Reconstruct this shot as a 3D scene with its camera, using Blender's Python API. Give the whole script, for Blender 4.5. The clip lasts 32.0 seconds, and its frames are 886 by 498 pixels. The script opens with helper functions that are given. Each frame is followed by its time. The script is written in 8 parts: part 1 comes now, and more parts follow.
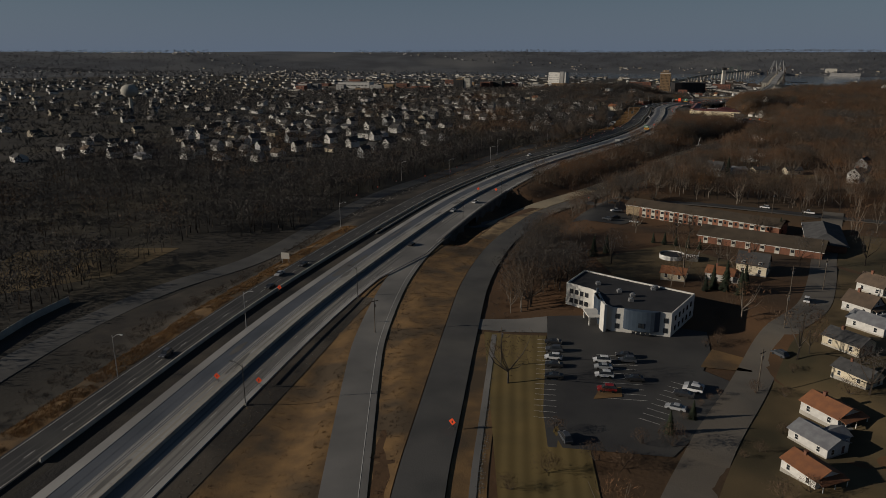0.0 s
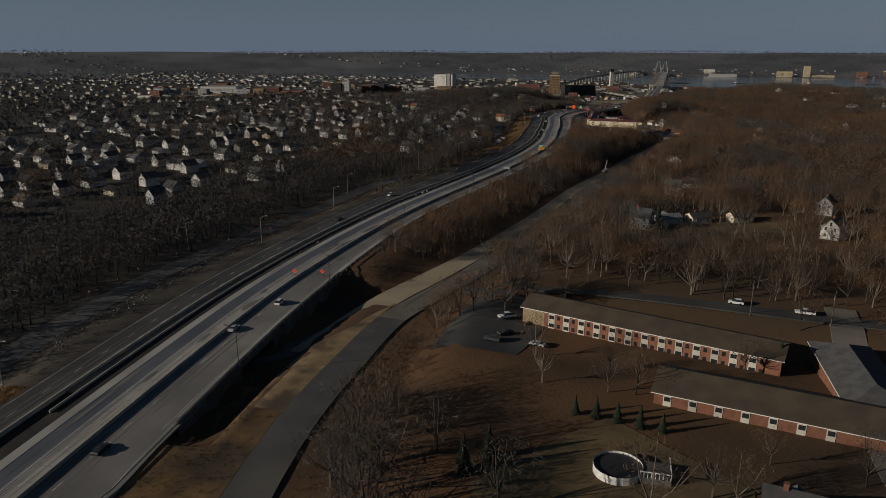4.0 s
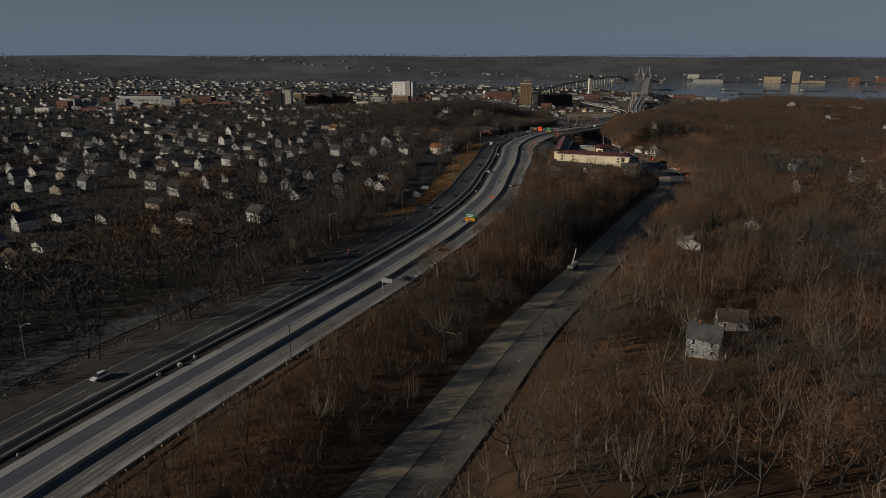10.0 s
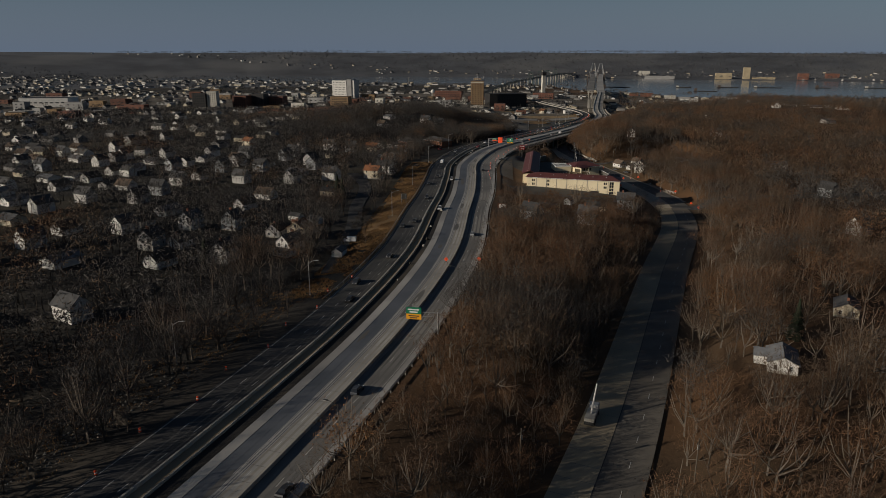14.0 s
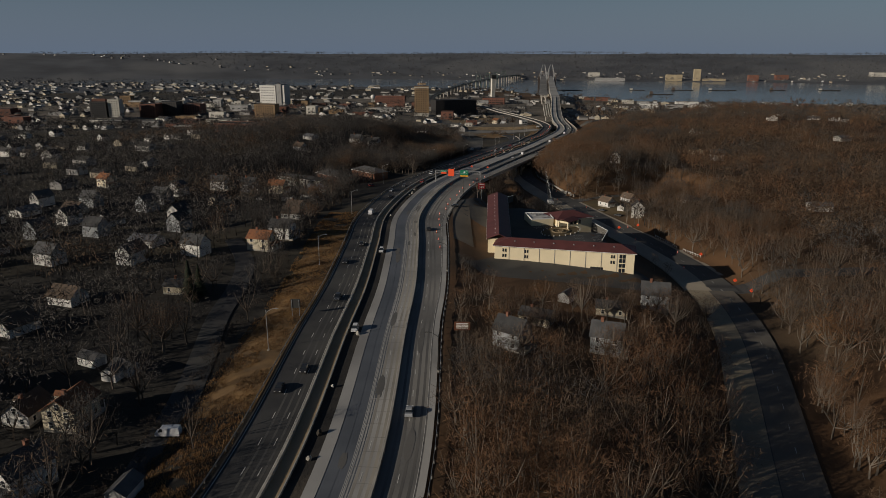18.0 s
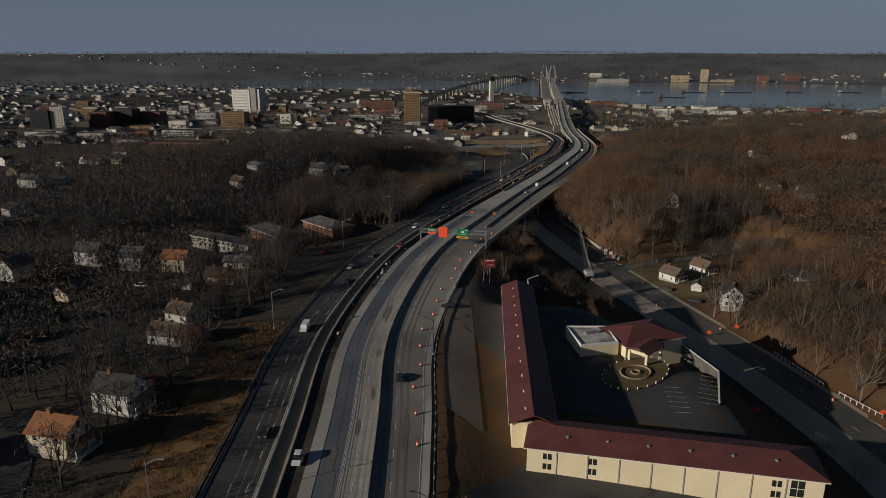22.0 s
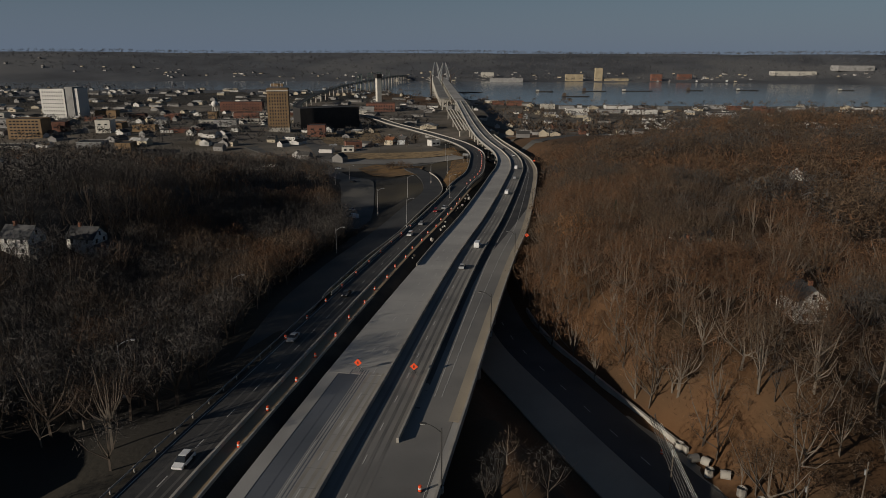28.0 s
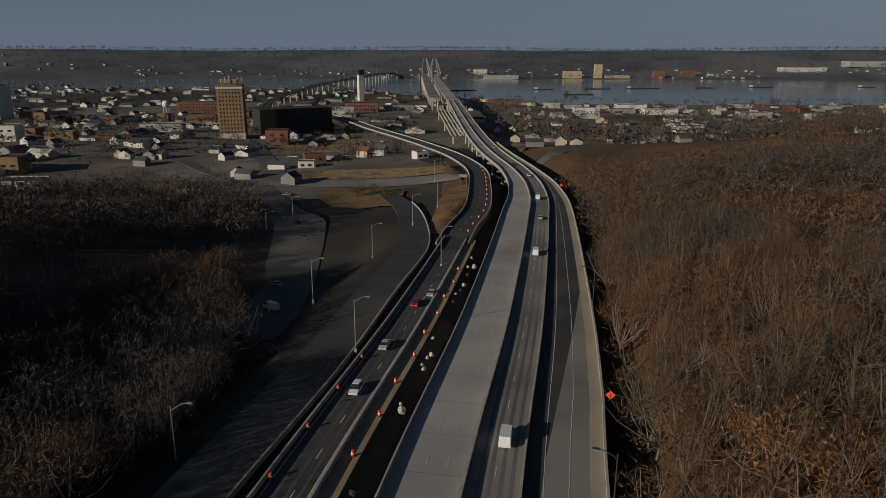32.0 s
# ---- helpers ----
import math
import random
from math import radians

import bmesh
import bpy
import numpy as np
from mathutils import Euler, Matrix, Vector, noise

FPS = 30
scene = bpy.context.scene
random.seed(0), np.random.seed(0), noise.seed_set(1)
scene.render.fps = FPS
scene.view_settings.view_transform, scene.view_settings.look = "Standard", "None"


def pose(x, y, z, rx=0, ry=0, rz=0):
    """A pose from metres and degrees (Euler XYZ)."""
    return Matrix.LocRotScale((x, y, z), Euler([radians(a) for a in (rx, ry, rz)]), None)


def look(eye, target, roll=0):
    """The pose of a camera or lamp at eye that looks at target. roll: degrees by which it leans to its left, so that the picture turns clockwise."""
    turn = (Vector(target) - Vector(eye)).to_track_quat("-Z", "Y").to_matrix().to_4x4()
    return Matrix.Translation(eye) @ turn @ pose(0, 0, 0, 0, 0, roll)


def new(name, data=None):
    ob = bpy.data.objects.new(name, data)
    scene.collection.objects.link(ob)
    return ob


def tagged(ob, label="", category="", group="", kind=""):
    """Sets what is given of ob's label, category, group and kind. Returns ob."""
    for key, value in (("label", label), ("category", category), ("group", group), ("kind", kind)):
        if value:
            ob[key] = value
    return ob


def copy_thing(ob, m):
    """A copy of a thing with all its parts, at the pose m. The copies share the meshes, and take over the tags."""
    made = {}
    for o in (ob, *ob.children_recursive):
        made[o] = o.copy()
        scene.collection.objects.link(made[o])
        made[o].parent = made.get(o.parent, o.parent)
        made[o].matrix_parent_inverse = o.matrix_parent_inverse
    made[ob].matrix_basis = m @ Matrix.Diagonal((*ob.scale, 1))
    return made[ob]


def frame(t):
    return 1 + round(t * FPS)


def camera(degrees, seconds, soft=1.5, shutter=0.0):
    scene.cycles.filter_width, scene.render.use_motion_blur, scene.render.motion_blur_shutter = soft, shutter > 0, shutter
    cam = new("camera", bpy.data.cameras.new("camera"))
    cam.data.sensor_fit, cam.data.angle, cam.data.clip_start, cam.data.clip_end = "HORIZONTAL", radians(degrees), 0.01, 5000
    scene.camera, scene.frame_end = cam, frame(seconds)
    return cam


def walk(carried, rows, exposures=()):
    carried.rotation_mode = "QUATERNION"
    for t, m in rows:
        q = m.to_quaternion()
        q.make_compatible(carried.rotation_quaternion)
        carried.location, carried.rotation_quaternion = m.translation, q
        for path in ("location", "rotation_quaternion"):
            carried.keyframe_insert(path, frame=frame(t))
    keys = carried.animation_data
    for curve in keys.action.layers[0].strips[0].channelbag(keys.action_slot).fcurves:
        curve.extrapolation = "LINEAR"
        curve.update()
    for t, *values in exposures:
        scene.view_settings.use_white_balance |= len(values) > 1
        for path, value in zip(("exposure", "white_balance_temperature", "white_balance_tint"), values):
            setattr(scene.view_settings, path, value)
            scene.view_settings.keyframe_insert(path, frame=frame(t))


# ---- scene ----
cam = camera(65.0, 32.0, soft=0.8)
METRES, EYE, TILT, LEAN, TURN = 1200.0, 79.69, -16.0, 0.0, 0.0
EXPOSURE = -0.52
ROWS = [
    (0.0, 0.0, 0.0, 0.0, 0.0, 0.0, -0.0),
    (0.5, 0.0029, 0.0152, 0.0043, -0.58, 0.04, 0.14),
    (1.0, 0.0059, 0.0305, 0.0087, -1.2, 0.05, 0.28),
    (1.5, 0.0093, 0.0457, 0.0132, -2.17, 0.04, 0.55),
    (2.0, 0.0129, 0.0604, 0.0176, -3.19, 0.03, 0.82),
    (2.5, 0.017, 0.0755, 0.0219, -4.37, -0.0, 1.15),
    (3.0, 0.0215, 0.0901, 0.0262, -5.56, -0.02, 1.53),
    (3.5, 0.0264, 0.1048, 0.0305, -6.98, -0.06, 1.91),
    (5.5, 0.0496, 0.1595, 0.047, -10.38, -0.33, 2.77),
    (6.0, 0.0562, 0.1737, 0.0513, -10.37, -0.28, 2.78),
    (6.5, 0.0626, 0.1877, 0.0556, -10.32, -0.2, 2.77),
    (7.0, 0.0689, 0.2015, 0.0598, -10.26, -0.19, 2.76),
    (7.5, 0.0751, 0.2155, 0.0639, -10.19, -0.15, 2.7),
    (8.0, 0.0812, 0.2294, 0.068, -10.11, -0.09, 2.7),
    (8.5, 0.0875, 0.2436, 0.0721, -10.02, -0.09, 2.66),
    (9.0, 0.0935, 0.2574, 0.076, -9.93, -0.12, 2.64),
    (9.5, 0.0993, 0.2718, 0.0802, -9.86, -0.08, 2.63),
    (10.0, 0.1044, 0.2859, 0.0845, -9.77, 0.06, 2.61),
    (10.5, 0.1076, 0.2956, 0.0872, -9.74, 0.03, 2.69),
    (11.0, 0.1101, 0.3054, 0.0894, -9.95, 0.0, 2.73),
    (11.5, 0.1128, 0.3171, 0.0921, -10.17, -0.1, 2.77),
    (12.0, 0.1158, 0.3307, 0.0957, -10.43, -0.17, 2.84),
    (12.5, 0.1191, 0.3447, 0.1, -10.68, -0.23, 2.92),
    (13.0, 0.1224, 0.359, 0.1043, -11.58, -0.28, 3.16),
    (13.5, 0.1259, 0.3736, 0.1088, -12.71, -0.37, 3.49),
    (14.0, 0.1296, 0.388, 0.1132, -13.81, -0.44, 3.81),
    (14.5, 0.1337, 0.4027, 0.1177, -14.98, -0.49, 4.15),
    (16.5, 0.1528, 0.4611, 0.1353, -18.03, -0.81, 4.89),
    (17.0, 0.1582, 0.4757, 0.1397, -18.03, -0.77, 4.89),
    (17.5, 0.1634, 0.4898, 0.144, -18.02, -0.74, 4.89),
    (18.0, 0.1689, 0.5043, 0.1481, -18.04, -0.73, 4.92),
    (18.5, 0.1742, 0.5185, 0.1523, -18.06, -0.75, 4.93),
    (19.0, 0.1797, 0.5328, 0.1564, -18.07, -0.76, 4.98),
    (19.5, 0.185, 0.5472, 0.1606, -18.08, -0.76, 4.98),
    (20.0, 0.1903, 0.5612, 0.1647, -18.11, -0.75, 4.98),
    (20.5, 0.1957, 0.5756, 0.1689, -18.14, -0.75, 4.97),
    (21.0, 0.2011, 0.5897, 0.173, -18.17, -0.77, 4.98),
    (21.5, 0.2066, 0.6038, 0.1771, -18.21, -0.79, 4.99),
    (22.0, 0.2119, 0.618, 0.1812, -18.39, -0.79, 5.07),
    (22.5, 0.2172, 0.6318, 0.1854, -18.43, -0.81, 5.08),
    (23.0, 0.2227, 0.6461, 0.1897, -18.47, -0.82, 5.08),
    (23.5, 0.2281, 0.6603, 0.1938, -18.5, -0.8, 5.12),
    (24.0, 0.2335, 0.6746, 0.198, -18.56, -0.78, 5.08),
    (24.5, 0.239, 0.6889, 0.2017, -18.79, -0.78, 5.13),
    (25.0, 0.2444, 0.7032, 0.205, -19.47, -0.82, 5.31),
    (25.5, 0.25, 0.718, 0.2076, -20.52, -0.89, 5.56),
    (26.0, 0.2557, 0.7326, 0.2095, -22.41, -1.03, 6.02),
    (26.5, 0.2619, 0.7475, 0.2112, -25.17, -1.3, 6.73),
    (28.5, 0.2902, 0.8052, 0.2139, -27.48, -1.57, 7.29),
    (29.0, 0.2978, 0.8195, 0.2144, -27.61, -1.62, 7.32),
    (29.5, 0.3057, 0.8337, 0.2172, -27.68, -1.64, 7.4),
    (30.0, 0.3138, 0.8476, 0.2212, -27.75, -1.69, 7.47),
    (30.5, 0.3218, 0.8614, 0.2252, -27.85, -1.7, 7.51),
    (31.0, 0.3296, 0.875, 0.2293, -27.94, -1.74, 7.53),
    (31.5, 0.3374, 0.8886, 0.2332, -28.0, -1.74, 7.55),
    (32.0, 0.345, 0.9017, 0.2371, -28.06, -1.73, 7.58),
]
walk(cam, [(t, pose(0, 0, EYE, TILT, LEAN, TURN) @ pose(METRES * x, METRES * y, METRES * z, 90 + pitch, roll, yaw)) for t, x, y, z, yaw, pitch, roll in ROWS], exposures=[(0.0, EXPOSURE - 0.16), (7.0, EXPOSURE - 0.08), (13.0, EXPOSURE - 0.06), (18.0, EXPOSURE), (32.0, EXPOSURE)])

# ---- light ----
world = bpy.data.worlds.new("sky")
scene.world = world
world.use_nodes = True
wn = world.node_tree
sky = wn.nodes.new("ShaderNodeTexSky")
sky.sky_type, sky.sun_disc = "NISHITA", False
SUN_EL, SUN_DIR = radians(16), Vector((-0.99, -0.11, 0)).normalized()
sky.sun_elevation, sky.sun_rotation = SUN_EL, math.atan2(SUN_DIR.x, SUN_DIR.y)
sky.air_density, sky.dust_density, sky.ozone_density, sky.altitude = 1.0, 0.6, 3.0, 200
haze = wn.nodes.new("ShaderNodeMix")
haze.data_type = "RGBA"
haze.inputs[7].default_value = (4.5, 6.1, 8.8, 1)
height = wn.nodes.new("ShaderNodeSeparateXYZ")
thin = wn.nodes.new("ShaderNodeMapRange")
thin.interpolation_type = "SMOOTHSTEP"
for k, v in ((1, -0.05), (2, 0.22), (3, 0.84), (4, 0.0)):
    thin.inputs[k].default_value = v
wn.links.new(wn.nodes.new("ShaderNodeTexCoord").outputs["Generated"], height.inputs[0])
wn.links.new(height.outputs["Z"], thin.inputs[0])
wn.links.new(thin.outputs[0], haze.inputs[0])
wn.links.new(sky.outputs[0], haze.inputs[6])
wn.links.new(haze.outputs[2], wn.nodes["Background"].inputs[0])
wn.nodes["Background"].inputs[1].default_value = 0.0395
sun = new("sun", bpy.data.lights.new("sun", "SUN"))
sun.data.energy, sun.data.angle, sun.data.color = 5.0, radians(0.6), (1.0, 0.90, 0.765)
sun.matrix_world = look((0, 0, 400), Vector((0, 0, 400)) - SUN_DIR * math.cos(SUN_EL) - Vector((0, 0, math.sin(SUN_EL))))

# ---- materials ----


def mat(name, c1, c2=None, rough=0.85, scale=1.0, fine=None, bump=0.0, metal=0.0, vary=0.0, space="world", c3=None, island=0.0, streak=None, spec=0.3):
    """A worn surface: c1 and c2 mixed by broad patches, grain from a finer noise, vary by piece."""
    m = bpy.data.materials.new(name)
    m.use_nodes = True
    n, l = m.node_tree.nodes, m.node_tree.links
    p = n["Principled BSDF"]
    p.inputs["Roughness"].default_value, p.inputs["Metallic"].default_value = rough, metal
    p.inputs["Specular IOR Level"].default_value = spec
    if space == "world":
        pos = n.new("ShaderNodeNewGeometry").outputs["Position"]
    else:
        pos = n.new("ShaderNodeTexCoord").outputs["Object"]
    if streak:
        mp = n.new("ShaderNodeMapping")
        mp.inputs["Scale"].default_value = streak
        l.new(pos, mp.inputs["Vector"])
        pos = mp.outputs[0]

    def nz(sc, detail=4.0):
        t = n.new("ShaderNodeTexNoise")
        t.inputs["Scale"].default_value, t.inputs["Detail"].default_value = sc, detail
        l.new(pos, t.inputs["Vector"])
        return t.outputs["Fac"]

    def mix(a, b, fac, lo=0.0, hi=1.0, kind="MIX"):
        x = n.new("ShaderNodeMix")
        x.data_type, x.blend_type = "RGBA", kind
        if not isinstance(fac, float):
            r = n.new("ShaderNodeMapRange")
            r.inputs[1].default_value, r.inputs[2].default_value = lo, hi
            l.new(fac, r.inputs[0])
            l.new(r.outputs[0], x.inputs[0])
        else:
            x.inputs[0].default_value = fac
        for v, k in ((a, 6), (b, 7)):
            if isinstance(v, tuple):
                x.inputs[k].default_value = (*v, 1)
            else:
                l.new(v, x.inputs[k])
        return x.outputs[2]

    c2 = c2 or tuple(v * 0.7 for v in c1)
    col = mix(c1, c2, nz(scale), 0.35, 0.65)
    if c3:
        col = mix(col, c3, nz(scale * 0.31), 0.5, 0.62)
    fine = fine or scale * 14
    g = nz(fine, 3.0)
    col = mix(col, (0.35, 0.33, 0.3), g, 0.62, 1.3, "MULTIPLY")
    if vary:
        hs = n.new("ShaderNodeHueSaturation")
        r = n.new("ShaderNodeObjectInfo")
        mr = n.new("ShaderNodeMapRange")
        mr.inputs[3].default_value, mr.inputs[4].default_value = 1 - vary, 1 + vary
        l.new(r.outputs["Random"], mr.inputs[0])
        l.new(mr.outputs[0], hs.inputs["Value"])
        l.new(col, hs.inputs["Color"])
        col = hs.outputs[0]
    if island:
        hs = n.new("ShaderNodeHueSaturation")
        mr = n.new("ShaderNodeMapRange")
        mr.inputs[3].default_value, mr.inputs[4].default_value = 1 - island, 1 + island
        l.new(n.new("ShaderNodeNewGeometry").outputs["Random Per Island"], mr.inputs[0])
        l.new(mr.outputs[0], hs.inputs["Value"])
        l.new(col, hs.inputs["Color"])
        col = hs.outputs[0]
    l.new(col, p.inputs["Base Color"])
    if bump:
        b = n.new("ShaderNodeBump")
        b.inputs["Strength"].default_value, b.inputs["Distance"].default_value = bump, 0.4 / fine
        l.new(g, b.inputs["Height"])
        l.new(b.outputs[0], p.inputs["Normal"])
    return m


def plain(name, c, rough=0.6, metal=0.0, emit=0.0):
    m = mat(name, c, tuple(v * 0.85 for v in c), rough, 3.0, metal=metal, space="object")
    if emit:
        p = m.node_tree.nodes["Principled BSDF"]
        p.inputs["Emission Color"].default_value, p.inputs["Emission Strength"].default_value = (*c, 1), emit
    return m


# winter ground with the shade under the left-hand trees put into its colour
SHADELITTER = mat("dark winter earth and lawn", (0.040, 0.035, 0.028), (0.025, 0.022, 0.018), 0.95, 0.03, 0.9, 0.25, c3=(0.055, 0.045, 0.028))
LITTER = mat("leaf litter", (0.130, 0.067, 0.030), (0.066, 0.040, 0.021), 0.95, 0.03, 0.9, 0.25, c3=(0.072, 0.046, 0.025))
SAND = mat("sandy gravel", (0.30, 0.215, 0.115), (0.19, 0.13, 0.07), 0.95, 0.25, 2.5, 0.4, c3=(0.11, 0.08, 0.05))
VERGE = mat("dry verge grass", (0.225, 0.132, 0.054), (0.125, 0.078, 0.038), 0.95, 0.16, 2.4, 0.3, c3=(0.085, 0.06, 0.036))
LAWN = mat("winter lawn", (0.150, 0.105, 0.050), (0.090, 0.066, 0.034), 0.95, 0.06, 2.2, 0.2, c3=(0.052, 0.043, 0.022))
DIRT = mat("construction dirt", (0.050, 0.042, 0.033), (0.030, 0.026, 0.022), 0.95, 0.1, 1.2, 0.25, c3=(0.085, 0.07, 0.053))
# very dark soil tone for the median trench
TRENCH = mat("wet trench soil", (0.035, 0.031, 0.027), (0.022, 0.020, 0.018), 0.9, 0.12, 1.4, 0.4, c3=(0.07, 0.058, 0.044))
DUSTY = mat("dusty worn street", (0.165, 0.147, 0.122), (0.11, 0.099, 0.085), 0.9, 0.09, 2.2, 0.2, c3=(0.16, 0.135, 0.105))
TALLGRASS = mat("tall dry grass", (0.25, 0.145, 0.06), (0.16, 0.092, 0.042), 0.95, 0.08, 1.0, island=0.25)
RIPRAP = mat("grey rip-rap stone", (0.19, 0.175, 0.15), (0.12, 0.112, 0.098), 0.9, 0.3, 3.0, island=0.5)
SCRUB = mat("dark scrub twigs", (0.062, 0.047, 0.035), (0.04, 0.031, 0.024), 0.95, 0.05, 2.0, island=0.5)
TOWNDIRT = mat("worn town paving and gravel", (0.185, 0.158, 0.125), (0.105, 0.092, 0.075), 0.95, 0.03, 0.4, c3=(0.085, 0.07, 0.05))
ASPHALT = mat("worn asphalt", (0.060, 0.058, 0.056), (0.040, 0.039, 0.039), 0.8, 0.08, 3.0, 0.2, c3=(0.075, 0.072, 0.066))
OLDASPH = mat("old grey asphalt", (0.098, 0.094, 0.088), (0.066, 0.065, 0.062), 0.85, 0.07, 2.5, 0.2, c3=(0.115, 0.108, 0.095))
CONCRETE = mat("pale concrete", (0.40, 0.382, 0.352), (0.30, 0.29, 0.272), 0.8, 0.05, 2.0, 0.03, c3=(0.24, 0.23, 0.215))
# darker, bluish concrete for one lane and the seams
NEWCONC = mat("dark damp concrete", (0.125, 0.133, 0.147), (0.088, 0.096, 0.108), 0.6, 0.06, 2.0, 0.03)
WORNCONC = mat("worn grey concrete", (0.20, 0.19, 0.175), (0.14, 0.135, 0.125), 0.8, 0.06, 2.0, 0.03, c3=(0.25, 0.235, 0.21))
TANDUST = mat("dusty tan concrete", (0.36, 0.265, 0.165), (0.26, 0.19, 0.12), 0.9, 0.08, 1.6, 0.05)
TANCONC = mat("tan concrete", (0.40, 0.34, 0.255), (0.31, 0.265, 0.205), 0.85, 0.05, 2.0, 0.03)
STRIPES = mat("striped mown lawn", (0.19, 0.135, 0.05), (0.14, 0.105, 0.042), 0.95, 0.08, 2.2, 0.15)
sn, sl = STRIPES.node_tree.nodes, STRIPES.node_tree.links
wave, dim = sn.new("ShaderNodeTexWave"), sn.new("ShaderNodeMix")
wave.bands_direction = "X"
wave.inputs["Scale"].default_value, wave.inputs["Distortion"].default_value, wave.inputs["Detail Scale"].default_value = 0.105, 0.6, 0.3
dim.data_type, dim.blend_type = "RGBA", "MULTIPLY"
dim.inputs[7].default_value = (0.72, 0.71, 0.66, 1)
turned = sn.new("ShaderNodeMapping")
turned.inputs["Rotation"].default_value = (0, 0, 0.10)
sl.new(sn.new("ShaderNodeNewGeometry").outputs["Position"], turned.inputs[0])
sl.new(turned.outputs[0], wave.inputs["Vector"])
sl.new(wave.outputs["Fac"], dim.inputs[0])
base = sn["Principled BSDF"].inputs["Base Color"]
sl.new(base.links[0].from_socket, dim.inputs[6])
sl.new(dim.outputs[2], base)
LOWTAN = mat("worn tan lane", (0.37, 0.305, 0.205), (0.28, 0.232, 0.158), 0.85, 0.06, 2.0, 0.15, c3=(0.20, 0.17, 0.125))
TRACK = mat("tyre-worn concrete", (0.31, 0.285, 0.245), (0.22, 0.205, 0.18), 0.75, 0.07, 2.0, 0.02, c3=(0.36, 0.33, 0.28))
TRACKD = mat("tyre-darkened concrete", (0.15, 0.142, 0.13), (0.11, 0.105, 0.098), 0.75, 0.07, 2.0, 0.02, c3=(0.18, 0.17, 0.155))
PAINT = mat("road paint", (0.62, 0.60, 0.55), (0.45, 0.43, 0.4), 0.7, 0.8)
YELLOW = mat("yellow road paint", (0.55, 0.38, 0.07), (0.4, 0.28, 0.07), 0.7, 0.8)
STEEL = mat("galvanised steel", (0.42, 0.42, 0.42), (0.3, 0.3, 0.3), 0.45, 1.5, metal=0.6, space="object")
WATER = mat("river water", (0.12, 0.135, 0.15), (0.10, 0.115, 0.13), 0.12, 0.004, 0.2, 0.06, spec=0.5)
BARK = mat("bark", (0.068, 0.052, 0.04), (0.044, 0.035, 0.028), 0.95, 0.5, 4.0, 0.5, space="object", vary=0.3)
LIMB = mat("pale grey limbs", (0.15, 0.125, 0.10), (0.085, 0.07, 0.056), 0.95, 0.4, 4.0, space="world")
TWIG = mat("bare twigs", (0.095, 0.06, 0.038), (0.062, 0.041, 0.028), 0.95, 0.5, 2.0, space="object", vary=0.35)
RUST = mat("dry oak leaves", (0.17, 0.085, 0.035), (0.11, 0.06, 0.03), 0.9, 0.5, 2.0, space="object", vary=0.3)
GREYTWIG = mat("grey twigs", (0.074, 0.067, 0.061), (0.045, 0.041, 0.038), 0.95, 0.085, 1.2, island=0.4, space="world")
BROWNTWIG = mat("brown twigs", (0.104, 0.069, 0.043), (0.066, 0.046, 0.031), 0.95, 0.085, 1.2, island=0.35, space="world")
# distance haze mixed into the twig colour as a blue-grey tint
HAZETWIG = mat("distant grey woods", (0.085, 0.084, 0.088), (0.06, 0.06, 0.064), 0.95, 0.006, 0.2, space="world")
RUSTTWIG = mat("rust twigs", (0.140, 0.073, 0.037), (0.086, 0.050, 0.029), 0.95, 0.085, 1.2, island=0.35, space="world")
PINE = mat("spruce needles", (0.024, 0.032, 0.017), (0.015, 0.021, 0.012), 0.9, 0.5, 3.0, space="object", vary=0.2)

# ---- plan ----


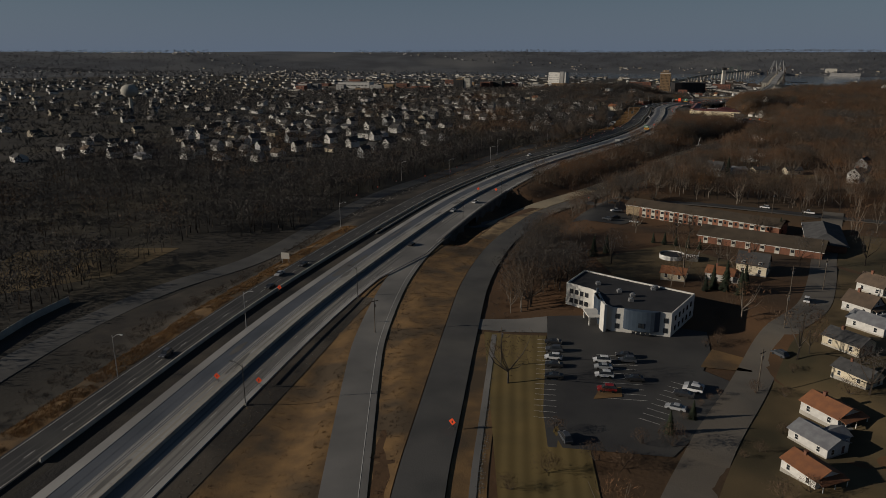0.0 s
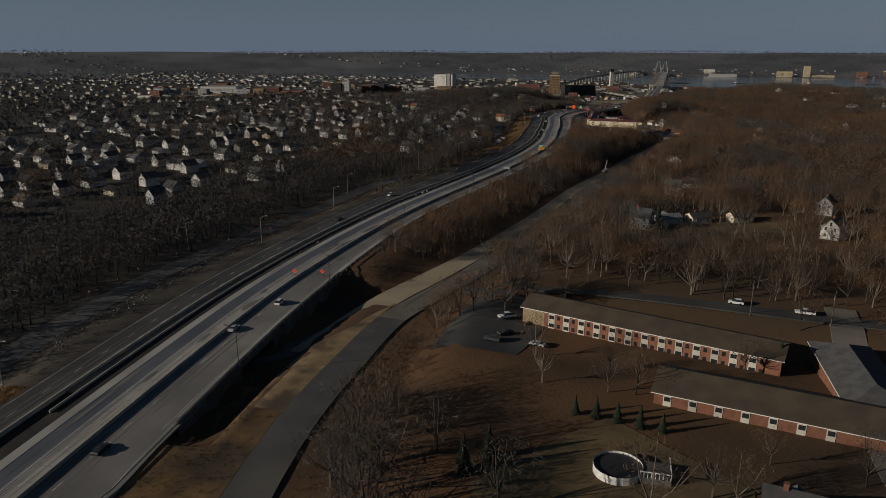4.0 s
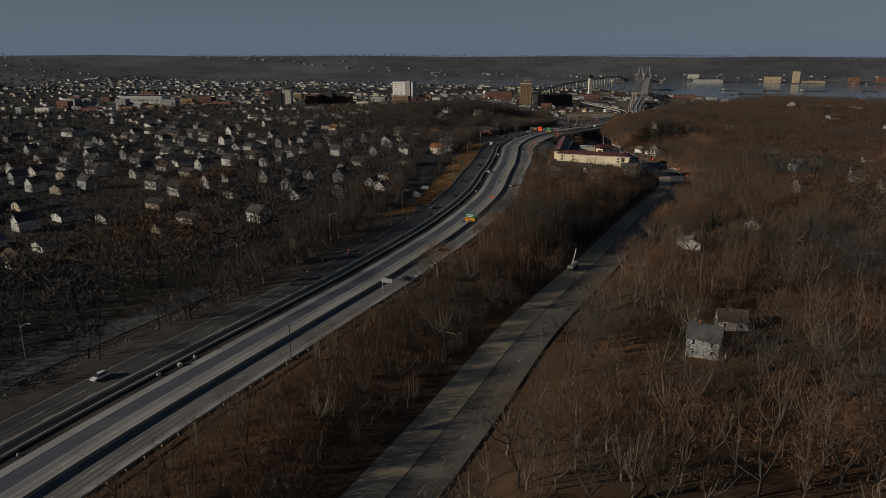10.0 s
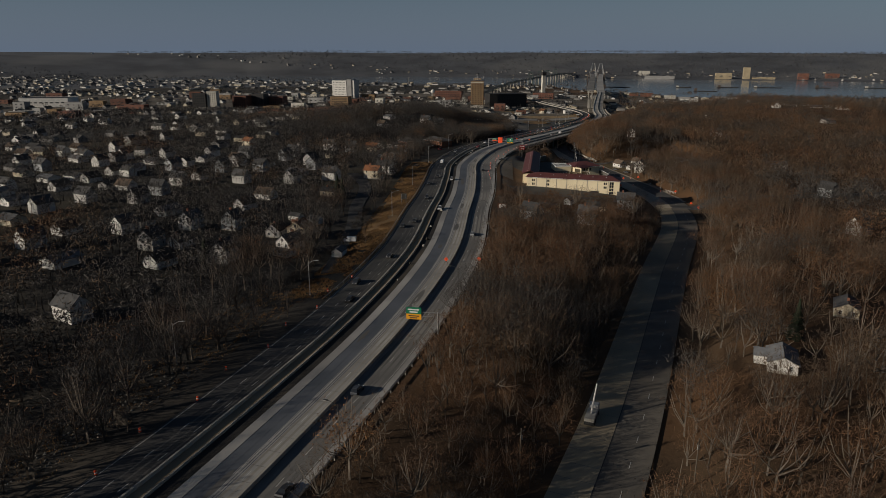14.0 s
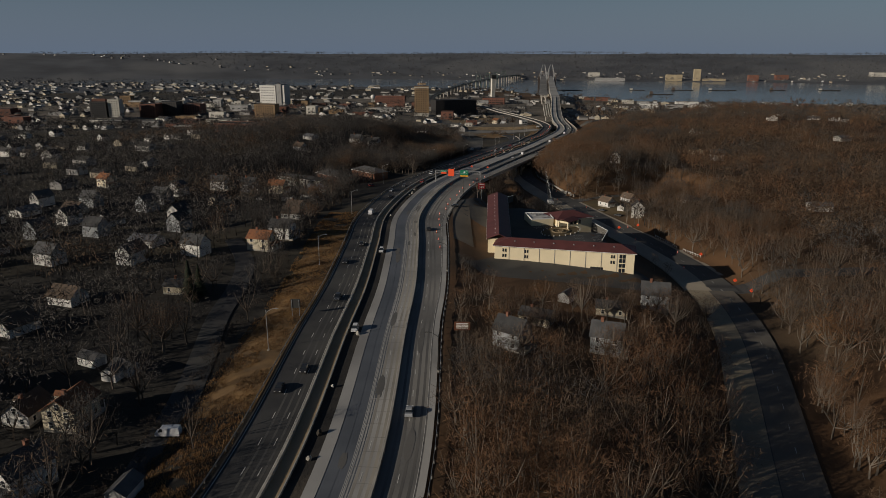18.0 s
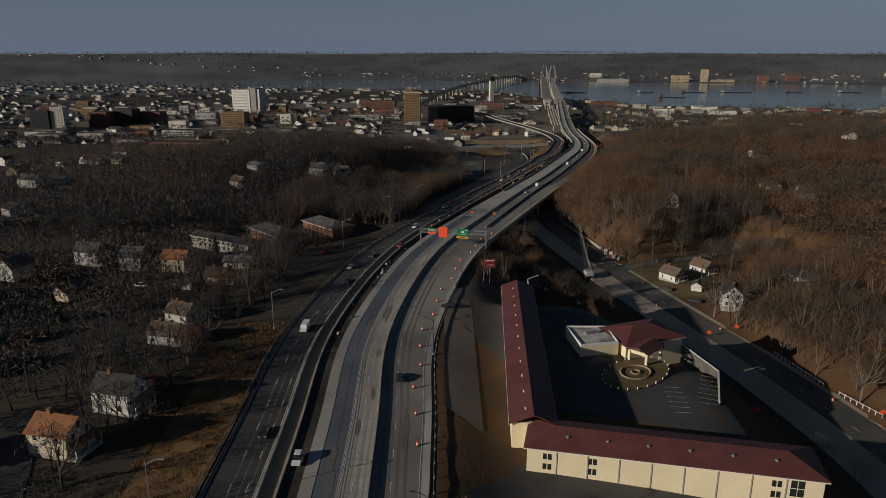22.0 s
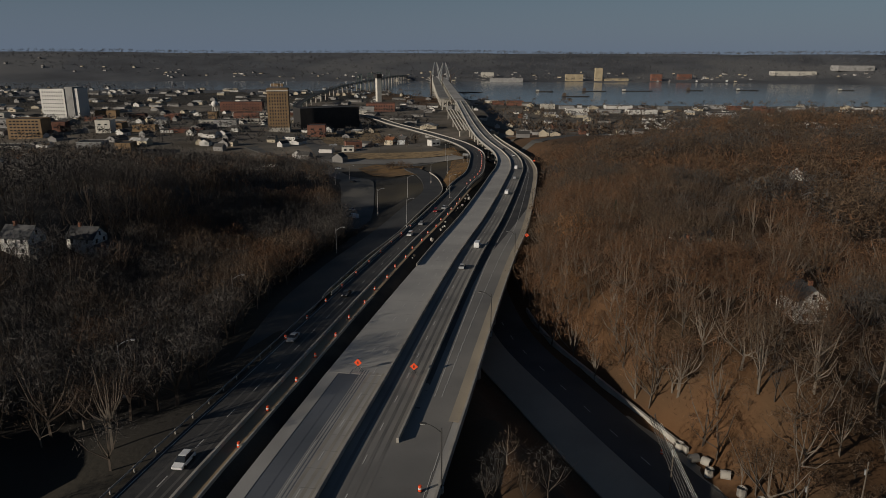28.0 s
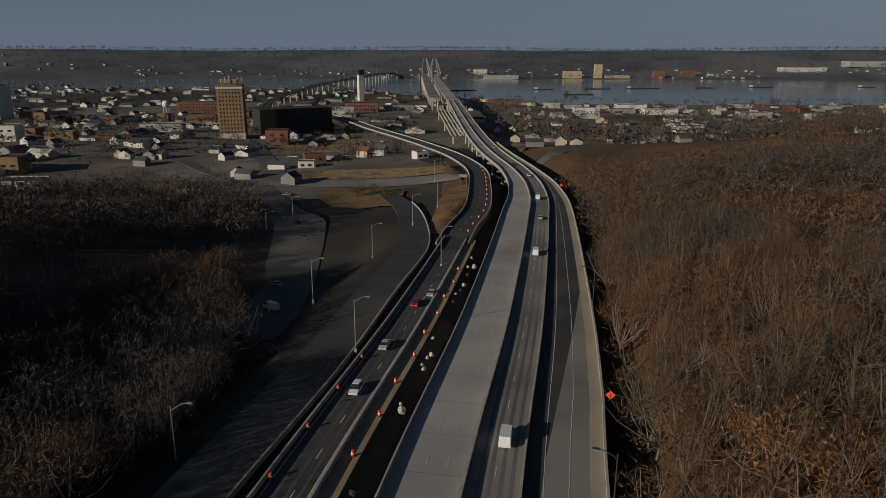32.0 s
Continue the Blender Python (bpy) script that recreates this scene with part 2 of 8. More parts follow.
class Line:
    """A smooth line through points of the plan, by its length s; side > 0 lies to its right."""

    def __init__(self, pts, step=4.0):
        p = np.array(pts, float)
        p = np.vstack([2 * p[0] - p[1], p, 2 * p[-1] - p[-2]])
        out = []
        for i in range(1, len(p) - 2):
            k = max(2, int(np.linalg.norm(p[i + 1] - p[i]) / step))
            for u in np.arange(k) / k:
                a, b, c, d = p[i - 1:i + 3]
                out.append(0.5 * (2 * b + (c - a) * u + (2 * a - 5 * b + 4 * c - d) * u * u + (3 * b - a - 3 * c + d) * u ** 3))
        out.append(p[-2])
        q = np.array(out)
        for _ in range(3):
            q[1:-1] = 0.25 * q[:-2] + 0.5 * q[1:-1] + 0.25 * q[2:]
        self.p = q
        self.s = np.concatenate([[0], np.cumsum(np.linalg.norm(np.diff(q, axis=0), axis=1))])
        t = np.gradient(q, axis=0)
        self.t = t / np.linalg.norm(t, axis=1)[:, None]
        self.length = self.s[-1]

    def at(self, s, side=0.0):
        x, y = np.interp(s, self.s, self.p[:, 0]), np.interp(s, self.s, self.p[:, 1])
        tx, ty = np.interp(s, self.s, self.t[:, 0]), np.interp(s, self.s, self.t[:, 1])
        k = 1 / np.hypot(tx, ty)
        return x + ty * k * side, y - tx * k * side

    def heading(self, s):
        tx, ty = np.interp(s, self.s, self.t[:, 0]), np.interp(s, self.s, self.t[:, 1])
        return math.atan2(ty, tx)

    def near(self, x, y):
        """For arrays of places: the length along the line and the side."""
        x, y = np.atleast_1d(np.asarray(x, float)), np.atleast_1d(np.asarray(y, float))
        shape = x.shape
        x, y = x.ravel(), y.ravel()
        s, d = np.empty(x.size), np.empty(x.size)
        for i in range(0, x.size, 4000):
            dx, dy = x[i:i + 4000, None] - self.p[None, :, 0], y[i:i + 4000, None] - self.p[None, :, 1]
            k = np.argmin(dx * dx + dy * dy, axis=1)
            r = np.arange(len(k))
            s[i:i + 4000] = self.s[k]
            dd = np.hypot(dx[r, k], dy[r, k])
            d[i:i + 4000] = dd * np.sign(dx[r, k] * self.t[k, 1] - dy[r, k] * self.t[k, 0])
        return s.reshape(shape), d.reshape(shape)


HWY = Line([(-159.4, -309.4), (-110.6, -93.8), (-88.1, 5.6), (-63.8, 112.5), (-39.4, 219.4), (1.9, 346.9), (31.9, 418.1), (73.1, 494.1), (123.8, 569.1), (150, 607.5), (193.1, 676.9),
            (227.8, 745.3), (253.1, 813.8), (268.1, 854.1), (285, 906.6), (303.8, 963.8), (343.1, 1038.8), (393.8, 1108.1), (456.6, 1190.6), (507.2, 1252.5), (574.7, 1338.8),
            (614.1, 1392.2), (651.6, 1458.8), (726.6, 1621.9), (951.6, 2057.8)])
LOW = Line([(-28.1, -56.2), (-8.4, 56.2), (-4.7, 108.8), (-0.9, 140.6), (5.6, 192.2), (12.2, 239.1), (24.4, 290.6), (39.4, 330), (56.2, 365.6), (89.1, 412.5), (117.2, 451.9), (154.7, 506.2), (191.2, 562.5),
            (240.9, 628.1), (309.4, 723.8), (368.4, 804.4), (398.4, 867.2), (412.5, 928.1), (419.1, 984.4), (423.8, 1031.2), (433.1, 1096.9), (446.2, 1153.1), (487.5, 1228.1), (562.5, 1312.5)])
RAMPL = Line([(531, 1323), (549, 1346), (573, 1374), (603, 1420), (634, 1474), (656, 1537), (669, 1601), (679, 1665), (690, 1749), (704, 1850), (706, 1930)])
RAMP1 = Line([(-14, 20), (-17.6, 90), (-19.6, 135), (-20.8, 165), (-20.9, 190), (-16.8, 238), (-9, 278), (-0.5, 306)])
LEFTRD = Line([(-150, 60), (-125, 140), (-115.5, 200), (-102, 246), (-80, 282), (-58, 343), (-21, 434), (37, 538), (85, 605)])
STREET = Line([(10, 50), (45, 109), (58, 130), (71, 148), (91, 177), (112, 198), (131, 228), (150, 262), (190, 330)])
SIDE = Line([(80, 392), (88, 381), (100, 371), (125, 356), (165, 331), (215, 305)])
EXIT = Line([(368, 1126), (390, 1168), (412, 1200), (427, 1218.5), (455, 1251), (489, 1295), (520, 1335), (545, 1385), (562, 1430), (574, 1475)])
AVENUE = Line([(453, 1284), (462, 1302), (482, 1356), (498, 1402), (508, 1452), (514, 1540), (500, 1680)])
CROSS = Line([(330, 1600), (430, 1540), (520, 1500), (620, 1485), (720, 1500), (800, 1540)])
UNDER = Line([(-12, 345), (8, 343), (24, 346), (38, 357), (52, 374)])
BRANCH2 = Line([(422, 1037), (438, 1041), (452, 1040), (466, 1039), (482, 1040), (508, 1046)])
ACCESS = Line([(176, 735), (186, 775), (194, 808), (201, 850), (209, 878), (213, 905), (210, 940)])
BRANCH = Line([(392, 850), (430, 838), (470, 826), (540, 815)])
ZY = [-375, 0, 281.2, 656.2, 806.2, 937.5, 1048.1, 1125, 1200, 1340.6, 1500, 1687.5, 2250]
ZZ = [-2.3, -1.4, -0.9, 1.9, 4.2, 3.8, 2.3, -1.9, -6.6, -10.8, -14.1, -15, -15]
LY = [-93.8, 0, 187.5, 356.2, 539.1, 656.2, 750, 831.6, 937.5, 1054.7, 1171.9, 1312.5]
LZ = [1.9, 1.9, 0.9, -4.2, -3.8, -4.7, -6.6, -8.9, -13.1, -14.1, -15, -18.8]


def smooth_profile(ys, zs):
    yy = np.arange(ys[0], ys[-1] + 1, 10.0)
    zz = np.interp(yy, ys, zs)
    for _ in range(20):
        zz[1:-1] = 0.25 * zz[:-2] + 0.5 * zz[1:-1] + 0.25 * zz[2:]
    return yy, zz


HP, LP = smooth_profile(ZY, ZZ), smooth_profile(LY, LZ)


def hwy_z(s):
    return np.interp(HWY.at(s)[1], *HP)


def low_z(s):
    return np.interp(LOW.at(s)[1], *LP)


KNOTS = [(-84.4, 168.8, -3.8), (-70.3, 273.8, -6.6), (-187.5, 234.4, -8.4), (-468.8, 468.8, -1.9), (37.5, 187.5, 1.4), (93.8, 178.1, 4.7), (159.4, 131.2, 6.6), (37.5, 281.2, 0), (103.1, 281.2, 0.9),
         (140.6, 243.8, 2.8), (168.8, 440.6, 3.8), (234.4, 403.1, 4.7), (150, 351.6, 3.8), (393.8, 468.8, 5.6), (302.8, 640.3, 1.9), (187.5, 525, -3.8), (18.8, 468.8, -2.8), (84.4, 646.9, 0.9)]
KNOTS += [(0, 796.9, 4.7), (-281.2, 843.8, 3.8), (225, 937.5, 3.8), (140.6, 1171.9, 4.7), (309.4, 1171.9, -3), (305, 1240, 15), (270, 1228, 12), (369, 1322, 9), (335, 1282, 15), (365, 1195, -9), (395, 1240, -14), (429, 1277, -16), (448, 1272, -17), (478, 1345, -20), (428, 1335, -16), (330, 1370, 3), (281.2, 1359.4, 3), (93.8, 1425, -7.5),
          (332.8, 937.5, 1.4), (375, 871.9, -4.7), (309.4, 825, 0.9), (337.5, 796.9, -2.8), (468.8, 937.5, -7.5), (525, 993.8, 1.9), (487.5, 1068.8, 3.8), (562.5, 1181.2, 7), (750, 1171.9, 19), (690, 1280, 9), (790, 1320, 14)]
KNOTS += [(468.8, 750, 0), (750, 656.2, 4.7), (1031.2, 937.5, 5.6), (937.5, 1312.5, 3.8), (1406.2, 1218.8, 0), (712.5, 1387.5, -13.1), (525, 1218.8, -5.6), (543.8, 1471.9, -24.4),
          (421.9, 1593.8, -30.9), (656.2, 1734.4, -32.8), (937.5, 1875, -35.6), (937.5, 1593.8, -31.9), (1312.5, 1781.2, -35.6), (187.5, 1781.2, -31.9), (-281.2, 1781.2, -30), (-843.8, 1406.2, 0)]
KX = np.array(KNOTS, float)


def bare_ground(x, y):
    x, y = np.asarray(x, float), np.asarray(y, float)
    w = z = 0
    for kx, ky, kz in KX:
        q = 1 / (((x - kx) ** 2 + (y - ky) ** 2) + 800.0) ** 1.6
        w, z = w + q, z + q * kz
    z = z / w
    u = (x - 414) * 0.48 + (y - 1116) * 0.877
    k = np.clip((u - 650) / 280, 0, 1)
    z = z * (1 - k) + (-34.2) * k
    r = np.hypot(x - 206, y - 562)
    k = np.clip((r - 3150) / 950, 0, 1)
    return z + k * k * (3 - 2 * k) * (np.where(u > 500, 97, 62) + 3 * np.sin(x * 0.004) + 2 * np.sin(y * 0.0063 + 1))


def right_edge(s):
    """The right edge of the motorway, in metres right of the middle barrier."""
    return np.interp(HWY.at(s)[1], [0, 244, 276, 300, 350, 390, 420, 480, 825, 937.5, 1040.6, 1218.8, 1350, 1462.5, 1640.6], [8.9, 8.9, 15, 14.6, 13.9, 13.5, 11.8, 9.6, 9.9, 13.1, 16.9, 21.2, 18.8, 14.1, 11.2])


def left_edge(s):
    return np.interp(HWY.at(s)[1], [0, 187.5, 656.2, 843.8, 1218.8], [-30, -30, -32, -32, -28.6])


PADS = [(50, 163, 30, 40, 0.0, 1.3), (128, 316, 42, 16, -0.66, -0.6), (134, 279, 25, 13, -0.62, 0.8), (346, 928, 30, 50, -0.38, 0.8), (393, 955, 10, 30, -0.2, -5.0),
        (200, 446, 30, 16, 0.0, 2.2), (270, 1096, 38, 14, 0.2, -2.5), (240, 1040, 36, 26, 0.2, 0.5), (468, 1016, 37, 26, 0.05, -12.4), (384, 1012, 12, 30, -0.35, -12.0)]


def pad_of(x, y, pad):
    cx, cy, hw, hh, a, _ = pad
    dx, dy = x - cx, y - cy
    u, v = dx * math.cos(a) + dy * math.sin(a), dy * math.cos(a) - dx * math.sin(a)
    return np.maximum(np.maximum(np.abs(u) - hw, np.abs(v) - hh), 0)


def step(v, a, b):
    k = np.clip((v - a) / (b - a), 0, 1)
    return k * k * (3 - 2 * k)


def exit_z(s):
    return np.interp(EXIT.at(s)[1], [1128, 1200, 1320, 1470], [-2.0, -7.6, -12, -22.5])


def ramp_z(s):
    return np.interp(RAMP1.at(s)[1], [20, 135, 200, 250, 312], [0.7, 0.1, -0.5, -0.8, -0.75])


def ground_z(x, y):
    """The ground's height: the lie of the land, cut and banked for the roads."""
    x, y = np.asarray(x, float), np.asarray(y, float)
    z = bare_ground(x, y)
    for pad in PADS:
        k = 1 - step(pad_of(x, y, pad), 0, 18)
        z = z * (1 - k) + pad[5] * k
    s, d = LOW.near(x, y)
    k = 1 - step(np.abs(d), 13, 30)
    z = z * (1 - k) + (low_z(s) - 0.35) * k
    s, d = HWY.near(x, y)
    py = HWY.at(s)[1]
    lo, hi = left_edge(s) - 3, right_edge(s) + 2.5
    hi = np.where(py > 1031, hi + (-15 - hi) * step(py, 1031, 1078), hi)
    out = np.maximum(np.maximum(lo - d, d - hi), 0)
    k = (1 - step(out, 0, 16)) * (1 - step(py, 1247, 1331))
    z = z * (1 - k) + (hwy_z(s) - 0.35) * k
    dl = LOW.near(x, y)[1]
    deep = np.where((py > 331) & (py < 351), -20.0, 0.0)
    k = step(py, 292, 306) * (1 - step(py, 394, 412)) * step(d, right_edge(s) + deep - 1.5, right_edge(s) + deep + 0.8) * (1 - step(dl, -19, -13))
    z = z * (1 - k) - 6.5 * k
    out = np.maximum(np.maximum(lo - d, d - right_edge(s) - 3), 0)
    under = hwy_z(s) - 0.35 - 5 * step(py, 1031, 1078) * step(d, -17, -11) - 5 * step(py, 1247, 1331)
    z = np.where(py > 1020, np.minimum(z, under + out * 0.55), z)
    s, d = RAMP1.near(x, y)
    k = (1 - step(np.abs(d), 5.5, 10)) * step(s, 0, 6) * (1 - step(s, RAMP1.length - 40, RAMP1.length - 10))
    z = z * (1 - k) + (ramp_z(s) - 0.25) * k
    s, d = EXIT.near(x, y)
    k = (1 - step(np.abs(d), 7.5, 20)) * step(s, 4, 40) * (1 - step(s, EXIT.length - 60, EXIT.length))
    z = z * (1 - k) + (exit_z(s) - 0.3) * k
    u, v = river(x, y)
    return z - 8 * step(u, 0, 60) * (1 - step(v, -60, 0))


def gh(x, y):
    return float(np.ravel(ground_z(float(x), float(y)))[0])


def river(x, y):
    """How far past the near bank and past the far bank a place lies."""
    u = (x - 414) * 0.48 + (y - 1116) * 0.877
    v = (x - 414) * 0.877 - (y - 1116) * 0.48
    return u - np.interp(v, [-1400, -280, 0, 190, 2800], [1900, 1860, 1500, 1270, 1240]), u - np.interp(v, [-1900, 0, 2300], [2520, 2450, 2450])


# ---- end of plan ----


def mesh(name, verts, faces, mats, parent=None, label=""):
    me = bpy.data.meshes.new(name)
    if isinstance(faces, np.ndarray):
        v = np.asarray(verts, np.float32)
        me.vertices.add(len(v))
        me.vertices.foreach_set("co", v.ravel())
        me.loops.add(faces.size)
        me.loops.foreach_set("vertex_index", faces.astype(np.int32).ravel())
        me.polygons.add(len(faces))
        me.polygons.foreach_set("loop_start", np.arange(len(faces), dtype=np.int32) * faces.shape[1])
        me.polygons.foreach_set("use_smooth", np.zeros(len(faces), bool))
        me.update(calc_edges=True)
    else:
        me.from_pydata([tuple(v) for v in verts], [], faces)
    for m in mats if isinstance(mats, (list, tuple)) else [mats]:
        me.materials.append(m)
    ob = new(name, me)
    ob.parent = parent
    return tagged(ob, label)


def setting(ob, label, category):
    return tagged(ob, label, category, kind="structure")


# ---- ground ----
def spread(lo, hi, fine, far0, far1, grow=1.09):
    c = list(np.arange(lo, hi + 0.1, fine))
    d = fine
    while c[-1] < far1:
        d *= grow
        c.append(c[-1] + d)
    d = fine
    while c[0] > far0:
        d *= grow
        c.insert(0, c[0] - d)
    return np.array(c)


gx, gy = spread(-150, 610, 5.2, -5200, 5200), spread(60, 1420, 5.6, -4600, 5200)
GX, GY = np.meshgrid(gx, gy)
GZ = ground_z(GX, GY)
nx, ny = len(gx), len(gy)
idx = np.arange(nx * ny).reshape(ny, nx)
quads = np.stack([idx[:-1, :-1], idx[:-1, 1:], idx[1:, 1:], idx[1:, :-1]], -1).reshape(-1, 4)
ground = setting(mesh("ground", np.stack([GX, GY, GZ], -1).reshape(-1, 3), quads, LITTER), "brown leaf-littered winter ground under bare trees", "ground")
ground.data.polygons.foreach_set("use_smooth", np.ones(len(quads), bool))
# far land in blue-grey: the haze of distance is put into the colour
HAZELAND = mat("distant grey winter land", (0.10, 0.104, 0.112), (0.062, 0.064, 0.07), 0.95, 0.006, 0.05, c3=(0.125, 0.125, 0.125))
ground.data.materials.append(HAZELAND)
ground.data.materials.append(SHADELITTER)
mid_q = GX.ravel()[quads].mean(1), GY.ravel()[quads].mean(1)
# ground left of the motorway gets the colour darkened for tree shade
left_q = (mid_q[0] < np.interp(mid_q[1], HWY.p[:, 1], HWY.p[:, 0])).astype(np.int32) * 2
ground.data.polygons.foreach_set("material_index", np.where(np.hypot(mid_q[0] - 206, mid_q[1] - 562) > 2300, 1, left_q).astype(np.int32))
water = setting(mesh("water", [(-5000, 1500, -35.2), (5000, 1000, -35.2), (5000, 5000, -35.2), (-5000, 5200, -35.2)], [[0, 1, 2, 3]], WATER), "wide calm grey river", "water")


def ribbon(name, line, s0, s1, a, b, lift, m, zf=None, thick=0.5, ds=4.0, parent=None, label=""):
    """A strip of paving along a line between the sides a and b (numbers or functions of s)."""
    n = max(2, int((s1 - s0) / ds))
    ss = np.linspace(s0, s1, n)
    fa = a(ss) if callable(a) else np.full(n, float(a))
    fb = b(ss) if callable(b) else np.full(n, float(b))
    z = (zf(ss) if zf else ground_z(*line.at(ss, (fa + fb) / 2))) + lift
    v = []
    for side, dz in ((fa, -thick), (fa, 0), (fb, 0), (fb, -thick)):
        x, y = line.at(ss, side)
        v.append(np.stack([x, y, z + dz], -1))
    v = np.stack(v, 1).reshape(-1, 3)
    f = []
    for i in range(n - 1):
        o = i * 4
        for j in range(4):
            k = (j + 1) % 4
            f.append([o + j, o + 4 + j, o + 4 + k, o + k])
    f += [[0, 1, 2, 3], [n * 4 - 1, n * 4 - 2, n * 4 - 3, n * 4 - 4]]
    return mesh(name, v, f, m, parent, label)


def by_y(line, y):
    return float(np.interp(y, line.at(line.s)[1], line.s))


# motorway carriageways
S = lambda y: by_y(HWY, y)
S0, S1 = 18.8, HWY.length - 1
YEND = S(1317.2)
setting(ribbon("road", HWY, S0, YEND, left_edge, -20.8, 0.05, ASPHALT, hwy_z), "dark worn asphalt carriageway of a motorway", "road")
setting(ribbon("road_shoulder", HWY, S(309.4), S(1312.5), -20.3, -17.1, 0.06, TANDUST, hwy_z), "tan concrete shoulder strip beside the median", "road")
setting(ribbon("road_strip", HWY, S0, S(1106.2), -13.1, -10.5, 0.12, CONCRETE, hwy_z), "pale new concrete strip under construction", "road")
setting(ribbon("road_new", HWY, S0, S(1106.2), -10.5, -6, 0.06, NEWCONC, hwy_z), "dark bluish new concrete lane", "road")
setting(ribbon("road_middle", HWY, S0, S(1106.2), -6, -0.3, 0.07, CONCRETE, hwy_z), "pale concrete carriageway", "road")
setting(ribbon("road_bridge", HWY, S(1106.2) + 0.2, S1, lambda s: np.interp(s, [S(1106.2), S(1181.2), S(1359.4), S(1462.5)], [-13.1, -11.6, -11.4, -7.5]), -0.3, 0.07, CONCRETE, hwy_z, 1.6), "pale concrete bridge deck carriageway", "road")
setting(ribbon("road_right", HWY, S0, S1, 0.3, lambda s: np.minimum(right_edge(s) - 1.6, np.interp(s, [S(1078.1), S(1106.2)], [28.1, 8.1])), 0.06, WORNCONC, hwy_z, 1.5), "grey worn carriageway", "road")
setting(ribbon("road_edge", HWY, S0, S(1092.2), lambda s: right_edge(s) - 1.55, right_edge, 0.07, CONCRETE, hwy_z, 1.5), "pale concrete hard shoulder", "road")
outer = lambda s: np.minimum(np.interp(HWY.at(s)[1], [1092, 1165, 1200, 1240, 1275, 1320], [9.6, 10, 11.5, 15, 18.3, 19]), right_edge(s) - 0.6)
setting(ribbon("road_outer", HWY, S(1092.2) + 0.2, S(1593.8), 8.6, outer, 0.06, ASPHALT, hwy_z, 1.5), "dark outer ramp lane on the viaduct", "road")
setting(ribbon("road_outer_edge", HWY, S(1092.2) + 0.2, S(1593.8), lambda s: outer(s) + 0.02, right_edge, 0.065, WORNCONC, hwy_z, 1.5), "worn grey concrete on the viaduct edge", "road")
setting(ribbon("road_outer_kerb", HWY, S(1092.2) + 0.2, S(1593.8), lambda s: right_edge(s) - 2.4, lambda s: right_edge(s) - 0.1, 0.072, TANCONC, hwy_z, 1.5), "tan concrete shoulder at the viaduct edge", "road")
setting(ribbon("ramp_loop", RAMPL, 0, RAMPL.length, -5.6, 5.6, 0.05, ASPHALT, lambda s: np.interp(RAMPL.at(s)[1], [1312.5, 1500, 1781.2], [-9.9, -14.1, -18.8]), 1.4), "curving asphalt slip road on a viaduct", "road")
# frontage road
setting(ribbon("street", LOW, 0, by_y(LOW, 360.9), -4.9, 4.9, 0.05, OLDASPH, low_z), "grey asphalt frontage road", "road")
setting(ribbon("street_low", LOW, by_y(LOW, 360.9) + 0.2, by_y(LOW, 848.4), lambda s: np.interp(LOW.at(s)[1], [361, 405], [-4.9, -0.8]), lambda s: np.interp(LOW.at(s)[1], [361, 405], [4.9, 8.9]), 0.05, DUSTY, low_z), "grey asphalt lower street", "road")
setting(ribbon("street_tan", LOW, by_y(LOW, 336), by_y(LOW, 848.4), lambda s: np.interp(LOW.at(s)[1], [336, 352, 372, 395, 425, 470], [-22, -18, -15.4, -13.2, -10.4, -9.4]), lambda s: np.interp(LOW.at(s)[1], [336, 352, 372, 395, 425], [-13, -9, -4.6, -2.4, -0.9]), 0.06, LOWTAN, lambda s: low_z(s) - np.interp(LOW.at(s)[1], [336, 376], [2.6, 0]), 1.0), "tan concrete lane of the lower street", "road")
setting(ribbon("street_far", LOW, by_y(LOW, 848.4) + 0.2, LOW.length, 0.5, 11.2, 0.05, OLDASPH, low_z), "dark asphalt street below the motorway", "road")
setting(ribbon("street_far_tan", LOW, by_y(LOW, 848.4) + 0.2, LOW.length, -10.3, 0.4, 0.06, TANCONC, low_z), "tan concrete lane beside the motel", "road")
gz = lambda line, lift=0.0: (lambda ss: ground_z(*line.at(ss, 0)) + lift)
setting(ribbon("ramp", RAMP1, 0, RAMP1.length, -4.5, 4.5, 0.12, WORNCONC, ramp_z), "worn concrete slip road between grass banks", "road")
setting(ribbon("road_old", LEFTRD, 0, LEFTRD.length, -5.5, 5.0, 0.25, OLDASPH, gz(LEFTRD)), "closed grey road through the works", "road")
setting(ribbon("street_side", STREET, 0, STREET.length, -4.4, 4.4, 0.22, DUSTY, gz(STREET)), "pale worn residential street", "road")
setting(ribbon("lane", SIDE, 0, SIDE.length, -3.4, 3.4, 0.25, ASPHALT, gz(SIDE)), "narrow asphalt lane behind brick apartments", "road")
setting(ribbon("exit_ramp", EXIT, 0, EXIT.length, -4.4, 7.0, 0.3, ASPHALT, exit_z, 3.0), "dark asphalt exit ramp", "road")
setting(ribbon("avenue", AVENUE, 0, AVENUE.length, -8, lambda s: np.interp(s, [0, 60, 130, 200], [6, 10, 14, 9]), 0.3, OLDASPH, gz(AVENUE)), "wide grey avenue below a wooded bluff", "road")
setting(ribbon("avenue_cross", CROSS, 0, CROSS.length, -6, 6, 0.35, OLDASPH, gz(CROSS)), "grey cross street at the foot of the bluff", "road")
setting(ribbon("branch_street", BRANCH, 0, BRANCH.length, -5, 5, 0.3, ASPHALT, gz(BRANCH)), "asphalt street climbing into the woods", "road")

